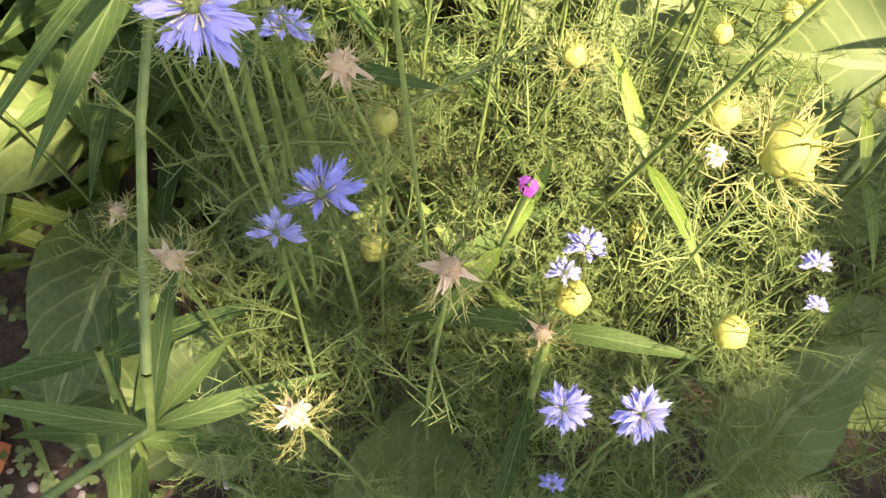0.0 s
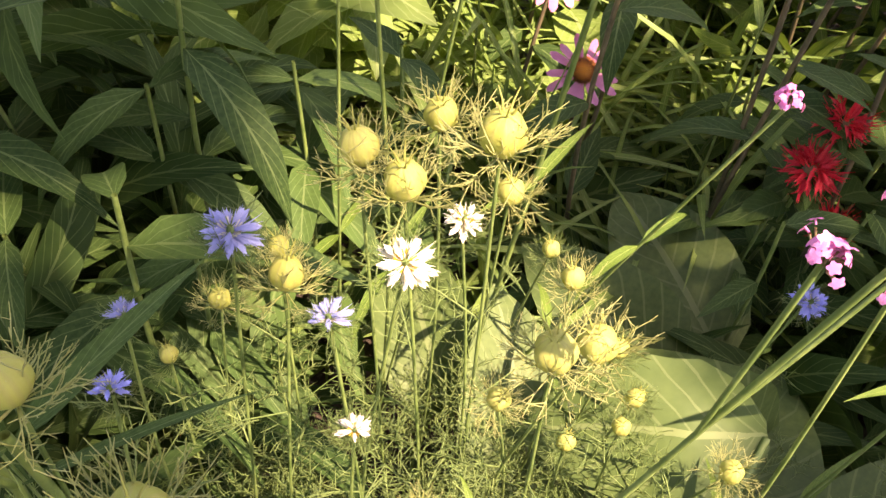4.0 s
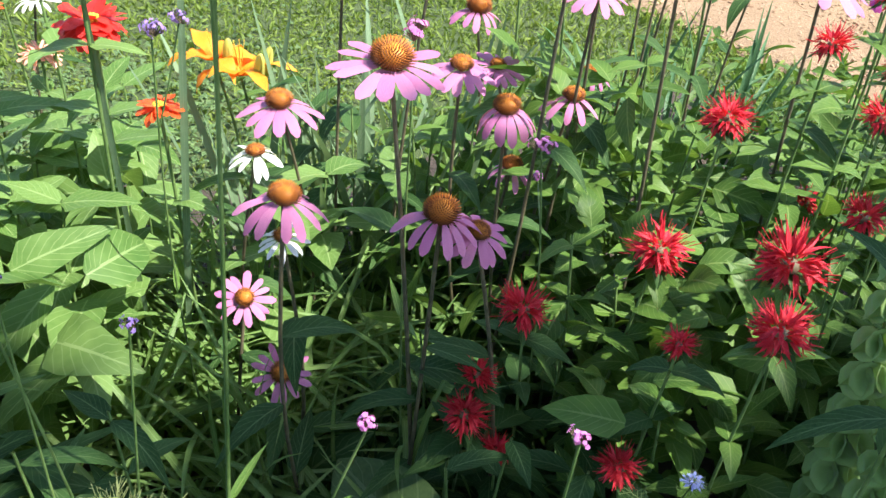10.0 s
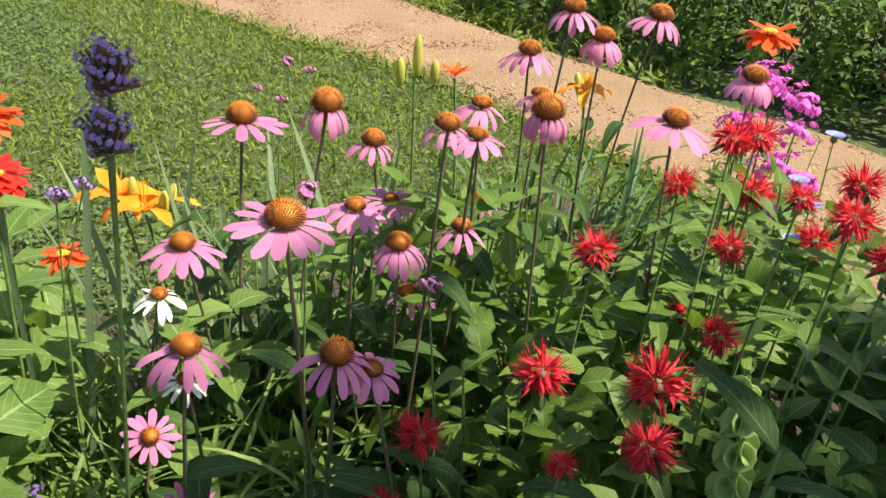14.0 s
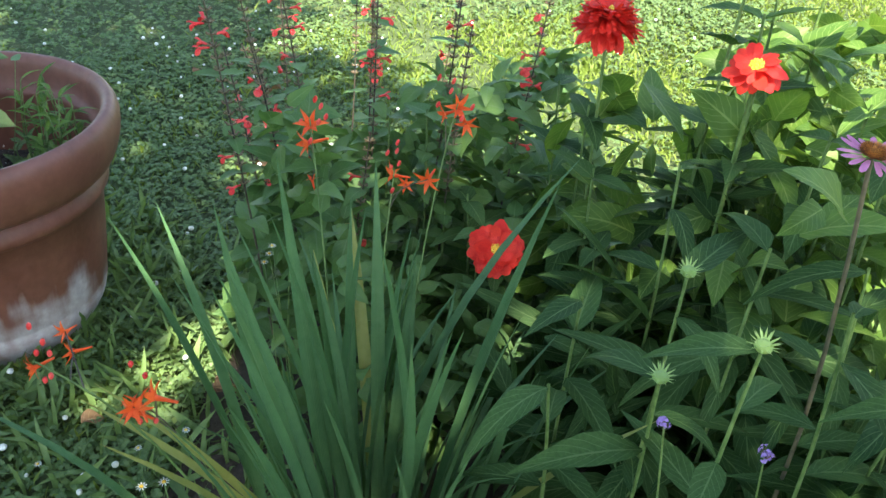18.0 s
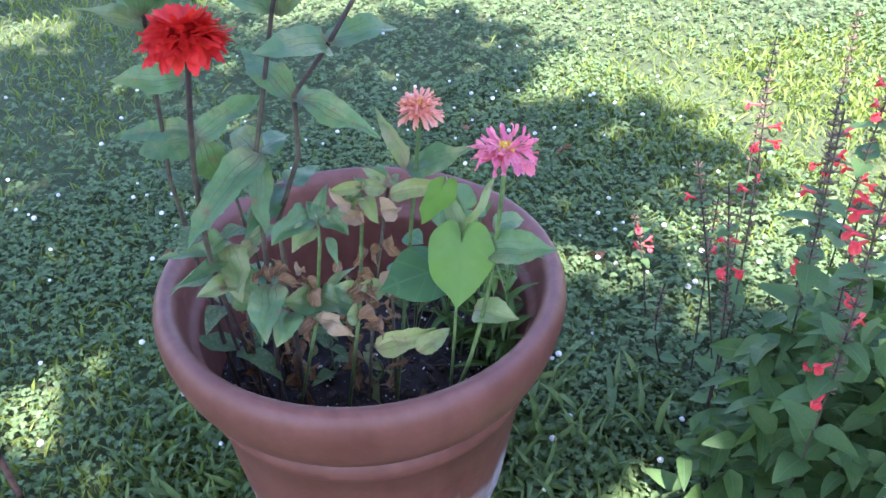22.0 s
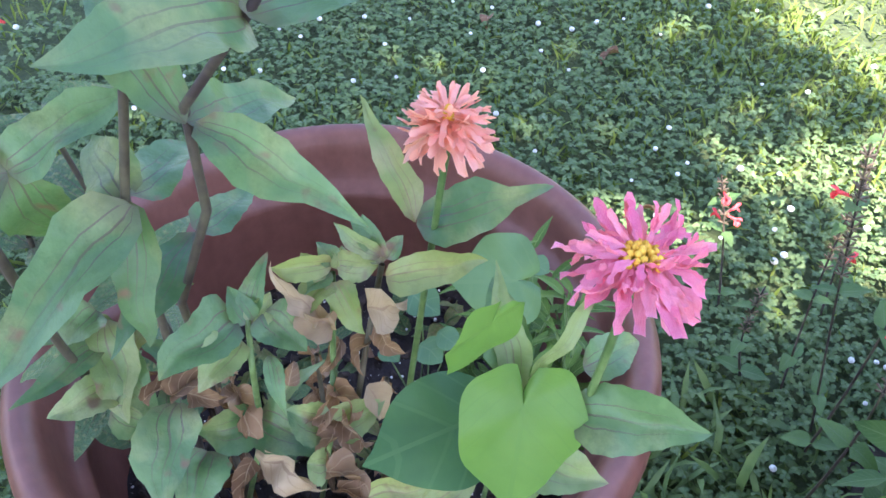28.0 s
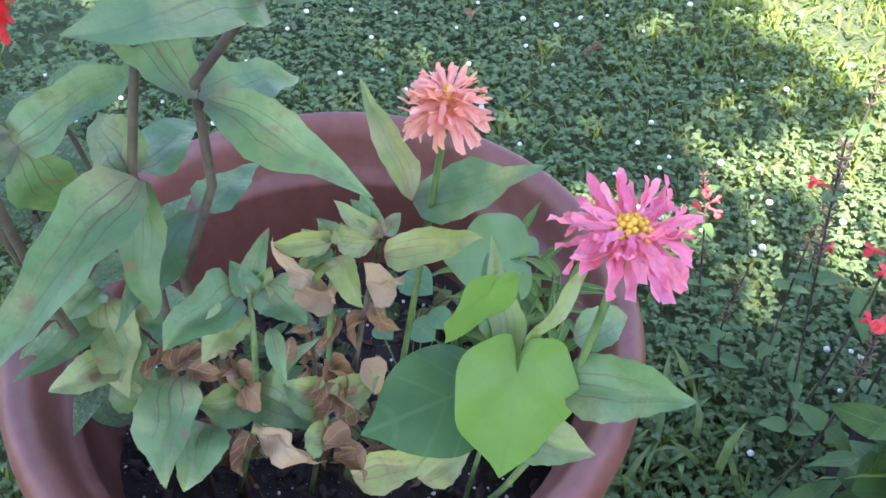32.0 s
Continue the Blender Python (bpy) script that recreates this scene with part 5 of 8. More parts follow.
def nigella_flower(head, size=0.034, kind="blue", axis=(0, -0.2, 1), spent=False):
    h = Vector(head)
    base = ground_of(head, 0.05)
    words = {"blue": "blue love-in-a-mist flower in a ruff of green threads", "blue_pale": "pale blue love-in-a-mist flower in a ruff of green threads", "nig_white": "white love-in-a-mist flower in a ruff of green threads"}[kind]
    e = thing("love_in_a_mist", base, ("half-spent " if spent else "") + words, "flower", "love-in-a-mist")
    loc, ax = h - base, unit(axis)
    thready_stem(e, (0, 0, 0), loc - ax * 0.004, 0.0012, 4, int(h.y * 5000) % 89)
    q = UP.rotation_difference(ax).to_matrix()
    for ring, n in ((0, 9), (1, 8), (2, 5)):
        for k in range(n - (3 if spent and ring < 2 else 0)):
            a = 6.2832 * (k + 0.5 * ring) / n + rng.uniform(-0.1, 0.1)
            rad = Vector((math.cos(a), math.sin(a), 0))
            way = q @ (rad + UP * (0.05 + 0.3 * ring + rng.uniform(-0.12, 0.12)))
            piece("petal", rng.choice(PETAL[kind]), e, frame_at(loc + q @ (rad * size * 0.06 + UP * ring * 0.002), way, q @ UP, size * (0.46 - 0.07 * ring) * rng.uniform(0.8, 1.12)))
    g = Geo()
    g.ball(loc + ax * size * 0.10, size * 0.065, 10, 8, (1, 1, 2.0), ax)
    for k in range(5):
        a = 1.2566 * k
        d = q @ Vector((math.cos(a) * 0.5, math.sin(a) * 0.5, 1))
        g.tube([loc + ax * size * 0.16, loc + ax * size * 0.16 + d * size * 0.2], size * 0.014, size * 0.01, 3)
    part("ovary", g, "thread", e, "green horned ovary")
    g = Geo()
    for k in range(18):
        a = 0.349 * k
        d = q @ Vector((math.cos(a), math.sin(a), 0.8))
        g.tube([loc, loc + d * size * 0.13, loc + d * size * 0.2 + ax * 0.001], size * 0.012, size * 0.016, 3)
    part("stamens", g, "white" if kind != "nig_white" else "yellow", e)
    piece("bracts", rng.choice(LACE_GREEN), e, Matrix.Translation(loc - ax * size * 0.05) @ q.to_4x4() @ Matrix.Scale(size * 0.42, 4))
    return e


def leafy_plant(base, height, kind, n, size, label, category="plant", lean=(0, 0), pair=True, rise=0.35, lo=0.12, group="", name="leafy_plant", stem="stem", r=0.003):
    e = thing(name, base, label, category, group)
    pts = arc((0, 0, 0), (lean[0], lean[1], height), (rng.uniform(-0.02, 0.02), rng.uniform(-0.02, 0.02), 0), 7)
    part("stem", Geo().tube(pts, r, r * 0.6, 6), stem, e)
    leaves_along(e, pts, kind, n, size, lo, 1.0, pair, rise, 0.3, rng.uniform(0, 3))
    return e


def tuft(base, n, length, kind, label, spread=0.5, name="grassy_clump", r=0.03):
    """A clump of strap leaves from the ground."""
    e = thing(name, base, label, "plant")
    for k in range(n):
        a = rng.uniform(0, 6.283)
        s = spread * math.sqrt(rng.random())
        way = Vector((math.cos(a) * s, math.sin(a) * s, 1))
        off = Vector((math.cos(a), math.sin(a), 0)) * r * rng.random()
        piece("leaf", rng.choice(LEAF[kind]), e, frame_at(off, way, Vector((-math.cos(a), -math.sin(a), 0.3)), length * rng.uniform(0.6, 1.1)))
    return e

# ---- love-in-a-mist clump ----
for p, r in (((-0.117, 0.229, 0.676), 0.0105), ((-0.093, 0.216, 0.673), 0.011), ((-0.088, 0.289, 0.650), 0.0105), ((-0.054, 0.240, 0.689), 0.0125), ((-0.044, 0.335, 0.555), 0.0105), ((-0.146, 0.199, 0.611), 0.010),
             ((0.001, 0.274, 0.556), 0.008), ((-0.004, 0.384, 0.450), 0.008), ((-0.015, 0.162, 0.643), 0.011), ((0.010, 0.199, 0.602), 0.0115), ((0.058, 0.325, 0.421), 0.009), ((0.072, 0.283, 0.427), 0.007), ((0.024, 0.236, 0.430), 0.0075), ((0.053, 0.235, 0.465), 0.007),
             ((-0.32, 0.128, 0.654), 0.0115), ((-0.297, 0.123, 0.597), 0.0095), ((-0.179, 0.061, 0.726), 0.0095), ((-0.209, 0.243, 0.510), 0.008), ((-0.121, 0.026, 0.743), 0.0095), ((0.066, 0.272, 0.442), 0.0075), ((0.055, 0.317, 0.430), 0.007), ((-0.132, 0.175, 0.375), 0.006),
             ((0.025, 0.061, 0.590), 0.0125), ((-0.147, 0.060, 0.355), 0.011), ((0.031, 0.182, 0.234), 0.009), ((-0.134, 0.058, 0.528), 0.007), ((-0.02, 0.05, 0.40), 0.012), ((0.055, 0.035, 0.46), 0.010), ((-0.24, 0.22, 0.47), 0.007), ((0.06, 0.15, 0.45), 0.007), ((0.09, 0.16, 0.42), 0.008), ((0.02, 0.13, 0.50), 0.009), ((-0.03, 0.20, 0.53), 0.008), ((-0.06, 0.14, 0.50), 0.007),
             ((0.34, 0.28, 0.42), 0.008), ((0.42, 0.25, 0.40), 0.008), ((0.15, 0.26, 0.38), 0.007), ((0.22, 0.22, 0.36), 0.008), ((0.11, 0.20, 0.50), 0.008), ((-0.10, 0.33, 0.45), 0.007), ((-0.19, 0.30, 0.50), 0.008)):
    nigella_pod(p, r, green=p[2] < 0.5)
for p, r in (((-0.08, -0.026, 0.597), 0.009), ((-0.183, -0.043, 0.564), 0.008), ((-0.295, 0.020, 0.393), 0.009), ((-0.142, 0.038, 0.598), 0.010), ((-0.034, 0.012, 0.437), 0.009), ((-0.13, -0.075, 0.50), 0.010), ((0.12, -0.03, 0.42), 0.009), ((-0.34, 0.09, 0.42), 0.009)):
    nigella_pod(p, r, True)
for p, s, k, ax, sp in (((-0.167, 0.024, 0.686), 0.034, "blue", (0, -0.5, 1), False), ((-0.163, -0.002, 0.672), 0.034, "blue", (0.05, -0.6, 1), False), ((-0.141, 0.003, 0.555), 0.034, "blue", (0, -0.2, 1), True), ((-0.151, -0.019, 0.558), 0.022, "blue_pale", (0, -0.1, 1), True),
                        ((-0.016, -0.028, 0.46), 0.026, "blue", (0, -0.2, 1), False), ((0.020, -0.020, 0.464), 0.027, "blue", (0, -0.3, 1), False), ((-0.171, 0.198, 0.635), 0.030, "blue_pale", (0.1, -0.1, 1), False), ((-0.256, 0.057, 0.642), 0.028, "blue", (-0.1, -0.2, 1), True), ((-0.226, 0.176, 0.580), 0.02, "blue_pale", (0.4, -0.2, 1), True),
                        ((-0.086, 0.189, 0.649), 0.028, "nig_white", (0.1, -0.5, 1), False), ((-0.067, 0.262, 0.600), 0.024, "nig_white", (0.1, 0.1, 1), False), ((0.047, 0.180, 0.381), 0.016, "nig_white", (0, -0.3, 1), False), ((-0.10, 0.150, 0.558), 0.018, "nig_white", (0.1, -0.4, 1), True),
                        ((-0.023, 0.068, 0.433), 0.026, "blue", (0.1, -0.2, 1), True), ((-0.03, 0.055, 0.42), 0.02, "blue", (0, -0.2, 1), True), ((0.100, 0.095, 0.439), 0.018, "blue", (0, 0, 1), True), ((0.11, 0.08, 0.42), 0.014, "blue", (0, 0, 1), True), ((-0.17, 0.05, 0.59), 0.022, "blue", (0, -0.2, 1), True), ((-0.115, 0.165, 0.63), 0.022, "blue_pale", (0, -0.2, 1), True),
                        ((0.205, 0.40, 0.425), 0.030, "blue", (0, -0.5, 1), False), ((0.478, 0.434, 0.434), 0.028, "blue_pale", (0, 0, 1), False), ((0.365, 0.339, 0.515), 0.032, "blue_pale", (0, -0.1, 1), False), ((0.472, 0.318, 0.483), 0.036, "blue_pale", (0, -0.1, 1), False), ((0.52, 0.33, 0.47), 0.034, "blue_pale", (0, -0.1, 1), False), ((-0.21, 0.13, 0.59), 0.020, "blue", (0, -0.1, 1), True), ((0.06, -0.06, 0.40), 0.018, "blue", (0, -0.1, 1), True), ((0.00, -0.05, 0.36), 0.016, "blue", (0, -0.1, 1), True)):
    nigella_flower(p, s, k, ax, sp)


def frond(seed):
    """A feathery frond of forked threads, a unit tall."""
    r = random.Random(seed)
    g = Geo()
    g.tube([(0, 0, 0), (0.05, 0.03, 0.5), (0.02, 0.05, 1)], 0.008, 0.005, 3)
    for k in range(13):
        z = 0.12 + 0.85 * k / 13
        a = 2.4 * k
        d = unit((math.cos(a), math.sin(a), r.uniform(0.2, 0.9)))
        p = Vector((0.03, 0.03, z))
        q = p + d * (0.42 - 0.22 * z)
        g.tube([p, q.lerp(p, 0.5) + Vector((r.uniform(-0.03, 0.03), r.uniform(-0.03, 0.03), 0.02)), q], 0.0052, 0.0034, 3)
        for m in range(5):
            b = p.lerp(q, 0.3 + 0.15 * m)
            w = unit(d * 0.7 + Vector((r.uniform(-1, 1), r.uniform(-1, 1), r.uniform(-0.3, 1)))) * r.uniform(0.08, 0.17)
            g.tube([b, b + w * 0.6, b + w + Vector((w.y, -w.x, 0.02)) * 0.3], 0.0045, 0.0028, 3)
    return g


_n = 620
_a, _r = nrng.uniform(0, 6.283, _n), np.sqrt(nrng.uniform(0, 1, _n))
_p = np.c_[-0.05 + 0.27 * _r * np.cos(_a), 0.12 + 0.24 * _r * np.sin(_a), nrng.uniform(0.03, 0.40, _n) * (1 - 0.3 * _r)]
_q = np.c_[nrng.uniform(0.1, 0.65, 110), nrng.uniform(0.1, 0.36, 110), nrng.uniform(0.04, 0.28, 110)]
_p = np.concatenate([_p, _q])
scatter("thread_foliage", [frond(s) for s in range(5)], _p, turns(len(_p), 0.5), nrng.uniform(0.05, 0.11, len(_p)), "thread")
tagged(bpy.data.objects["thread_foliage"], "hazy feathery green foliage of love-in-a-mist", "foliage", kind="stuff")

# ---- broad rough leaves under the love-in-a-mist ----


def broad_plant(base, leaves, label="rough broad green leaves low in the flower bed"):
    e = thing("broad_leaf_plant", base, label, "plant", "broad-leaved plants")
    for tip, size, up in leaves:
        d = Vector(tip) - Vector(base)
        part("stem", Geo().tube(arc((0, 0, 0), d * 0.45, (0, 0, 0.02), 4), 0.004, 0.003, 5), "stem", e)
        way = Vector((d.x, d.y, d.z * 0.6))
        piece("leaf", rng.choice(LEAF["big"]), e, frame_at(d * 0.42, way, Vector(up), size))


broad_plant((0.1, 0.12, 0.03), [((0.25, 0.42, 0.38), 0.30, (0, -0.4, 1)), ((0.30, 0.16, 0.30), 0.22, (-0.2, -0.2, 1)), ((0.10, -0.10, 0.24), 0.19, (0, -0.2, 1)), ((-0.02, 0.40, 0.42), 0.26, (0, -0.5, 1)), ((0.28, -0.02, 0.2), 0.2, (0, 0, 1))])
broad_plant((-0.12, -0.02, 0.03), [((-0.05, -0.14, 0.22), 0.20, (0, 0, 1)), ((-0.36, -0.06, 0.22), 0.24, (0, 0, 1)), ((-0.20, -0.16, 0.16), 0.2, (0.1, 0, 1)), ((-0.30, 0.24, 0.40), 0.26, (0, -0.3, 1)), ((-0.02, 0.1, 0.3), 0.18, (0, 0, 1))])
broad_plant((0.3, 0.42, 0.03), [((0.12, 0.62, 0.36), 0.26, (0, -0.4, 1)), ((0.20, 0.34, 0.35), 0.28, (-0.3, -0.5, 1)), ((0.44, 0.28, 0.30), 0.24, (0, -0.3, 1)), ((0.02, 0.52, 0.36), 0.24, (0, -0.4, 1))])
broad_plant((-0.4, 0.2, 0.03), [((-0.55, 0.10, 0.36), 0.28, (0, -0.1, 1)), ((-0.38, 0.0, 0.30), 0.22, (0, -0.2, 1)), ((-0.30, 0.40, 0.45), 0.26, (0, -0.4, 1)), ((-0.55, 0.32, 0.42), 0.26, (0, -0.3, 1))])
broad_plant((0.55, 0.15, 0.03), [((0.72, 0.0, 0.3), 0.24, (0, 0, 1)), ((0.45, 0.0, 0.26), 0.22, (0, 0, 1)), ((0.75, 0.25, 0.38), 0.26, (0, -0.3, 1))])
broad_plant((0.20, 0.22, 0.03), [((0.36, 0.30, 0.34), 0.26, (0.1, -0.5, 1)), ])
broad_plant((0.0, 0.30, 0.03), [((-0.14, 0.46, 0.42), 0.20, (0.1, -0.7, 0.8))])
# dark lance leaves left of and behind the clump
for x, y, h, s in ((-0.40, 0.30, 0.42, 0.16), (-0.33, 0.42, 0.48, 0.17), (-0.48, 0.42, 0.50, 0.17), (-0.24, 0.50, 0.46, 0.15), (-0.16, 0.56, 0.45, 0.14), (-0.27, 0.33, 0.40, 0.14)):
    leafy_plant((x, y, 0.03), h, "lance", 5, s, "leafy plant with long dark green lance-shaped leaves", pair=True, rise=0.25, group="lance-leaved plants")
for x, y, n, ln in ((-0.50, 0.07, 7, 0.24), (-0.43, 0.10, 6, 0.22), (-0.55, 0.13, 6, 0.26), (-0.40, 0.02, 4, 0.18), (-0.50, -0.06, 4, 0.18), (-0.60, 0.02, 5, 0.22), (-0.47, 0.17, 5, 0.26)):
    tuft((x, y, 0.02), n, ln, "turf", "clump of broad arching green grass at the bed's edge", 1.3)
_n = 260
_p = np.c_[nrng.uniform(-0.75, -0.3, _n), nrng.uniform(-0.25, 0.15, _n), nrng.uniform(0.03, 0.05, _n)]
scatter("bed_clover", [clover_shape()], _p, turns(_n, 0.3), nrng.uniform(0.006, 0.012, _n), "clover")
tagged(bpy.data.objects["bed_clover"], "clover and small weeds creeping over the bed's soil", "clover", kind="stuff")
e = thing("broad_leaf_plant", (0.0, -0.12, 0.03), "plant with large rough pale-veined leaves at the front of the bed", "plant", "broad-leaved plants")
for b, t, w, up in (((-0.06, -0.16, 0.20), (-0.095, -0.01, 0.245), 0.125, (0, -0.3, 1)), ((0.12, 0.0, 0.27), (0.175, 0.10, 0.335), 0.07, (-0.4, -0.2, 1)), ((0.19, 0.31, 0.36), (0.0, 0.29, 0.31), 0.12, (0, -0.6, 1)), ((-0.22, -0.10, 0.18), (-0.28, -0.01, 0.25), 0.07, (0, -0.2, 1))):
    o = Vector((0.0, -0.12, 0.03))
    d = Vector(t) - Vector(b)
    part("stem", Geo().tube(arc((0, 0, 0), Vector(b) - o, (0, 0, 0.03), 5), 0.004, 0.003, 5), "stem", e)
    part("leaf", Geo().blade(Vector(b) - o, d + UP * 0.15 * d.length, up, d.length * 1.08, w, "oval", 0.5, 0.12, 12, 9, 0.09, 0.03).crumple(0.006, 30.0, 3), "leaf_big", e)
e = thing("grey_stalk", (-0.27, -0.17, 0.03), "long leaning grey-green stalk with narrow rough leaves", "plant", "grey stalks")
o = Vector((-0.27, -0.17, 0.03))
part("stem", Geo().tube(arc((0, 0, 0), Vector((-0.236, -0.14, 0.448)) - o, (-0.02, 0, 0), 6) + [Vector((-0.197, -0.096, 0.466)) - o, Vector((-0.19, -0.08, 0.52)) - o], 0.0032, 0.0024, 6), "stem", e)
for t, w in (((-0.245, -0.113, 0.507), 0.011), ((-0.142, -0.062, 0.475), 0.012), ((-0.184, -0.055, 0.465), 0.010), ((-0.21, -0.03, 0.50), 0.010)):
    b = Vector((-0.197, -0.096, 0.466))
    d = Vector(t) - b
    part("leaf", Geo().blade(b - o, d + UP * 0.1 * d.length, (0, -0.3, 1), d.length * 1.35, w, "lance", 0.5, 0.2, 9, 5, 0.1), "leaf_dark", e)
part("leaf", Geo().blade(Vector((-0.226, 0.07, 0.61)) - o, (-0.003, -0.085, -0.005), (0.3, 0, 1), 0.11, 0.014, "lance", 0.3, 0.2, 9, 5, 0.1), "leaf_dark", e)
part("stem", Geo().tube([Vector((-0.19, -0.08, 0.52)) - o, Vector((-0.21, 0.0, 0.58)) - o, Vector((-0.226, 0.07, 0.61)) - o], 0.0024, 0.002, 5), "stem", e)
verbena([((-0.063, 0.03, 0.561), 0.004, 3)], (-0.10, 0.10, 0.03), "magenta", "thin verbena stalk with one magenta bud", (0.6, 0.8))
leafy_plant((-0.17, 0.06, 0.03), 0.66, "grey", 3, 0.10, "grey-green stalk with narrow rough leaves", lean=(-0.02, 0.0), rise=0.5, lo=0.5, name="grey_stalk", r=0.0035)
leafy_plant((-0.33, -0.10, 0.03), 0.36, "grey", 4, 0.13, "grey-green stalk with narrow rough leaves", lean=(0.06, 0.04), rise=0.3, lo=0.3, name="grey_stalk", r=0.004)
leafy_plant((0.02, -0.04, 0.03), 0.40, "grey", 4, 0.13, "grey-green stalk with narrow rough leaves", lean=(-0.05, 0.06), rise=0.3, lo=0.3, name="grey_stalk", r=0.004)
leafy_plant((-0.1, 0.10, 0.03), 0.34, "grey", 4, 0.12, "grey-green stalk with narrow rough leaves", lean=(0.04, 0.0), rise=0.3, lo=0.3, name="grey_stalk", r=0.004)
e = thing("brick", (-0.5, -0.15, 0.02), "piece of orange-red brick lying on the soil", "brick")
bm = bmesh.new()
bmesh.ops.create_cube(bm, size=1.0, matrix=Matrix.Diagonal((0.07, 0.05, 0.04, 1)))
bmesh.ops.bevel(bm, geom=bm.edges[:], offset=0.006, segments=2)
me = bpy.data.meshes.new("brick_piece")
bm.to_mesh(me)
bm.free()
me.materials.append(plain("brick_clay", (0.36, 0.12, 0.05), (0.52, 0.20, 0.09), 50, 0.85))
_o = new("brick_piece", me)
_o.parent, _o.location = e, (0, 0, 0.02)

# ---- verbena stalks ----
verbena([((0.063, 0.126, 0.793), 0.019, 30), ((0.085, 0.149, 0.779), 0.010, 12), ((0.040, 0.123, 0.772), 0.009, 10)], (-0.05, 0.16, 0.03), "violet_pink", "wiry verbena stalk with pink-violet flower clusters", (0.55,))
verbena([((0.105, 0.370, 0.634), 0.012, 14)], (-0.05, 0.44, 0.03), "violet_pink", "", (0.5, 0.75))
verbena([((0.262, 0.290, 0.686), 0.011, 14)], (0.20, 0.27, 0.03), "violet_pink", "", (0.4, 0.7))
verbena([((0.242, 0.190, 0.701), 0.016, 24)], (0.16, 0.14, 0.03), "violet_pink", "", (0.4, 0.7))
verbena([((0.121, 0.205, 0.669), 0.006, 5)], (0.16, 0.20, 0.03), "violet_pink", "verbena stalk gone to bud", (0.5,))
verbena([((0.272, 0.130, 0.697), 0.014, 20), ((0.31, 0.15, 0.68), 0.010, 10)], (0.24, 0.05, 0.03), "violet_pink", "", (0.5,))
verbena([((0.523, 0.80, 0.33), 0.014, 14)], (0.52, 0.82, 0.03), "purple", "", (0.5,))
verbena([((0.551, 0.875, 0.393), 0.013, 14)], (0.55, 0.9, 0.03), "purple", "", (0.5,))
verbena([((0.346, 0.742, 0.697), 0.016, 22), ((0.40, 0.90, 0.56), 0.011, 12)], (0.38, 0.78, 0.03), "violet_pink", "", (0.5,))
verbena([((0.012, 0.412, 1.090), 0.031, 66), ((0.008, 0.400, 1.050), 0.030, 60)], (-0.06, 0.43, 0.03), "purple", "tall dark verbena stalk with two purple flower heads", (0.42,), 0.0023)
e = verbena([((-0.259, 0.041, 1.064), 0.023, 40), ((-0.275, 0.022, 1.07), 0.014, 18), ((-0.162, -0.049, 1.049), 0.018, 30)], (-0.20, 0.03, 0.03), "purple", "tall forked verbena stalk with purple flower heads", (), 0.0024, (-0.196, 0.057, 0.654), 0.5)
for d, ln in (((-0.05, -0.14, -0.02), 0.13), ((0.6, 0.5, 0.1), 0.09), ((-0.8, 0.25, 0.15), 0.12)):
    piece("leaf", LEAF["slim"][0], e, frame_at(Vector((0.004, 0.027, 0.624)), d, UP, ln))
verbena([((-0.145, 0.295, 0.928), 0.013, 16)], (-0.14, 0.40, 0.03), "purple", "", (0.45,))
verbena([((-0.17, 0.40, 0.78), 0.012, 12)], (-0.20, 0.47, 0.03), "purple", "", (0.45,))
verbena([((-0.10, 0.80, 0.82), 0.016, 22), ((-0.07, 0.81, 0.83), 0.013, 18)], (-0.10, 0.85, 0.03), "purple", "", (0.5,))
verbena([((-0.09, 0.44, 0.70), 0.009, 9)], (-0.15, 0.46, 0.03), "purple", "", (0.5,))
verbena([((0.26, 1.70, 0.72), 0.020, 20), ((0.31, 1.73, 0.69), 0.015, 14)], (0.27, 1.75, 0.03), "violet_pink", "", (0.6,))
verbena([((0.24, 1.67, 0.64), 0.016, 14), ((0.19, 1.70, 0.66), 0.014, 12)], (0.22, 1.72, 0.03), "violet_pink", "", (0.6,))
verbena([((0.185, 0.735, 0.845), 0.020, 26)], (0.2, 0.76, 0.03), "violet_pink", "", (0.5,))
verbena([((-0.47, 0.05, 0.70), 0.009, 10)], (-0.45, 0.1, 0.03), "purple", "", (0.5,))
verbena([((-0.56, 0.02, 0.68), 0.008, 9)], (-0.52, 0.1, 0.03), "purple", "", (0.5,))

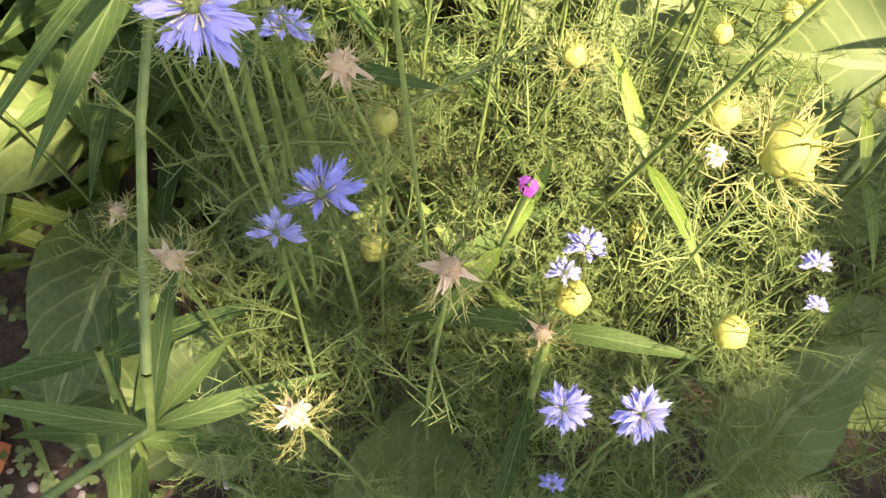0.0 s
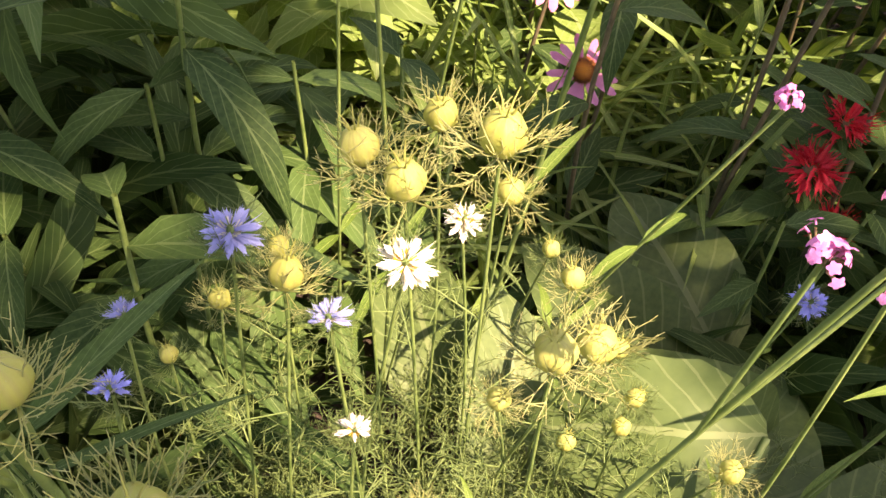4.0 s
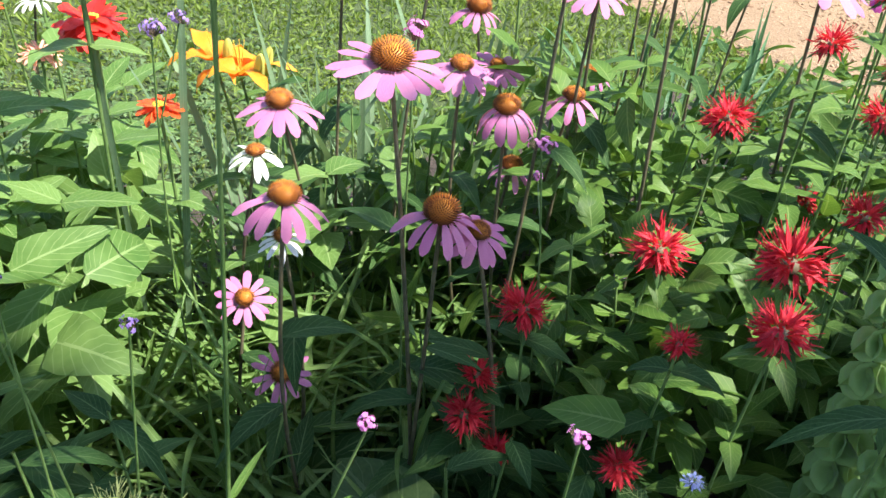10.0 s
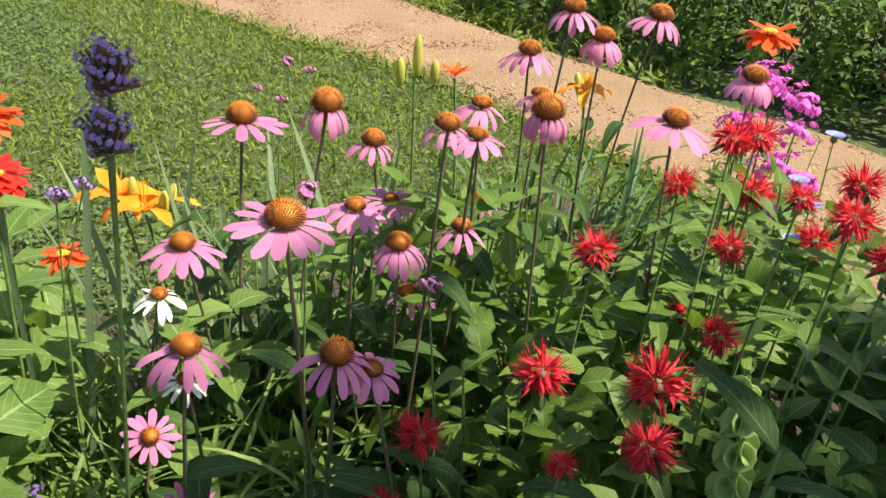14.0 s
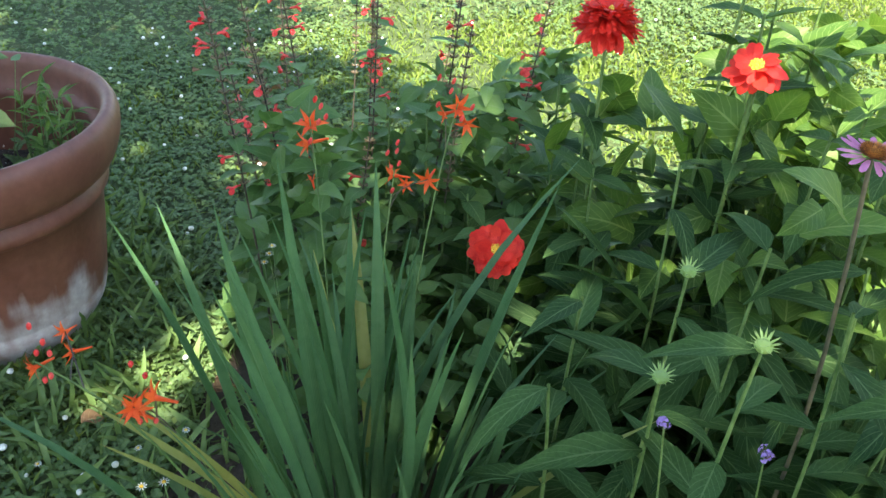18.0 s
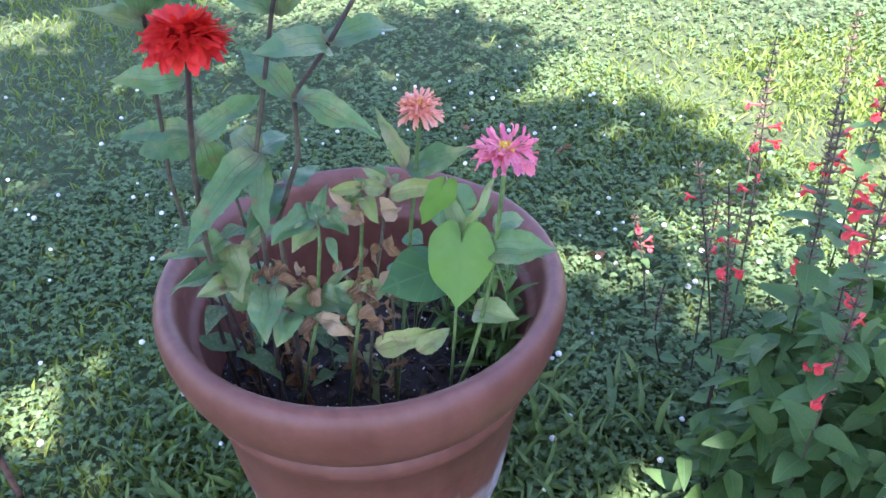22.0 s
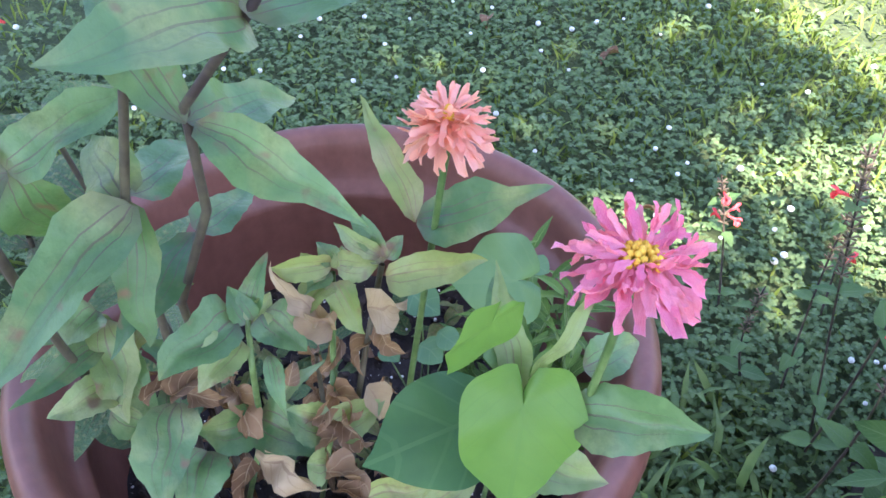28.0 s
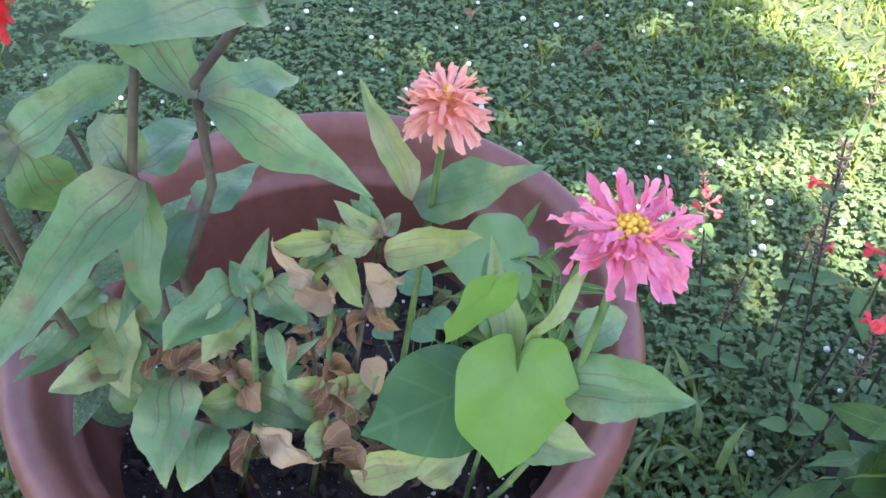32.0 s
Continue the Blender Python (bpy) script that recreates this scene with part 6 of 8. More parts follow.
# ---- coneflowers ----
for p, s, dr, n, c, fl, ln in (
        ((0.019, 0.765, 0.330), 0.082, 0, 13, 0.0145, 0.6, (0, -0.75)), ((-0.033, 0.887, 0.372), 0.082, 1, 13, 0.0135, 0.7, (0.05, -0.6)), ((0.038, 0.669, 0.682), 0.100, 3, 12, 0.0165, 0.75, (0.12, -0.05)),
        ((0.212, 0.656, 0.662), 0.100, 3, 12, 0.0195, 0.9, (0.05, -0.05)), ((0.258, 0.66, 0.632), 0.082, 2, 13, 0.013, 0.6, (0.1, -0.35)), ((0.352, 0.941, 0.655), 0.105, 4, 12, 0.0185, 0.8, (0, -0.05)),
        ((0.029, 1.058, 0.612), 0.120, 2, 12, 0.019, 0.8, (0, -0.05)), ((0.156, 0.702, 0.828), 0.118, 1, 14, 0.0215, 0.85, (0.05, -0.15)), ((0.554, 0.906, 0.880), 0.095, 6, 12, 0.0225, 1.0, (0, -0.05)),
        ((0.811, 0.974, 0.838), 0.128, 2, 13, 0.021, 0.8, (0.1, -0.1)), ((0.133, 1.194, 0.774), 0.130, 1, 11, 0.023, 0.95, (0.02, 0)), ((0.833, 1.475, 0.903), 0.120, 3, 12, 0.022, 0.8, (-0.05, 0)),
        ((1.085, 1.556, 0.874), 0.130, 3, 13, 0.025, 0.8, (0.12, -0.05)), ((0.269, 1.154, 0.808), 0.105, 5, 12, 0.024, 1.0, (0.02, 0)), ((0.416, 1.472, 0.618), 0.105, 3, 11, 0.023, 0.95, (0.1, 0)),
        ((0.409, 0.920, 0.857), 0.080, 3, 9, 0.0175, 0.65, (0.05, -0.05)), ((0.50, 1.05, 0.79), 0.095, 2, 12, 0.0165, 0.5, (0.05, -0.1)), ((0.52, 1.10, 0.825), 0.095, 3, 12, 0.0165, 0.5, (0.05, -0.1)), ((0.916, 1.487, 0.840), 0.118, 4, 12, 0.0235, 0.7, (0, 0)),
        ((1.054, 1.129, 0.862), 0.110, 4, 14, 0.022, 0.8, (0.05, -0.05)), ((0.735, 1.45, 0.82), 0.125, 3, 12, 0.022, 0.75, (0.02, 0)), ((0.735, 1.36, 0.755), 0.100, 3, 12, 0.018, 0.6, (0, 0)),
        ((0.294, 1.004, 0.693), 0.095, 2, 14, 0.0155, 0.6, (0, -0.15)), ((0.388, 1.159, 0.627), 0.088, 1, 14, 0.0125, 0.6, (0, -0.3)), ((0.494, 1.064, 0.614), 0.100, 3, 9, 0.0165, 0.7, (0.05, 0)), ((0.40, 1.045, 0.50), 0.085, 3, 8, 0.0165, 0.8, (0.05, 0)), ((0.62, 1.33, 0.54), 0.075, 3, 10, 0.0165, 0.6, (0, 0)),
        ((-0.573, 0.29, 0.901), 0.062, 0, 15, 0.0135, 0.4, (0.1, -0.05))):
    coneflower(p, s, dr, n, c, fl, ln)
coneflower((-0.006, 0.948, 0.587), 0.080, 2, 12, 0.0125, 0.5, (0, -0.1), white=True, label="white coneflower with a greenish yellow cone")
coneflower((0.030, 0.778, 0.555), 0.065, 2, 12, 0.0115, 0.5, (0, -0.2), white=True, label="white coneflower with a greenish yellow cone")

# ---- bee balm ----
# last value 1: stands in shade, so its leaves take the darker copy
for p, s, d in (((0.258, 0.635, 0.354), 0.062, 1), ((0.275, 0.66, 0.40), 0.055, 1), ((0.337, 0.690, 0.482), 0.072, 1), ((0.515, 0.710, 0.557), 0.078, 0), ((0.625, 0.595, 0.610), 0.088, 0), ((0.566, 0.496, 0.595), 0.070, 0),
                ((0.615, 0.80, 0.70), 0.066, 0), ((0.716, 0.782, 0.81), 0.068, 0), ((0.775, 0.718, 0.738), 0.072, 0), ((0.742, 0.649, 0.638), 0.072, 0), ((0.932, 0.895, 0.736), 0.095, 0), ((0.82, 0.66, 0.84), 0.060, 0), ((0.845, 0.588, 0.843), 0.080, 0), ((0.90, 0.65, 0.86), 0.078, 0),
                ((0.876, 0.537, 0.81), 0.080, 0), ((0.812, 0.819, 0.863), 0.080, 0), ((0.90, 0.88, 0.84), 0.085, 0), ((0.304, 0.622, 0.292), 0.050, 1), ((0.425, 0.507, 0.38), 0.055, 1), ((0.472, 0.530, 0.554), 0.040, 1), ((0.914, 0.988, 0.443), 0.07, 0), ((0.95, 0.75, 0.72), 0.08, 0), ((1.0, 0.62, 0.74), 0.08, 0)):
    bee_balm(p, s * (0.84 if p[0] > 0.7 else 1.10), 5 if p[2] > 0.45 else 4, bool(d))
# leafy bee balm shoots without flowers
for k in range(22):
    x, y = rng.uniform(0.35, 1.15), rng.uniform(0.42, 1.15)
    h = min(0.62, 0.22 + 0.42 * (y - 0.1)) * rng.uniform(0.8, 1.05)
    # front shoots get the darker leaf copy as painted shade
    leafy_plant((x, y, 0.03), h, "balm_shade" if y < 0.5 else "balm", 6, 0.085, "bee balm shoot with toothed green leaves, not in flower", group="bee balm shoots", name="bee_balm_shoot", rise=0.2)
for k in range(10):
    x, y = rng.uniform(0.1, 0.5), rng.uniform(0.5, 0.95)
    leafy_plant((x, y, 0.03), rng.uniform(0.2, 0.36), "cone", 5, 0.125, "coneflower foliage of dark rough leaves", group="coneflower foliage", name="coneflower_foliage", pair=False, rise=0.3)
for k in range(16):
    x, y = rng.uniform(-0.05, 0.75), rng.uniform(0.95, 1.6)
    leafy_plant((x, y, 0.03), rng.uniform(0.35, 0.58), "cone" if k % 2 else "long", 7, 0.14, "coneflower foliage of rough green leaves", group="coneflower foliage", name="coneflower_foliage", pair=False, rise=0.3)
# strappy and sword leaves behind
for x, y in ((-0.02, 0.98), (0.08, 1.05), (-0.10, 0.92), (0.18, 1.12), (-0.12, 1.08), (0.05, 0.88), (0.25, 1.25), (0.3, 0.98), (-0.2, 0.82), (0.14, 0.8), (0.0, 0.72)):
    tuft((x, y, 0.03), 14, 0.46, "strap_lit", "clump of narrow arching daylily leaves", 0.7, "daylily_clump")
for x, y in ((0.05, 1.25), (0.12, 1.32), (0.2, 1.38), (0.3, 1.42), (-0.05, 1.3), (0.42, 1.5), (0.34, 1.3), (0.1, 1.2), (0.16, 1.26), (0.0, 1.2), (0.26, 1.34)):
    tuft((x, y, 0.03), 7, 0.60, "sword", "upright grey-green iris sword leaves", 0.28, "iris_clump", 0.05)
e = thing("iris_clump", (-0.18, 1.02, 0.03), "two tall narrow iris sword leaves rising over the zinnias", "plant")
part("leaf", Geo().blade((0.02, 0.02, 0), (0.09, -0.06, 0.95), (0.2, -1, 0.1), 0.97, 0.011, "strap", 0.05, 0.15, 9, 3), "leaf_grey", e)
part("leaf", Geo().blade((-0.02, 0.0, 0), (-0.02, -0.06, 0.9), (-0.2, -1, 0.1), 0.92, 0.009, "strap", 0.08, 0.15, 9, 3), "leaf_grey", e)
# pale leaves with a greyish bloom among the coneflowers
for x, y in ((0.22, 1.15), (0.3, 1.25), (0.1, 1.12), (0.02, 1.02)):
    leafy_plant((x, y, 0.03), 0.42, "ovate", 4, 0.16, "broad light green leaves among the coneflowers", rise=0.4)

# ---- bells of Ireland ----


def bells(base, top, n):
    e = thing("bells_of_ireland", base, "spike of bells of Ireland stacked with pale green cup-shaped calyces", "flower", "bells of Ireland")
    b = Vector(base)
    pts = arc((0, 0, 0), Vector(top) - b, (0.01, 0, 0), 8)
    part("stem", Geo().tube(pts, 0.003, 0.002, 5), "stem", e)
    g = Geo()
    prof = [(0.12, 0), (0.3, 0.15), (0.62, 0.5), (0.9, 0.75), (1.0, 0.8), (0.97, 0.83), (0.6, 0.55), (0.1, 0.1)]
    g.grid([[(r * math.cos(6.2832 * k / 10), r * math.sin(6.2832 * k / 10), z) for k in range(10)] for r, z in prof], closed=True)
    me = g.mesh("bell", M["bell"])
    for k in range(n):
        p, _ = on_line(pts, 0.4 + 0.58 * k / n)
        a = 1.05 * k + rng.uniform(-0.2, 0.2)
        d = Vector((math.cos(a), math.sin(a), 0.35))
        piece("bell", me, e, frame_at(p, d.orthogonal(), d, 0.027 * (1.15 - 0.5 * k / n)))


bells((0.70, 0.46, 0.03), (0.672, 0.49, 0.70), 46)
bells((0.75, 0.36, 0.03), (0.73, 0.38, 0.62), 40)
bells((0.67, 0.37, 0.03), (0.665, 0.40, 0.57), 36)

# ---- zinnias and their leafy plants at the turn of the bed ----
zinnia((-0.21, 0.989, 0.852), "zin_vermilion", 0.109, 4, 3, label="vermilion single zinnia with a yellow eye")
zinnia((-0.223, 1.07, 0.726), "zin_red", 0.109, 3, 3, label="dark red zinnia with loose petals")
zinnia((-0.407, 1.492, 0.706), "zin_vermilion", 0.109, 4, 3, label="vermilion single zinnia with a yellow eye")
zinnia((-0.556, 1.742, 0.61), "zin_peach", 0.090, 3, 3, label="salmon orange zinnia in full flower", disc=0.08)
zinnia((-0.575, 1.672, 0.54), "zin_vermilion", 0.090, 3, 3, label="orange-red zinnia seen from the side", disc=0.08)
zinnia((-0.43, 1.509, 0.502), "zin_peach", 0.090, 3, 3, label="salmon orange zinnia in full flower", disc=0.08)
zinnia((-0.14, 1.02, 0.62), "zin_vermilion", 0.079, 2, 2, label="small vermilion zinnia with a yellow eye")
zinnia((-0.505, 0.73, 0.806), "zin_red", 0.109, 8, 3, label="full crimson zinnia with many petals", dome=0.5, disc=0.05)
zinnia((-0.523, 0.538, 0.791), "zin_orange", 0.098, 5, 3, label="orange zinnia with a yellow eye", axis=(0.1, -0.5, 1))
zinnia((-0.445, 0.569, 0.80), "zin_orange", 0.045, 3, 2, label="half-open orange zinnia bud", dome=0.6)
zinnia((-0.498, 0.897, 0.539), "zin_red", 0.058, 3, 2, label="half-open red zinnia bud", dome=0.6, axis=(0.2, -0.6, 1))
zinnia((-0.56, 1.05, 0.90), "zin_red", 0.102, 3, 3, label="red zinnia above its dark leaves")
zinnia((-0.238, 1.073, 0.344), "zin_orange", 0.070, 2, 2, label="small orange zinnia low in the bed")
zinnia((-0.839, 0.481, 0.856), "zin_red", 0.090, 2, 4, "balm_shade", label="red single zinnia with a yellow eye", axis=(0.1, -0.6, 1))
zinnia((-1.07, 0.432, 0.849), "zin_fine", 0.118, 9, 3, "balm_shade", label="full dark red zinnia seen from the side", dome=0.6, disc=0.04)
zinnia((-1.102, 0.28, 0.474), "zin_red", 0.102, 8, 3, "balm_shade", label="full scarlet zinnia with a yellow eye", axis=(0.6, -0.6, 0.8), dome=0.3)
zinnia((1.402, 1.578, 0.823), "zin_vermilion", 0.154, 2, 4, label="vermilion zinnia with a yellow eye beside the path")
coneflower((-0.467, 1.674, 0.557), 0.09, 1, 12, 0.01, 0.4, white=True, label="white daisy-like flower among the zinnias")
for k in range(20):
    x, y = rng.uniform(-0.66, -0.22), rng.uniform(0.70, 1.45)
    leafy_plant((x, y, 0.03), rng.uniform(0.34, 0.60), "ovate", 5, 0.145, "zinnia plant with clasping light green leaves, not in flower", group="zinnia plants", name="zinnia_plant", rise=0.35)
for k in range(20):
    x, y = rng.uniform(-1.1, -0.62), rng.uniform(0.45, 1.15)
    # nearer plants get the leaf copy darkened for shade
    leafy_plant((x, y, 0.03), rng.uniform(0.5, 0.95), "balm_shade" if y < 0.6 else "balm", 7, 0.12, "tall leafy plant with dark green leaves", group="tall leafy plants", name="tall_leafy_plant", rise=0.3, r=0.004)
# lance-leaved plants with green buds
_bud = Geo()
_bud.ball((0, 0, 0), 0.5, 8, 6, (1, 1, 0.7))
for k in range(22):
    a, up = 2.4 * k, 0.1 + 0.9 * (k % 5) / 5
    _bud.blade((0, 0, 0), (math.cos(a), math.sin(a), up), UP, 1.0, 0.16, "lance", -0.2, 0.2, 3, 3)
_bud = _bud.mesh("bud", M["bell"])
for x, y, h, b in ((-0.543, 0.133, 0.738, 1), (-0.636, 0.116, 0.632, 1), (-0.40, 0.26, 0.70, 1), (-0.70, 0.22, 0.70, 1), (-0.52, 0.26, 0.74, 0), (-0.75, 0.06, 0.56, 0), (-0.82, 0.18, 0.60, 0), (-0.66, 0.32, 0.72, 0), (-0.45, 0.36, 0.62, 0), (-0.30, 0.30, 0.52, 0), (-0.74, -0.1, 0.42, 0), (-0.84, 0.36, 0.74, 0), (-0.58, 0.42, 0.70, 0), (-0.3, 0.44, 0.60, 0)):
    e = leafy_plant((x, y, 0.03), h - 0.03, "lance", 7, 0.19, "lance-leaved coneflower plant topped by a spiky green bud" if b else "lance-leaved coneflower plant with long dark green leaves", pair=False, rise=0.2, lo=0.3, group="lance-leaved plants", name="budding_plant" if b else "lance_leaf_plant", r=0.0036)
    if b:
        piece("bud", _bud, e, Matrix.Translation((0, 0, h - 0.03)) @ Matrix.Scale(0.020, 4))

leafy_plant((0.60, 0.34, 0.03), 0.70, "lance", 4, 0.17, "tall dark plant with long hanging lance leaves", pair=False, rise=0.5, lo=0.75, group="lance-leaved plants", name="lance_leaf_plant", r=0.0036)

# ---- daylilies, phlox and cornflowers at the back ----


def daylily(head, base, size=0.11, label="orange daylily with curled-back petals", kind="lily", buds=2):
    b = Vector(base)
    e = thing("daylily", base, label, "flower", "daylilies")
    loc = Vector(head) - b
    pts = arc((0, 0, 0), loc - UP * size * 0.3, (0.02, 0, 0), 7)
    part("stem", Geo().tube(pts, 0.004, 0.003, 6), "stem", e)
    for k in range(6):
        a = 1.047 * k
        piece("petal", rng.choice(PETAL[kind]), e, frame_at(loc - UP * size * 0.25, (math.cos(a), math.sin(a), 1.1), Vector((-math.cos(a), -math.sin(a), 0.6)), size * 0.75))
    for k in range(buds):
        d = Vector((rng.uniform(-0.03, 0.03), rng.uniform(-0.02, 0.02), 0))
        part("bud", Geo().ball(loc + d + Vector((0.02, 0, -0.02)), 0.011, 8, 7, (1, 1, 3.2), (d.x * 8, d.y * 8, 1)), "yellow_green", e, "closed yellow-green bud")
    g = Geo()
    for k in range(6):
        a = 1.047 * k + 0.5
        g.tube([loc - UP * size * 0.2, loc + Vector((math.cos(a) * 0.012, math.sin(a) * 0.012, size * 0.2))], 0.0009, 0.0007, 3)
    part("stamens", g, "yellow", e)
    return e


daylily((-0.05, 1.43, 0.53), (-0.03, 1.46, 0.03), 0.155)
daylily((-0.10, 1.46, 0.545), (-0.06, 1.48, 0.03), 0.14, buds=1)
daylily((0.66, 1.72, 0.70), (0.68, 1.75, 0.03), 0.085, "withered orange daylily flower", "croc", 0)
daylily((0.96, 1.62, 0.70), (0.98, 1.66, 0.03), 0.11, "withering orange daylily flower", "lily", 1)
e = thing("daylily", (0.56, 1.72, 0.03), "daylily stalk with tall closed yellow buds", "flower", "daylilies")
part("stem", Geo().tube(arc((0, 0, 0), (0.0, 0, 0.64), (0.01, 0, 0), 6), 0.004, 0.003, 6), "stem", e)
for dx, z, k in ((0.005, 0.70, 4.2), (-0.035, 0.66, 3.0), (0.05, 0.66, 2.4)):
    part("stem", Geo().tube(arc((0, 0, 0.58), (dx, 0, z - 0.03), (0, 0, 0), 3), 0.0025, 0.002, 5), "stem", e)
    part("bud", Geo().ball((dx, 0, z), 0.012, 9, 8, (1, 1, k), (dx, 0, 1)), "yellow_green", e, "closed pale yellow bud")

e = thing("phlox", (1.32, 1.40, 0.03), "magenta phlox with rounded heads of many small flowers", "flower")
for x, y, z, r in ((0, 0, 0.70, 0.062), (-0.07, -0.03, 0.75, 0.056), (0.05, -0.05, 0.62, 0.06), (-0.02, -0.08, 0.56, 0.06), (0.09, 0.0, 0.67, 0.05), (-0.11, -0.05, 0.65, 0.05), (0.03, -0.1, 0.45, 0.04), (0.06, -0.1, 0.52, 0.04)):
    part("stem", Geo().tube(arc((x * 0.4, y * 0.4, 0), (x, y, z - r * 0.5), (0, 0, 0), 5), 0.003, 0.0025, 5), "stem", e)
    part("flower_head", cluster((x, y, z), r, 60, "magenta", 0.011, 0.2, int(r * 900 + z * 100))[0], "magenta", e)
for k in range(10):
    piece("leaf", rng.choice(LEAF["long"]), e, frame_at((0, -0.02, 0.12 + 0.04 * k), (math.cos(2.4 * k), math.sin(2.4 * k), 0.4), UP, 0.11))
for p in ((1.44, 1.31, 0.665), (1.30, 1.22, 0.60), (1.24, 1.10, 0.60), (1.18, 1.05, 0.55), (1.34, 1.15, 0.50), (1.26, 1.02, 0.48)):
    b = (p[0], p[1] + 0.02, 0.03)
    e = thing("cornflower", b, "blue cornflower on a thin grey-green stem", "flower", "cornflowers")
    part("stem", Geo().tube(arc((0, 0, 0), (0, -0.02, p[2] - 0.04), (0.02, 0, 0), 6), 0.002, 0.0016, 5), "stem", e)
    part("calyx", Geo().ball((0, -0.02, p[2] - 0.035), 0.008, 8, 6, (1, 1, 1.3)), "stem", e)
    g = Geo()
    for k in range(14):
        a = 0.449 * k
        g.blade((0, -0.02, p[2] - 0.03), (math.cos(a), math.sin(a), 0.6), UP, 0.024, 0.011, "ray", 0.3, 0.3, 3, 3)
    part("flower_head", g, "blue", e)
    leaves_along(e, arc((0, 0, 0), (0, -0.02, p[2] - 0.04)), "narrow", 6, 0.09, 0.1, 0.85, False, 0.8)
for k in range(14):
    x, y = rng.uniform(0.8, 1.75), rng.uniform(1.05, 2.1)
    leafy_plant((x, y, 0.03), rng.uniform(0.25, 0.5), "long" if k % 3 else "narrow", 8, 0.10, "slender leafy plant with narrow green leaves", pair=False, rise=0.6, group="slender plants", name="slender_plant", r=0.002)
for x, y in ((1.0, 1.72), (1.15, 1.68), (0.9, 1.8)):
    tuft((x, y, 0.03), 22, 0.5, "strap", "clump of upright grass-like leaves", 0.25, "grassy_clump", 0.05)


# ---- undergrowth that fills the bed ----


def undergrowth(name, n, box, top, kinds, size, material, label, lean=0.55, low=0.08):
    """Many leaves between the plants, up to a height that varies over the plan."""
    x, y = nrng.uniform(box[0], box[1], n), nrng.uniform(box[2], box[3], n)
    h = top(x, y) * (0.85 + 0.25 * np.sin(9 * x + 4 * np.sin(7 * y)))
    z = np.maximum(low, h * (1 - 0.75 * nrng.uniform(0, 1, n) ** 1.6))
    shapes = [Geo().blade((0, 0, 0), (0, 1, r), UP, 1, w, sh, d, 0.25, 6, 3, 0.12) for w, sh, d, r in kinds]
    ob = scatter(name, shapes, np.c_[x, y, z], turns(n, lean), nrng.uniform(0.7, 1.25, n) * size, material)
    return tagged(ob, label, "foliage", kind="stuff")


OVAL = ((0.5, "ovate", 0.7, 0.3), (0.42, "ovate", 0.3, 0.1), (0.55, "ovate", 1.0, 0.5))
LONG = ((0.2, "lance", 0.9, 0.5), (0.15, "lance", 0.5, 0.9), (0.25, "lance", 1.2, 0.3))
STRAP = ((0.027, "strap", 1.5, 1.3), (0.024, "strap", 2.0, 1.0), (0.03, "strap", 1.0, 1.8))
undergrowth("bee_balm_foliage", 1050, (0.42, 1.35, 0.42, 1.25), lambda x, y: np.clip(0.26 + 0.42 * (y - 0.2), 0.2, 0.58), OVAL, 0.085, "leaf", "toothed green leaves filling the bed under the bee balm")
# shade under the bee balm is put into the leaf colour
undergrowth("shaded_foliage", 1050, (0.82, 1.6, -0.1, 0.95), lambda x, y: 0.26 + 0.3 * np.minimum(y, 0.6) + 0.12 * x, OVAL, 0.09, "leaf_dark", "green leaves low in the bed, darkened for shade")
undergrowth("coneflower_undergrowth", 500, (0.2, 0.85, 0.85, 1.6), lambda x, y: 0.22 + 0.14 * y, LONG + OVAL[:1], 0.13, "leaf", "rough green leaves filling the bed under the coneflowers")
undergrowth("strap_undergrowth", 900, (-0.28, 0.28, 0.58, 1.35), lambda x, y: 0.06 + 0.08 * y, STRAP, 0.30, "leaf_bright", "narrow arching leaves under the coneflowers, in a sunlit light green", 0.4, 0.03)
undergrowth("zinnia_undergrowth", 260, (-0.68, -0.20, 0.72, 1.4), lambda x, y: 0.46 - 0.10 * np.clip(y - 0.8, 0, 1), OVAL, 0.14, "leaf_bright", "light green ovate leaves filling the bed under the zinnias")
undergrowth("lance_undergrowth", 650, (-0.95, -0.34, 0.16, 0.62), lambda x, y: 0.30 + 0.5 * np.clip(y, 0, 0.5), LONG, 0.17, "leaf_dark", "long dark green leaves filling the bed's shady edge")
undergrowth("tall_undergrowth", 700, (-1.15, -0.62, 0.4, 1.2), lambda x, y: np.full(len(x), 0.70), OVAL, 0.11, "leaf", "green leaves between the tall plants")
# the hollow's shade is put into the leaf colour
undergrowth("dark_undergrowth", 260, (0.0, 0.5, 0.42, 0.85), lambda x, y: 0.08 + 0.14 * y, LONG + OVAL[:1], 0.15, "leaf_dark", "leaves low under the coneflowers, darkened for the shade there")
undergrowth("left_undergrowth", 230, (-0.62, -0.2, 0.2, 0.62), lambda x, y: 0.16 + 0.4 * np.clip(y, 0, 0.6), LONG, 0.15, "leaf_dark", "green leaves behind the love-in-a-mist")
undergrowth("back_undergrowth", 900, (0.75, 1.8, 1.1, 2.2), lambda x, y: np.full(len(x), 0.30), LONG, 0.10, "leaf", "slender green leaves at the back of the bed")
undergrowth("salvia_undergrowth", 2000, (-1.66, -1.02, 0.02, 0.80), lambda x, y: np.clip(0.68 - 1.1 * np.abs(x + 1.36), 0.15, 0.62), OVAL, 0.068, "leaf_salvia", "heart-shaped green leaves filling the salvia bush")

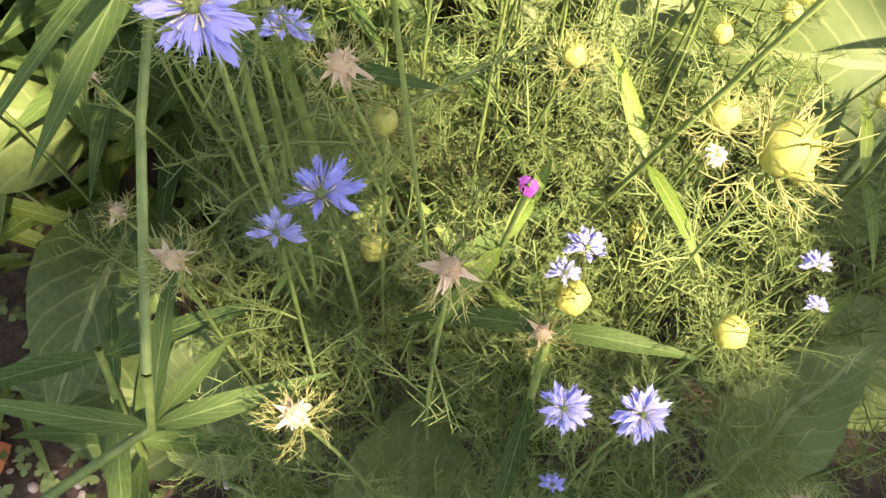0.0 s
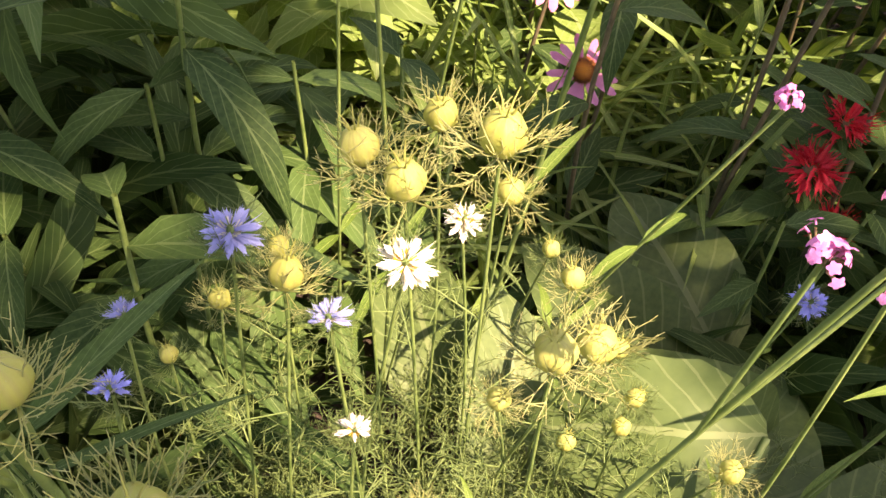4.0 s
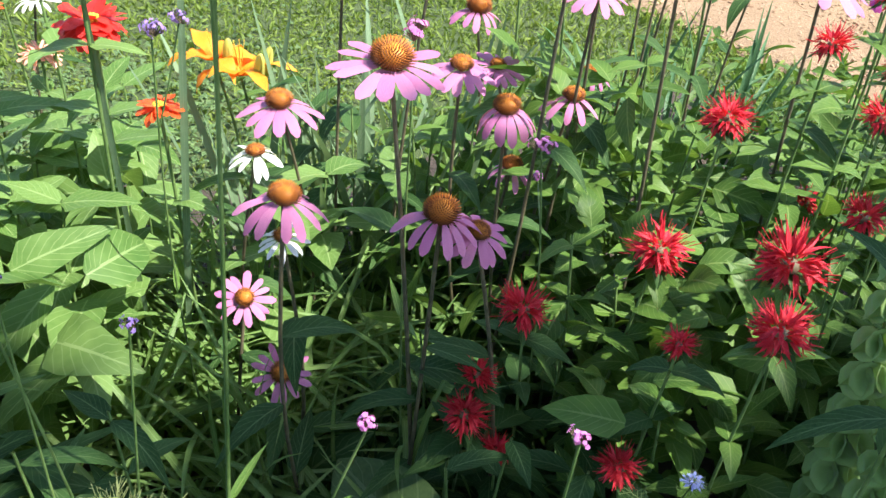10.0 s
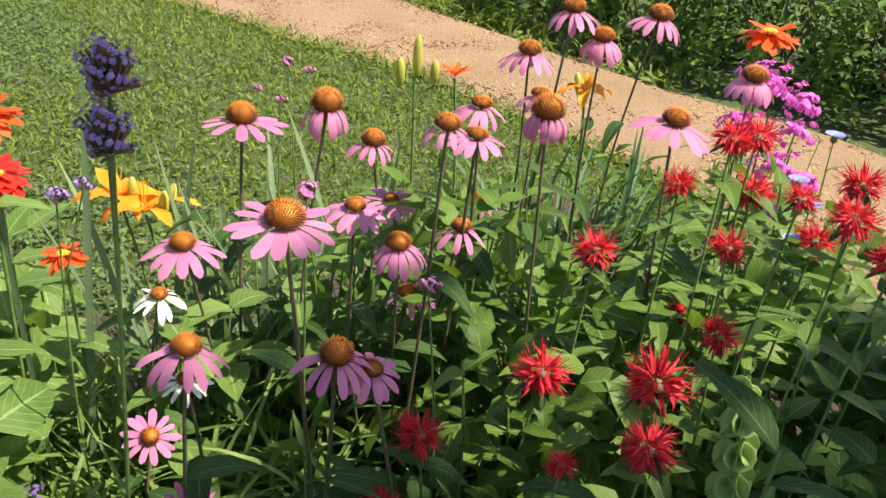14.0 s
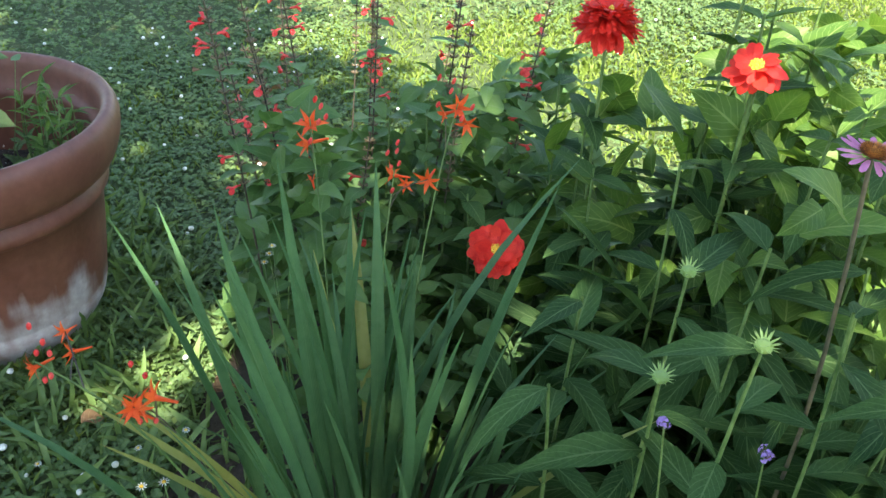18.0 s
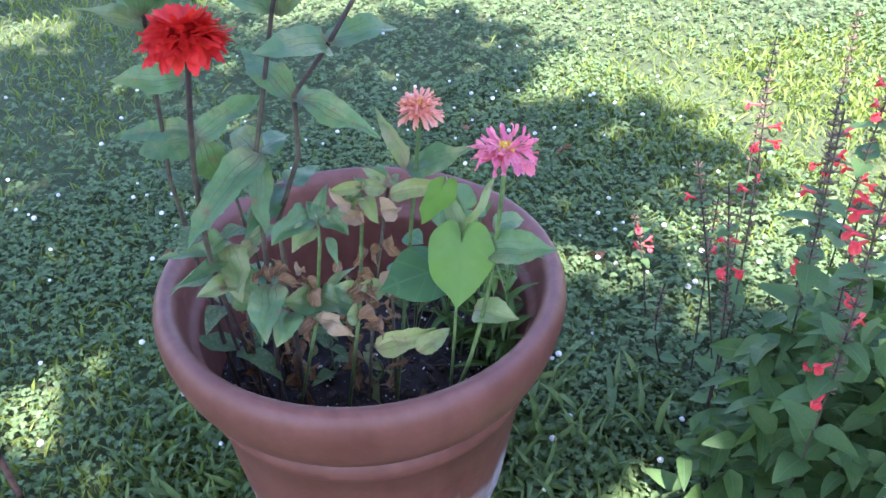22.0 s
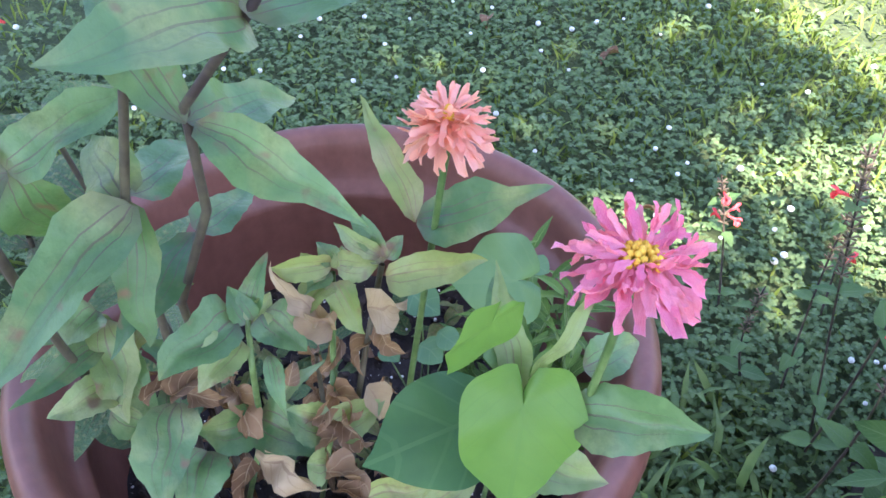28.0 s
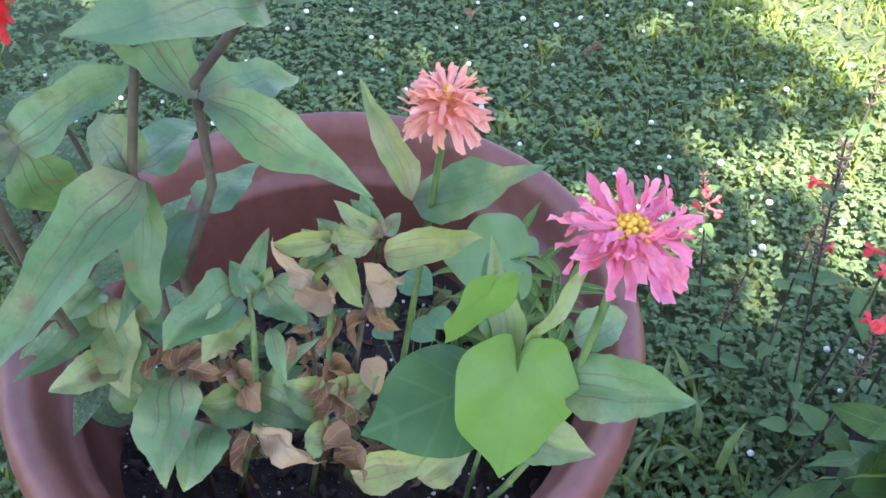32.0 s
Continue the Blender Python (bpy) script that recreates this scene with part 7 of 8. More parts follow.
# ---- crocosmia, salvia and small daisies ----
e = thing("crocosmia", (-0.945, -0.055, 0.02), "crocosmia clump of tall pleated sword-shaped green leaves", "plant")
for k in range(92):
    bx, by = rng.gauss(0, 0.07), rng.gauss(0, 0.08)
    a = math.atan2(by, bx) + rng.uniform(-0.6, 0.6)
    s = min(0.32, 0.75 * math.hypot(bx, by) + rng.uniform(0, 0.13)) * (0.8 if math.cos(a) + math.sin(a) < -0.2 else 1)
    way = Vector((math.cos(a) * s, math.sin(a) * s, 1))
    me = LEAF["strap"][0] if rng.random() < 0.7 else LEAF["strap"][1]
    piece("blade", me, e, frame_at((bx, by, 0), way, Vector((-math.cos(a), -math.sin(a), 0.3)) if rng.random() < 0.5 else Vector((-math.sin(a), math.cos(a), 0.2)), rng.uniform(0.42, 0.80) * (0.85 if bx < -0.08 else 1) * (0.72 if by > 0.05 or bx > 0.07 else 1)))
_y = [Geo().blade((0, 0, 0), (0, 1, 0), UP, 1, 0.036, "strap", 0.3, 0.4, 7, 3).mesh("blade", M["blade_tip"])]
for k in range(7):
    a = rng.uniform(0, 6.283)
    piece("blade", _y[0], e, frame_at((0.06 * math.cos(a), 0.08 * math.sin(a), 0), (0.35 * math.cos(a), 0.35 * math.sin(a), 1), (-math.cos(a), -math.sin(a), 0.3), rng.uniform(0.4, 0.66)))


def crocosmia_spray(base, flowers, label="arching crocosmia spray with orange-red funnel flowers"):
    b = Vector(base)
    e = thing("crocosmia_spray", base, label, "flower", "crocosmia sprays")
    f = [Vector(p) - b for p, _ in flowers]
    main = arc((0, 0, 0), f[0] + Vector((0, 0, 0.01)), (0, 0, 0.10), 9)
    part("stem", Geo().tube(main, 0.0022, 0.0011, 5), "stem", e)
    for k, (c, (_, size)) in enumerate(zip(f, flowers)):
        if k:
            s, _d = on_line(main, 0.92 - 0.05 * k)
            part("stem", Geo().tube(arc(s, c, (0, 0, 0.005), 3), 0.001, 0.0009, 4), "stem_purple", e)
        ax = unit((rng.uniform(-0.6, 0.6), rng.uniform(-0.9, 0.1), rng.uniform(-0.2, 0.6)))
        part("flower_tube", Geo().tube([c - ax * size * 0.62, c - ax * size * 0.2, c], size * 0.035, size * 0.085, 6), "vermilion", e)
        for j in range(6):
            a = 1.047 * j
            q = UP.rotation_difference(ax).to_matrix()
            piece("petal", rng.choice(PETAL["croc"]), e, frame_at(c - ax * size * 0.05, q @ Vector((math.cos(a), math.sin(a), 1.25)), q @ Vector((-math.cos(a), -math.sin(a), 0.6)), size * rng.uniform(0.55, 0.68)))
    for k in range(6):
        p, d = on_line(main, 0.97)
        part("bud", Geo().ball(p + Vector((rng.uniform(-0.03, 0.03), rng.uniform(-0.02, 0.02), 0.012 * k - 0.01)), 0.0032, 6, 5, (1, 1, 2.4), (0.5, 0, 1)), "red_salvia", e, "small red bud")
    return e


crocosmia_spray((-1.10, 0.02, 0.03), [((-1.206, 0.138, 0.612), 0.045), ((-1.157, 0.169, 0.619), 0.045), ((-1.19, 0.15, 0.60), 0.03)])
crocosmia_spray((-1.12, -0.02, 0.03), [((-1.258, 0.018, 0.710), 0.05), ((-1.25, 0.01, 0.685), 0.05), ((-1.28, 0.03, 0.60), 0.03)])
crocosmia_spray((-1.12, 0.08, 0.03), [((-1.188, 0.245, 0.712), 0.05), ((-1.17, 0.25, 0.69), 0.04), ((-1.20, 0.23, 0.70), 0.04)])
crocosmia_spray((-0.92, -0.20, 0.03), [((-0.98, -0.375, 0.567), 0.042), ((-0.93, -0.36, 0.62), 0.042), ((-0.95, -0.38, 0.60), 0.04), ((-0.965, -0.37, 0.59), 0.04)])
crocosmia_spray((-0.97, -0.22, 0.03), [((-1.06, -0.45, 0.61), 0.036), ((-1.10, -0.40, 0.58), 0.034), ((-1.13, -0.40, 0.59), 0.030)], "arching crocosmia spray with few orange-red flowers")


def salvia(base, top, n=5, size=0.070, label="scarlet salvia with a thin spike of red flowers over heart-shaped leaves"):
    b = Vector(base)
    e = thing("salvia", base, label, "flower", "salvias")
    t = Vector(top) - b
    pts = arc((0, 0, 0), t, (rng.uniform(-0.03, 0.03), rng.uniform(-0.03, 0.03), 0), 8)
    part("stem", Geo().tube(pts, 0.0026, 0.0014, 4), "stem_purple", e)
    leaves_along(e, pts, "salvia", n, size, 0.10, 0.80, True, 0.25, 0.5, rng.uniform(0, 3))
    whorls = max(5, int(t.length * 0.42 / 0.019))
    bloom = rng.uniform(0.08, 0.55)
    husks = Geo()
    for k in range(whorls):
        s = 0.58 + 0.42 * k / whorls
        p, _ = on_line(pts, s)
        for j in range(6):
            a = 1.047 * j + 0.5 * k
            d = Vector((math.cos(a), math.sin(a), 0.5))
            husks.tube([p, p + d * 0.005, p + d * rng.uniform(0.008, 0.011)], 0.0009, 0.0018, 4)
        if abs(s - 0.74) > 0.20 or rng.random() > bloom:
            continue
        for j in range(rng.choice((1, 1, 2))):
            a = rng.uniform(0, 6.283)
            d = Vector((math.cos(a), math.sin(a), rng.uniform(-0.1, 0.3)))
            g = Geo().tube([p + d * 0.007, p + d * 0.016, p + d * 0.024 - UP * 0.001], 0.0015, 0.0032, 6)
            g.blade(p + d * 0.022, d + UP * 0.5, UP, 0.012, 0.007, "petal", 0.4, 0.5, 4, 3)
            for w in (-0.9, -0.3, 0.35, 0.95):
                g.blade(p + d * 0.022, d + Vector((-d.y, d.x, 0)) * w - UP * 0.55, UP, 0.015 - 0.003 * abs(w), 0.0095, "petal", 0.9, 0.2, 4, 3, 0.2)
            part("flower", g, "red_salvia", e)
    part("flower_spike", husks, "calyx", e)["kind"] = "stuff"
    return e


for bx, by, tx, ty, tz in ((-1.56, 0.10, -1.505, 0.042, 0.77), (-1.60, 0.18, -1.56, 0.047, 0.86), (-1.50, 0.05, -1.437, -0.06, 0.90), (-1.62, 0.22, -1.645, 0.176, 0.80), (-1.78, 0.26, -1.82, 0.265, 0.76), (-1.80, 0.30, -1.867, 0.191, 0.60), (-1.88, 0.32, -1.921, 0.344, 0.44), (-2.06, 0.36, -2.13, 0.345, 0.29), (-1.93, 0.28, -1.95, 0.27, 0.24),
                              (-1.45, 0.12, -1.339, 0.179, 0.62), (-1.72, 0.15, -1.725, 0.09, 0.66), (-1.52, 0.28, -1.50, 0.30, 0.85), (-1.66, 0.36, -1.70, 0.42, 0.84), (-1.44, 0.34, -1.40, 0.42, 0.88), (-1.75, 0.42, -1.85, 0.52, 0.80), (-1.58, 0.48, -1.60, 0.60, 0.86), (-1.95, 0.50, -2.05, 0.60, 0.66), (-1.36, 0.48, -1.34, 0.58, 0.82), (-1.30, 0.30, -1.28, 0.34, 0.80)):
    salvia((bx, by, 0.02), (tx, ty, tz), 8 if bx > -1.7 else 3, 0.070 if bx > -1.7 else 0.046)
for k in range(24):
    x, y = rng.uniform(-1.64, -1.14), rng.uniform(0.0, 0.62)
    leafy_plant((x, y, 0.02), rng.uniform(0.36, 0.62) * (0.6 if x < -1.5 else 1), "salvia", 7, 0.075, "bushy salvia shoot with heart-shaped green leaves, not in flower", group="salvia shoots", name="salvia_shoot", rise=0.25)
for k in range(12):
    x, y = rng.uniform(-1.25, -0.85), rng.uniform(0.2, 0.7)
    leafy_plant((x, y, 0.02), rng.uniform(0.4, 0.7), "balm_shade", 6, 0.11, "tall leafy plant with dark green leaves", group="tall leafy plants", name="tall_leafy_plant", rise=0.25)


def daisy(head, size=0.014):
    b = ground_of(head, 0.03)
    e = thing("small_daisy", b, "tiny white daisy with a yellow eye on a thin stem", "flower", "small daisies")
    loc = Vector(head) - b
    part("stem", Geo().tube(arc((0, 0, 0), loc, (0.01, 0, 0), 5), 0.001, 0.0008, 4), "stem", e)
    part("disc", Geo().ball(loc, size * 0.2, 8, 5, (1, 1, 0.7)), "yellow", e)
    for k in range(9):
        a = 0.698 * k
        piece("petal", PETAL["white"][0], e, frame_at(loc + Vector((math.cos(a), math.sin(a), 0)) * size * 0.15, (math.cos(a), math.sin(a), 0.1), UP, size * 0.38))


for p in ((-1.314, -0.038, 0.462), (-1.322, -0.028, 0.470), (-1.31, -0.05, 0.452), (-0.98, -0.357, 0.433), (-1.0, -0.38, 0.42), (-1.22, -0.25, 0.25), (-1.35, -0.3, 0.12), (-1.5, -0.52, 0.06), (-1.45, -0.45, 0.08)):
    daisy(p)

# ---- plants in the pot ----
_before = set(scene.objects)
_lab = "leafy zinnia stem in the pot with worn grey-green leaves"


def pot_leaf(e, base, tip, width, kind="leaf_zinnia", up=None, curl=0.0):
    o = Vector(e.location)
    b, t = Vector(base), Vector(tip)
    d = t - b
    ln = d.length * 1.12
    toward = Vector((0.55, -0.25, 0.85)) if up is None else Vector(up)
    dead = kind in ("leaf_dry", "leaf_tan")
    if kind == "leaf_dry":
        width, ln = width * rng.uniform(0.45, 0.75), ln * rng.uniform(0.9, 1.25)
    small = min(1.0, ln / 0.08)
    droop = rng.uniform(0.25, 0.7) + 0.55 * curl
    g = Geo().blade(b - o, d + UP * (0.2 + 0.25 * droop) * ln, toward, ln * (1 + 0.1 * droop), width * 0.96, "lance" if width < 0.36 * ln else "leaf", droop, rng.uniform(0.2, 0.45) + (0.7 if dead else 0.25) * curl, 14, 9, 0.5 if dead else 0.22, 0.03, rng.uniform(-0.5, 0.5) * (1 + (2.5 if dead else 1.2) * curl))
    g.crumple((0.005 + 0.003 * curl) * small, 38.0, rng.randint(0, 99))
    if dead:
        g.crumple(0.010 * small, 85.0, rng.randint(0, 99))
    return part("leaf", g, kind, e)


def stalk(points, label=_lab, name="zinnia_plant", r=0.0036, material="stem_purple", category="plant"):
    b = Vector(points[0])
    e = thing(name, b, label, category, "plants in the pot")
    line = []
    for p, q in zip(points, points[1:]):
        line += [Vector(p).lerp(Vector(q), k / 4) - b for k in range(4)]
    line.append(Vector(points[-1]) - b)
    part("stem", Geo().tube(line, r, r * 0.7, 8), material, e)
    return e


LEAVES_A = [
    ((-1.886, -0.479, 0.955), (-1.850, -0.562, 0.961), 0.048), ((-1.886, -0.479, 0.955), (-1.880, -0.398, 0.943), 0.040), ((-1.850, -0.432, 1.049), (-1.785, -0.431, 1.014), 0.035), ((-1.850, -0.432, 1.049), (-1.904, -0.447, 1.055), 0.031),
]
LEAVES_B = [
    ((-1.959, -0.506, 0.974), (-2.002, -0.571, 0.986), 0.031), ((-1.959, -0.506, 0.974), (-1.929, -0.451, 0.995), 0.031), ((-1.959, -0.506, 0.974), (-2.002, -0.491, 1.018), 0.031), ((-1.959, -0.506, 0.974), (-1.948, -0.488, 1.028), 0.026),
    ((-1.913, -0.507, 0.889), (-1.829, -0.477, 0.851), 0.036), ((-1.928, -0.509, 0.877), (-2.025, -0.536, 0.897), 0.040), ((-1.928, -0.509, 0.877), (-1.952, -0.444, 0.835), 0.040),
    ((-1.975, -0.546, 0.797), (-1.919, -0.646, 0.734), 0.055), ((-1.981, -0.546, 0.795), (-2.045, -0.557, 0.790), 0.044), ((-1.981, -0.546, 0.795), (-2.020, -0.492, 0.777), 0.044), ((-1.981, -0.546, 0.795), (-1.939, -0.565, 0.723), 0.035),
    ((-2.005, -0.506, 0.726), (-1.950, -0.578, 0.691), 0.035), ((-2.005, -0.506, 0.726), (-2.034, -0.449, 0.700), 0.035), ((-2.033, -0.592, 0.623), (-1.997, -0.657, 0.617), 0.026), ((-2.033, -0.592, 0.623), (-1.975, -0.585, 0.577), 0.035), ((-2.039, -0.582, 0.629), (-2.066, -0.668, 0.611), 0.026),
    ((-2.026, -0.555, 0.534), (-1.937, -0.598, 0.529), 0.040), ((-2.027, -0.526, 0.539), (-2.060, -0.570, 0.560), 0.026),
]
LEAVES_C = [
    ((-2.014, -0.603, 0.819), (-1.990, -0.532, 0.849), 0.040), ((-2.014, -0.603, 0.819), (-2.041, -0.664, 0.787), 0.044), ((-2.014, -0.603, 0.819), (-2.012, -0.592, 0.742), 0.044), ((-1.985, -0.612, 0.91), (-2.01, -0.68, 0.90), 0.035), ((-2.014, -0.606, 0.833), (-2.071, -0.685, 0.793), 0.031),
]
e = stalk([(-1.99, -0.53, 0.305), (-1.975, -0.535, 0.692), (-1.94, -0.508, 0.80), (-1.933, -0.507, 0.884), (-1.887, -0.477, 0.956), (-1.85, -0.432, 1.049), (-1.84, -0.41, 1.10)])
for b, t, w in LEAVES_A:
    pot_leaf(e, b, t, w)
e = stalk([(-2.02, -0.56, 0.305), (-2.0, -0.55, 0.66), (-1.982, -0.547, 0.797), (-1.97, -0.53, 0.88), (-1.961, -0.509, 0.976), (-1.959, -0.505, 0.99)])
for b, t, w in LEAVES_B:
    pot_leaf(e, b, t, w)
e = zinnia((-1.921, -0.622, 0.982), "zin_fine", 0.104, 11, 0, axis=(-0.148, 0.022, 1.000), base=(-2.06, -0.56, 0.305), label="full scarlet zinnia in the pot", dome=0.42, bend=(-0.03, -0.03, 0), disc=0.02, stem="stem_purple", group="plants in the pot", r0=0.004)
for b, t, w in LEAVES_C:
    pot_leaf(e, b, t, w)
e = stalk([(-2.10, -0.60, 0.305), (-2.06, -0.64, 0.75), (-2.007, -0.638, 0.985)], r=0.0035)
for a in range(7):
    d = Vector((math.cos(2.4 * a), math.sin(2.4 * a), 0.2 + 0.15 * a))
    b = Vector((-2.007, -0.638, 0.955 + 0.006 * a))
    pot_leaf(e, b, b + d * 0.065, 0.036, up=(0.3, -0.2, 1))
e = zinnia((-1.880, -0.368, 0.842), "zin_peach", 0.064, 8, 0, axis=(-0.166, 0.111, 1.000), base=(-1.93, -0.40, 0.305), label="peach zinnia in the pot with a pale centre", dome=0.7, disc=0.04, stem="stem", group="plants in the pot", r0=0.003)
for b, t, w in (((-1.901, -0.377, 0.754), (-1.847, -0.318, 0.771), 0.040), ((-1.901, -0.377, 0.754), (-1.979, -0.377, 0.795), 0.024)):
    pot_leaf(e, b, t, w, "leaf_yellow" if t[0] < -1.9 else "leaf_zinnia")
e = zinnia((-1.731, -0.348, 0.851), "zin_pink", 0.090, 5, 0, axis=(-0.04, 0.05, 1), base=(-1.85, -0.37, 0.305), label="hot pink zinnia in the pot with a yellow eye", dome=0.22, disc=0.13, bend=(0.03, 0.0, 0.0), stem="stem", group="plants in the pot", r0=0.0032)
for b, t, w in (((-1.739, -0.364, 0.718), (-1.677, -0.326, 0.722), 0.045), ((-1.775, -0.386, 0.728), (-1.823, -0.369, 0.754), 0.034), ((-1.753, -0.347, 0.735), (-1.745, -0.308, 0.725), 0.030)):
    pot_leaf(e, b, t, w, "leaf_zinnia")
# withered zinnias with yellow and brown leaves
# each leaf: foot, tip, width, surface, how far it curls
CROWN = [
    ((-1.899, -0.446, 0.749), (-1.904, -0.480, 0.744), 0.020, "leaf_yellow", 1.0),
    ((-1.900, -0.445, 0.750), (-1.912, -0.449, 0.761), 0.016, "leaf_zinnia", 0.4),
    ((-1.899, -0.443, 0.750), (-1.883, -0.425, 0.742), 0.022, "leaf_zinnia_pale", 0.8),
    ((-1.896, -0.450, 0.744), (-1.886, -0.471, 0.730), 0.024, "leaf_yellow", 0.8),
    ((-1.893, -0.446, 0.742), (-1.867, -0.450, 0.720), 0.024, "leaf_yellow", 0.8),
    ((-1.879, -0.420, 0.741), (-1.840, -0.372, 0.741), 0.026, "leaf_yellow", 0.3),
    ((-1.874, -0.462, 0.722), (-1.906, -0.493, 0.744), 0.017, "leaf_tan", 0.5),
    ((-1.873, -0.461, 0.721), (-1.886, -0.482, 0.727), 0.024, "leaf_tan", 1.0),
    ((-1.872, -0.435, 0.729), (-1.856, -0.419, 0.724), 0.028, "leaf_tan", 0.8),
    ((-1.899, -0.450, 0.747), (-1.909, -0.465, 0.753), 0.018, "leaf_zinnia_pale", 0.8),
    ((-1.896, -0.442, 0.747), (-1.902, -0.434, 0.757), 0.016, "leaf_zinnia_pale", 0.6),
    ((-1.898, -0.447, 0.748), (-1.893, -0.471, 0.736), 0.018, "leaf_zinnia", 1.0),
    ((-1.886, -0.416, 0.749), (-1.907, -0.418, 0.770), 0.018, "leaf_zinnia", 0.6),
    ((-1.887, -0.415, 0.751), (-1.910, -0.441, 0.762), 0.014, "leaf_zinnia_pale", 1.0),
    ((-1.893, -0.417, 0.756), (-1.908, -0.426, 0.767), 0.014, "leaf_zinnia", 0.6),
    ((-1.885, -0.412, 0.750), (-1.887, -0.399, 0.761), 0.014, "leaf_zinnia", 0.6),
    ((-1.901, -0.457, 0.618), (-1.876, -0.457, 0.603), 0.034, "leaf_dry", 1.3),
    ((-1.897, -0.457, 0.616), (-1.881, -0.476, 0.601), 0.032, "leaf_dry", 1.4),
    ((-1.882, -0.463, 0.604), (-1.858, -0.463, 0.591), 0.034, "leaf_dry", 1.4),
    ((-1.877, -0.469, 0.600), (-1.859, -0.488, 0.588), 0.032, "leaf_dry", 1.3),
    ((-1.912, -0.419, 0.640), (-1.901, -0.435, 0.626), 0.030, "leaf_dry", 1.2),
    ((-1.915, -0.408, 0.649), (-1.897, -0.409, 0.633), 0.026, "leaf_dry", 1.2),
    ((-1.919, -0.438, 0.639), (-1.909, -0.453, 0.626), 0.026, "leaf_dry", 1.2),
    ((-1.855, -0.486, 0.586), (-1.832, -0.476, 0.578), 0.030, "leaf_dry", 1.3),
    ((-1.843, -0.488, 0.581), (-1.820, -0.476, 0.574), 0.030, "leaf_dry", 1.2),
    ((-1.859, -0.488, 0.588), (-1.862, -0.499, 0.588), 0.030, "leaf_zinnia_pale", 0.8),
    ((-1.878, -0.470, 0.600), (-1.864, -0.434, 0.602), 0.034, "leaf_zinnia_pale", 0.6),
    ((-1.881, -0.476, 0.601), (-1.896, -0.498, 0.608), 0.036, "leaf_zinnia", 0.6),
    ((-1.844, -0.470, 0.530), (-1.809, -0.403, 0.526), 0.034, "leaf_yellow", 0.3),
    ((-1.780, -0.355, 0.587), (-1.732, -0.332, 0.585), 0.042, "leaf_zinnia_pale", 0.4),
    ((-1.812, -0.424, 0.523), (-1.805, -0.378, 0.532), 0.030, "leaf_yellow", 0.4),
]
e = stalk([(-1.963, -0.470, 0.301), (-1.878, -0.471, 0.601), (-1.912, -0.450, 0.628), (-1.897, -0.447, 0.746)], "withering zinnia in the pot with yellowed and brown leaves", r=0.0030, material="stem")
part("stem", Geo().tube([Vector((-1.957, -0.437, 0.301)) - e.location, Vector((-1.878, -0.450, 0.605)) - e.location, Vector((-1.909, -0.421, 0.637)) - e.location, Vector((-1.885, -0.416, 0.748)) - e.location], 0.0028, 0.0022, 7), "stem_dark", e)
for b, t, w, m, c in CROWN:
    pot_leaf(e, b, t, w, m, None, c)
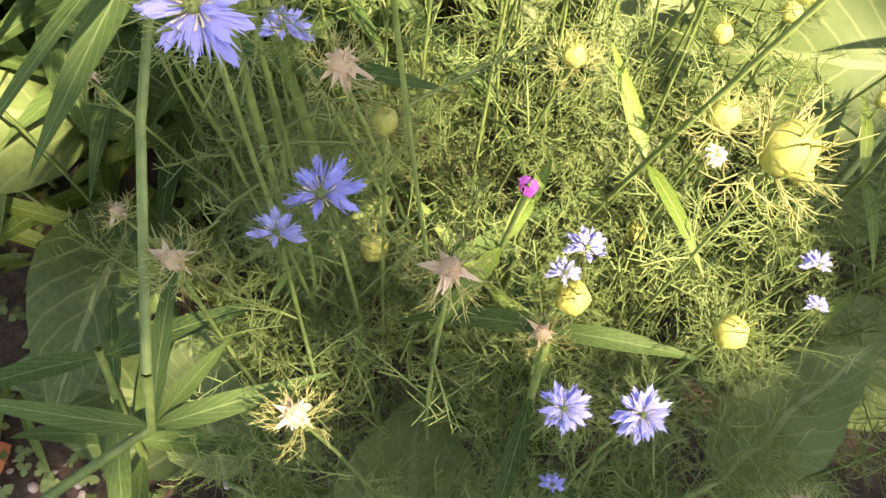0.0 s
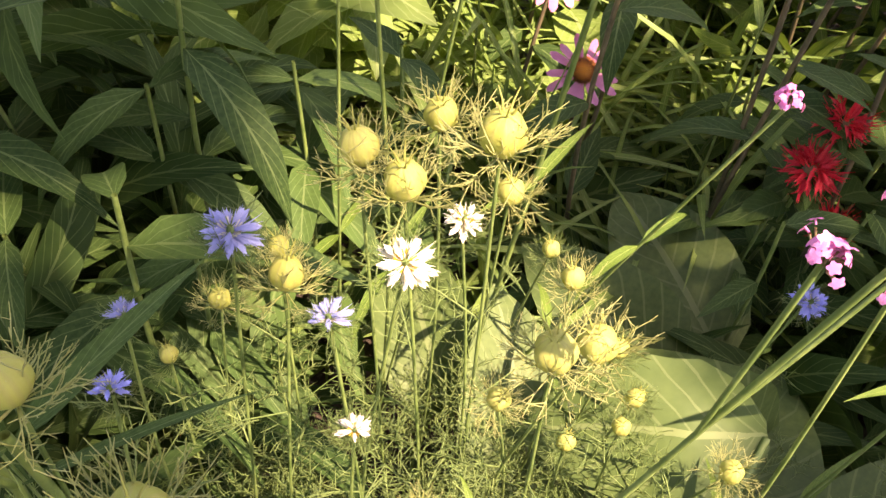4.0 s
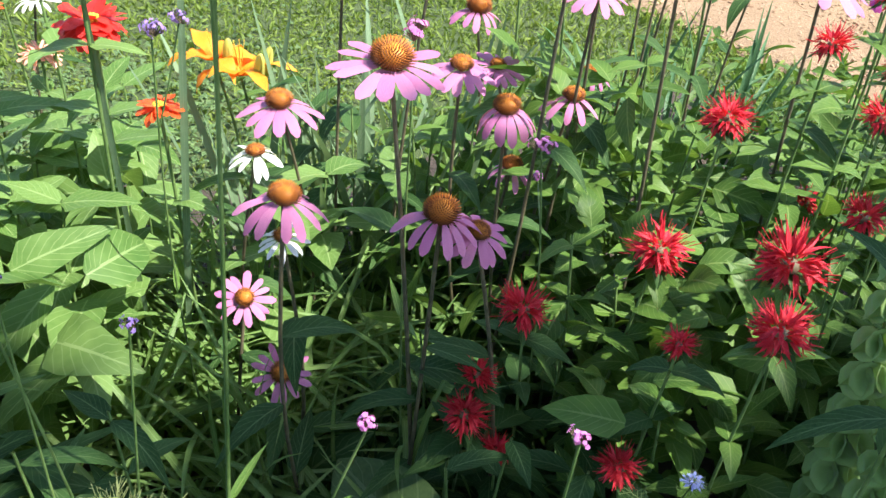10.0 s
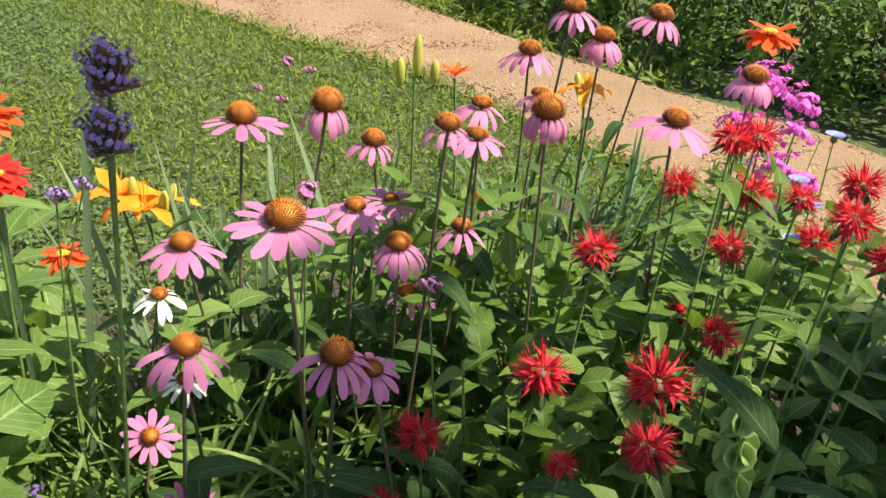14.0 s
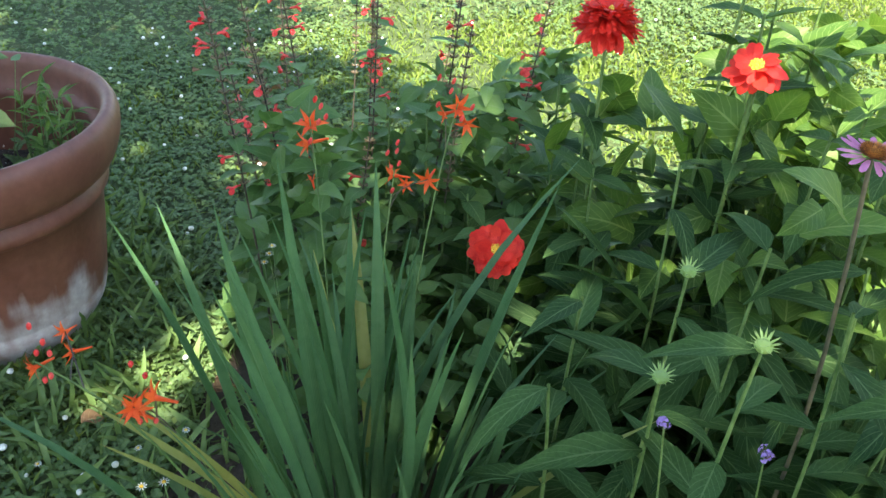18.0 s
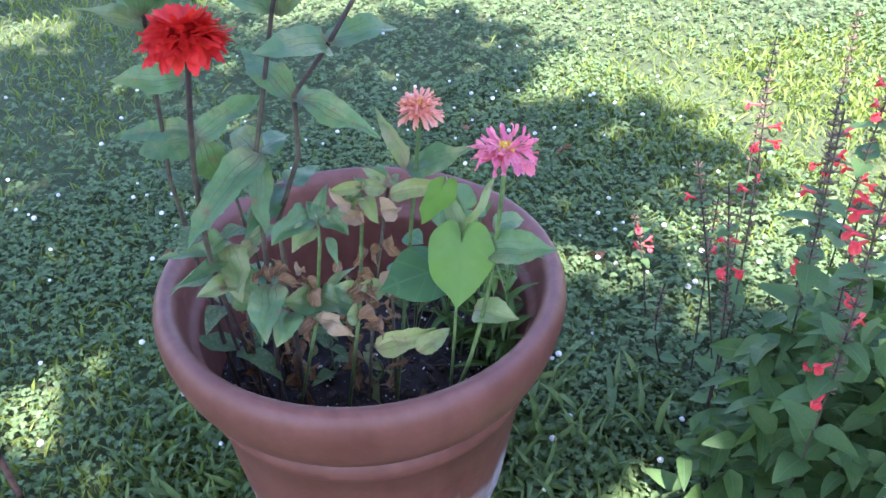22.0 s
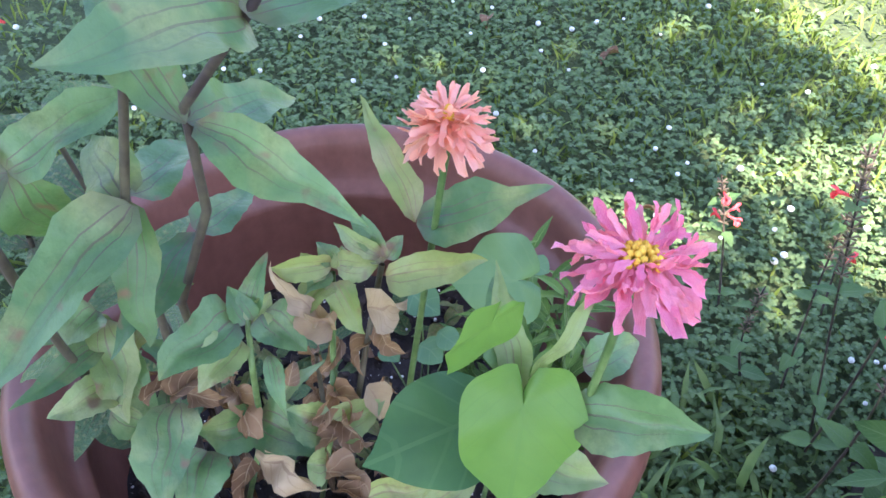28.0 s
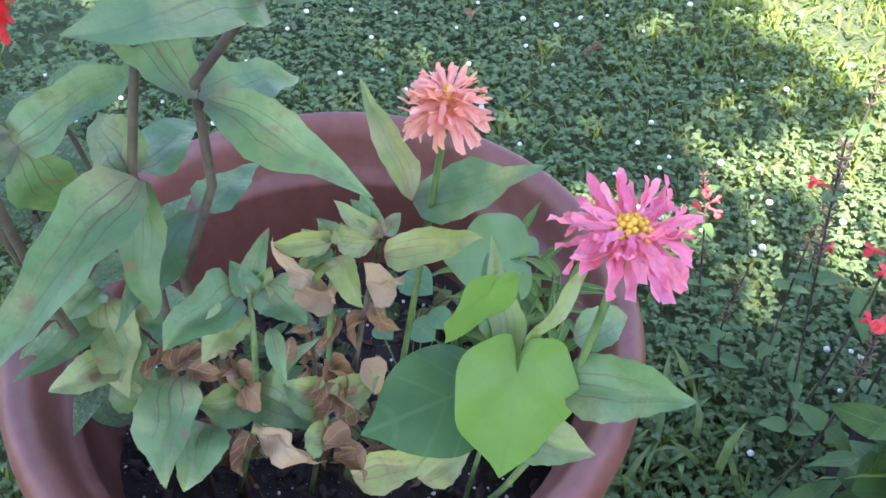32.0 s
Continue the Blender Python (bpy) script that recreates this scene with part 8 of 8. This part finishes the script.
WORN = [
    ((-1.910, -0.507, 0.724), (-1.929, -0.481, 0.749), 0.018, "leaf_zinnia", 0.2),
    ((-1.914, -0.514, 0.726), (-1.895, -0.561, 0.710), 0.042, "leaf_zinnia", 0.5),
    ((-1.887, -0.504, 0.706), (-1.857, -0.511, 0.686), 0.014, "leaf_zinnia", 0.6),
    ((-1.909, -0.495, 0.725), (-1.882, -0.487, 0.706), 0.036, "leaf_zinnia", 0.5),
    ((-1.902, -0.517, 0.716), (-1.885, -0.547, 0.702), 0.032, "leaf_zinnia_pale", 0.6),
    ((-1.908, -0.506, 0.722), (-1.925, -0.512, 0.738), 0.022, "leaf_zinnia", 0.3),
    ((-1.906, -0.505, 0.721), (-1.911, -0.487, 0.729), 0.020, "leaf_zinnia_pale", 0.4),
    ((-2.039, -0.583, 0.635), (-1.990, -0.602, 0.587), 0.046, "leaf_zinnia_pale", 0.5),
    ((-2.003, -0.598, 0.598), (-1.993, -0.644, 0.595), 0.032, "leaf_zinnia_pale", 0.4),
    ((-1.993, -0.609, 0.590), (-1.967, -0.591, 0.569), 0.036, "leaf_zinnia", 0.6),
    ((-2.047, -0.590, 0.645), (-2.036, -0.613, 0.632), 0.040, "leaf_zinnia", 0.4),
    ((-2.038, -0.558, 0.635), (-2.032, -0.520, 0.637), 0.036, "leaf_zinnia", 0.6),
    ((-2.030, -0.554, 0.627), (-2.015, -0.585, 0.609), 0.030, "leaf_yellow", 0.8),
    ((-1.951, -0.565, 0.613), (-1.901, -0.601, 0.577), 0.050, "leaf_zinnia", 0.3),
    ((-1.919, -0.558, 0.588), (-1.886, -0.585, 0.568), 0.044, "leaf_zinnia", 0.5),
    ((-1.927, -0.513, 0.588), (-1.879, -0.489, 0.565), 0.044, "leaf_zinnia", 0.4),
    ((-1.923, -0.518, 0.585), (-1.925, -0.558, 0.584), 0.040, "leaf_zinnia", 0.4),
    ((-1.923, -0.503, 0.587), (-1.927, -0.456, 0.604), 0.015, "leaf_zinnia_pale", 0.5),
    ((-1.962, -0.585, 0.622), (-1.963, -0.562, 0.624), 0.028, "leaf_dry", 1.2),
    ((-1.959, -0.567, 0.619), (-1.953, -0.545, 0.616), 0.030, "leaf_dry", 1.4),
    ((-1.955, -0.555, 0.617), (-1.936, -0.538, 0.603), 0.028, "leaf_dry", 1.2),
    ((-1.948, -0.520, 0.603), (-1.919, -0.525, 0.581), 0.034, "leaf_dry", 1.3),
    ((-1.933, -0.520, 0.592), (-1.951, -0.527, 0.605), 0.026, "leaf_dry", 1.4),
    ((-1.907, -0.524, 0.574), (-1.858, -0.513, 0.552), 0.022, "leaf_tan", 1.0),
    ((-1.900, -0.531, 0.570), (-1.882, -0.551, 0.560), 0.024, "leaf_dry", 1.2),
    ((-1.915, -0.487, 0.623), (-1.924, -0.475, 0.632), 0.022, "leaf_dry", 1.0),
    ((-1.960, -0.527, 0.612), (-1.956, -0.516, 0.610), 0.018, "leaf_tan", 1.0),
]
e = stalk([(-2.007, -0.537, 0.301), (-1.908, -0.522, 0.575), (-1.929, -0.511, 0.590), (-1.886, -0.517, 0.703), (-1.909, -0.507, 0.723)], "worn zinnia in the pot with drooping mottled leaves", r=0.0030, material="stem")
for b, t, w, m, c in WORN:
    pot_leaf(e, b, t, w, m, None, c)
for x, y, n in ((-1.985, -0.440, 16), (-2.005, -0.525, 14), (-2.08, -0.519, 12), (-1.93, -0.40, 9), (-2.05, -0.58, 12)):
    e = stalk([(x, y, 0.305), (x + 0.01, y, 0.66 if n > 24 else 0.56)], "dead brown zinnia stalk in the pot with shrivelled leaves", "withered_stem", 0.003, "stem_dark")
    for k in range(n):
        z = 0.03 + (0.32 if n > 24 else 0.22) * k / n
        a = 2.4 * k
        piece("leaf", rng.choice(LEAF["dry"]), e, frame_at((0, 0, z + 0.02), (math.cos(a) * 0.7, math.sin(a) * 0.7, -0.8), UP, rng.uniform(0.026, 0.055)))
for x, y, z, a in ((-1.885, -0.435, 0.62, 0.3), (-1.98, -0.43, 0.33, 1.3), (-1.90, -0.36, 0.33, 4), (-2.1, -0.33, 0.33, 2), (-1.93, -0.55, 0.33, 5)):
    e = thing("curled_leaf", (x, y, z), "pale dry curled leaf in the pot", "leaf", "dry leaves in the pot")
    part("leaf", Geo().blade((0, 0, 0), (math.cos(a), math.sin(a), -0.6), UP, 0.042, 0.024, "ovate", 1.3, 0.5, 8, 5, 0.3), "leaf_dry" if z < 0.6 else "leaf_tan", e)

for x, y, h, tx, ty in ((-2.06, -0.58, 0.44, 0.02, -0.03), (-2.09, -0.52, 0.50, 0.0, -0.05)):
    leafy_plant((x, y, 0.305), h, "zinnia_pale" if h < 0.42 else "zinnia", 5 if h > 0.3 else 3, 0.085, "leafy zinnia stem in the pot with yellowing mottled leaves", group="plants in the pot", name="zinnia_plant", lean=(tx, ty), rise=0.25, lo=0.3, stem="stem_purple", r=0.0034)

# the young vine with heart-shaped leaves


def heart(e, base, tip, width, material, up):
    """A heart-shaped leaf: base at the notch, two round lobes behind it, a drawn-out tip."""
    o = Vector(e.location)
    b, d = Vector(base) - o, Vector(tip) - Vector(base)
    ln = d.length
    y = unit(d)
    x = unit(y.cross(Vector(up)))
    z = x.cross(y)
    deg = (0, 6, 14, 28, 45, 62, 80, 100, 122, 145, 165, 180)
    far = (1.0, 0.88, 0.81, 0.735, 0.67, 0.62, 0.57, 0.525, 0.485, 0.43, 0.34, 0.06)
    g, rows = Geo(), []
    for i in range(10):
        s = i / 9
        row = []
        for k in range(49):
            a = -180 + 7.5 * k
            r = float(np.interp(abs(a), deg, far)) * (1 + 0.02 * math.sin(a * 0.11 + 40 * ln))
            hx, hy = math.sin(radians(a)) * r * 0.92, math.cos(radians(a)) * r
            px, py = hx * s * width, hy * s * ln
            cup = 0.16 * abs(px) * (1 - 0.5 * s) - 0.20 * py * abs(py) / ln + 0.05 * width * s * s * math.sin(radians(a) * 5 + 2) - 0.012 * abs(math.sin(radians(a) * 3.5)) * s * ln
            row.append(b + x * px + y * py + z * cup)
        rows.append(row)
    g.grid(rows)
    n = 0
    for i in range(9):
        for k in range(48):
            for di, dk in ((0, 0), (0, 1), (1, 1), (1, 0)):
                s, a = (i + di) / 9, radians(-180 + 7.5 * (k + dk))
                g.uv[n] = (0.5 + 1.1 * s * math.sin(a), 0.35 + 0.6 * s * math.cos(a))
                n += 1
    return part("leaf", g, material, e)


e = stalk([(-1.84, -0.36, 0.305), (-1.80, -0.37, 0.58), (-1.765, -0.385, 0.715)], "young morning glory vine with heart-shaped leaves in the pot", "morning_glory", 0.0026, "stem")
heart(e, (-1.753, -0.393, 0.729), (-1.719, -0.422, 0.664), 0.078, "leaf_heart", (0.78, -0.36, 0.51))
heart(e, (-1.791, -0.411, 0.672), (-1.798, -0.482, 0.675), 0.076, "leaf_heart_dark", (0.45, -0.15, 1))
heart(e, (-1.868, -0.310, 0.684), (-1.902, -0.350, 0.672), 0.074, "leaf_round", (0.75, -0.3, 0.7))
heart(e, (-1.771, -0.408, 0.802), (-1.773, -0.431, 0.756), 0.042, "leaf_heart", (0.75, 0.25, 0.6))
pot_leaf(e, (-1.766, -0.385, 0.724), (-1.818, -0.374, 0.772), 0.022, "leaf_zinnia_pale", (0.6, -0.5, 0.5))
pot_leaf(e, (-1.764, -0.383, 0.728), (-1.736, -0.353, 0.796), 0.012, "leaf_zinnia_pale", (0.6, -0.5, 0.5))
for k in range(16):
    x, y = -1.945 + rng.uniform(-0.05, 0.06), -0.215 + rng.uniform(-0.045, 0.05)
    e = leafy_plant((x, y, 0.305), rng.uniform(0.17, 0.28), "long", 9, 0.066, "seedling with narrow bright green leaves in the pot", group="plants in the pot", name="seedling", pair=False, rise=1.0, r=0.002)
for k in range(9):
    a, r = rng.uniform(0, 6.28), rng.uniform(0.05, 0.2)
    leafy_plant((POT.x + r * math.cos(a), POT.y + r * math.sin(a), 0.305), rng.uniform(0.05, 0.13), "zinnia" if k % 2 else "yellow", 3, 0.055, "small worn zinnia shoot low in the pot", group="plants in the pot", name="zinnia_shoot", rise=0.5, r=0.002)

e = thing("nasturtium", (-2.03, -0.31, 0.305), "young seedling with round blue-green leaves in the pot", "plant", "plants in the pot")
for x, y, z, r in ((-1.936, -0.354, 0.612, 0.017), (-1.907, -0.365, 0.583, 0.014), (-1.924, -0.395, 0.585, 0.01), (-1.907, -0.347, 0.591, 0.012), (-1.897, -0.264, 0.645, 0.01)):
    c = Vector((x + 2.03, y + 0.31, z - 0.305))
    part("stem", Geo().tube(arc((0, 0, 0), c, (0.01, 0, 0), 4), 0.0009, 0.0008, 4), "stem", e)
    part("leaf", Geo().blade(c + Vector((-r, 0, 0)), (1, 0.2, 0.12), (0.2, -0.3, 1), 2 * r, 2 * r, "oval", 0.3, 0.1, 8, 7, 0.1).crumple(0.002, 60.0, 2), "leaf_round", e)

for ob in scene.objects:
    if ob not in _before and ob.parent is None:
        ob.location += Vector((0.016, 0.013, 0.004))

# ---- dry leaves and the iron stake on the lawn ----
for x, y, s in ((-2.074, -0.824, 0.10), (-2.056, -0.914, 0.06), (-1.93, -0.69, 0.07), (-1.96, -1.05, 0.08), (-2.75, 0.72, 0.06), (-3.05, 0.55, 0.05), (-3.4, -0.9, 0.06), (-1.83, -0.62, 0.05), (-2.9, -0.5, 0.05), (-1.5, -0.1, 0.06), (-2.28, 0.42, 0.05), (-1.55, -0.35, 0.05)):
    e = thing("dry_leaf", (x, y, 0.035), "curled brown fallen leaf lying on the lawn", "leaf", "fallen leaves")
    a = rng.uniform(0, 6.28)
    part("blade", Geo().blade((0, 0, 0), (math.cos(a), math.sin(a), 0.5), UP, s, s * 0.6, "leaf", 1.3, 0.75, 10, 7, 0.4, 0, 0.7).crumple(0.12 * s, 30.0, 4), "leaf_dry", e)
e = thing("iron_stake", (-2.36, -0.967, 0), "thin black iron garden stake leaning in the lawn", "stake")
part("rod", Geo().tube([(0, 0, -0.02), (0.03, 0.0, 0.16)], 0.0065, 0.0065, 8), plain("rust", (0.08, 0.04, 0.025), (0.20, 0.11, 0.07), 80, 0.85), e, "rusty foot of the stake")
part("rod", Geo().tube([(0.03, 0.0, 0.155), (0.24, 0.03, 0.70), (0.33, 0.05, 0.95)], 0.006, 0.006, 8), "iron", e)
part("twig", Geo().tube([(0.07, 0.01, 0.26), (0.04, -0.06, 0.24), (0.02, -0.14, 0.22)], 0.004, 0.0025, 6), "stem_dark", e)

# ---- hedge, planter and stones beyond the path ----


def bush(base, rx, ry, h, n, label, group):
    e = thing("hedge_bush", base, label, "bush", group)
    g = Geo()
    for k in range(12):
        a = 2.4 * k
        g.tube(arc((0.05 * math.cos(a), 0.05 * math.sin(a), 0), (rx * 0.7 * math.cos(a), ry * 0.7 * math.sin(a), h * rng.uniform(0.6, 0.95)), (0, 0, 0.08), 5), 0.009, 0.003, 5)
    part("branch_frame", g, "stem_dark", e)
    th, ph = nrng.uniform(0, 2 * np.pi, n), np.arccos(nrng.uniform(-0.15, 1, n))
    rad = nrng.uniform(0.55, 1.0, n) ** 0.5
    p = np.c_[rx * rad * np.sin(ph) * np.cos(th), ry * rad * np.sin(ph) * np.sin(th), 0.08 + h * rad * np.maximum(np.cos(ph), -0.05)]
    p += nrng.normal(0, 0.03, p.shape)
    p[:, 2] = np.maximum(p[:, 2], 0.02)
    lv = [Geo().blade((0, 0, 0), (0, 1, 0.25), UP, 1, 0.45, "ovate", 0.7, 0.25, 4, 3), Geo().blade((0, 0, 0), (0, 1, -0.2), UP, 1, 0.4, "lance", 0.5, 0.25, 4, 3)]
    scatter("leaves", lv, p, turns(n, 0.5), nrng.uniform(0.045, 0.085, n), "leaf_dark" if rng.random() < 0.35 else "leaf", e)


for x, y, rx, ry, h in ((2.35, 5.2, 0.5, 0.5, 0.55), (2.75, 4.5, 0.55, 0.5, 0.75), (3.15, 3.85, 0.55, 0.5, 0.82), (3.55, 3.2, 0.55, 0.5, 0.80), (3.85, 2.5, 0.55, 0.5, 0.72), (3.2, 4.9, 0.6, 0.6, 0.95), (3.75, 4.1, 0.6, 0.6, 0.92), (4.15, 3.3, 0.6, 0.6, 0.86), (2.55, 5.9, 0.6, 0.6, 0.8), (4.0, 1.8, 0.5, 0.5, 0.6)):
    bush((x, y, 0), rx, ry, h, 1700, "dense dark green bush in the hedge beyond the path", "hedge bushes")
e = thing("planter", (1.72, 6.42, 0), "brown clay planter barrel standing beyond the path", "planter")
M["clay"] = plain("clay", (0.20, 0.115, 0.075), (0.34, 0.21, 0.145), 14, 0.8)
part("body", turned(Geo(), [(0.0, 0.0), (0.30, 0.0), (0.33, 0.02), (0.34, 0.35), (0.345, 0.68), (0.36, 0.70), (0.36, 0.74), (0.32, 0.74), (0.31, 0.6), (0.0, 0.6)], 40), "clay", e)
for a in (-1.2, -1.75):
    part("seam", Geo().tube([(0.342 * math.cos(a), 0.342 * math.sin(a), 0.02), (0.349 * math.cos(a), 0.349 * math.sin(a), 0.68)], 0.006, 0.006, 5), "stem_dark", e)
for x, y, s in ((0.55, 7.2, 0.16), (0.95, 6.62, 0.07), (0.3, 7.35, 0.12), (1.1, 6.9, 0.14)):
    e = thing("stone", (x, y, 0), "pale grey stone lying beside the path", "stone", "stones by the path")
    part("stone_body", Geo().ball((0, 0, s * 0.35), s, 10, 7, (1.2, 0.8, 0.55), UP, 0, 3, 0.12), "stone", e)
e = thing("stump", (0.95, 7.0, 0), "dark weathered wooden stump beyond the path", "stump")
part("stump_body", turned(Geo(), [(0.22, 0.0), (0.18, 0.1), (0.17, 0.4), (0.16, 0.5), (0.0, 0.51)], 18), "stem_dark", e)
# far trees that close the garden


def far_tree(x, y, h, r, n=1500):
    e = thing("garden_tree", (x, y, 0), "leafy green tree far across the garden", "tree", "trees round the garden")
    g = Geo()
    g.tube(arc((0, 0, 0), (0.1, 0, h * 0.55), (0.1, 0, 0), 5), 0.22, 0.12, 8)
    part("trunk", g, bpy.data.materials["bark"], e)
    g = Geo()
    for k in range(8):
        a = 2.4 * k
        g.tube(arc((0, 0, h * 0.4), (r * 0.6 * math.cos(a), r * 0.6 * math.sin(a), h * (0.6 + 0.04 * k)), (0, 0, 0.3), 4), 0.07, 0.02, 5)
    part("limbs", g, bpy.data.materials["bark"], e)
    c = nrng.normal(0, 1, (26, 3)) * np.array([r * 0.5, r * 0.5, h * 0.14]) + np.array([0, 0, h * 0.68])
    p = c[nrng.integers(0, 26, n)] + nrng.normal(0, 0.45, (n, 3))
    p[:, 2] = np.maximum(p[:, 2], h * 0.25)
    scatter("crown", [Geo().blade((0, 0, 0), (0, 1, 0), UP, 1, 0.7, "ovate", 0.6, 0.1, 3, 3)], p, turns(n, 0.6), nrng.uniform(0.28, 0.5, n), "leaf", e)


for x, y, h, r in ((-9, 14, 8, 3), (0, 17, 9, 3.4), (9, 13, 8, 3), (13, 3, 8, 3), (-15, 5, 9, 3.5), (-14, -6, 8, 3), (10, -8, 8, 3), (-4, -13, 9, 3.4)):
    far_tree(x, y, h, r)
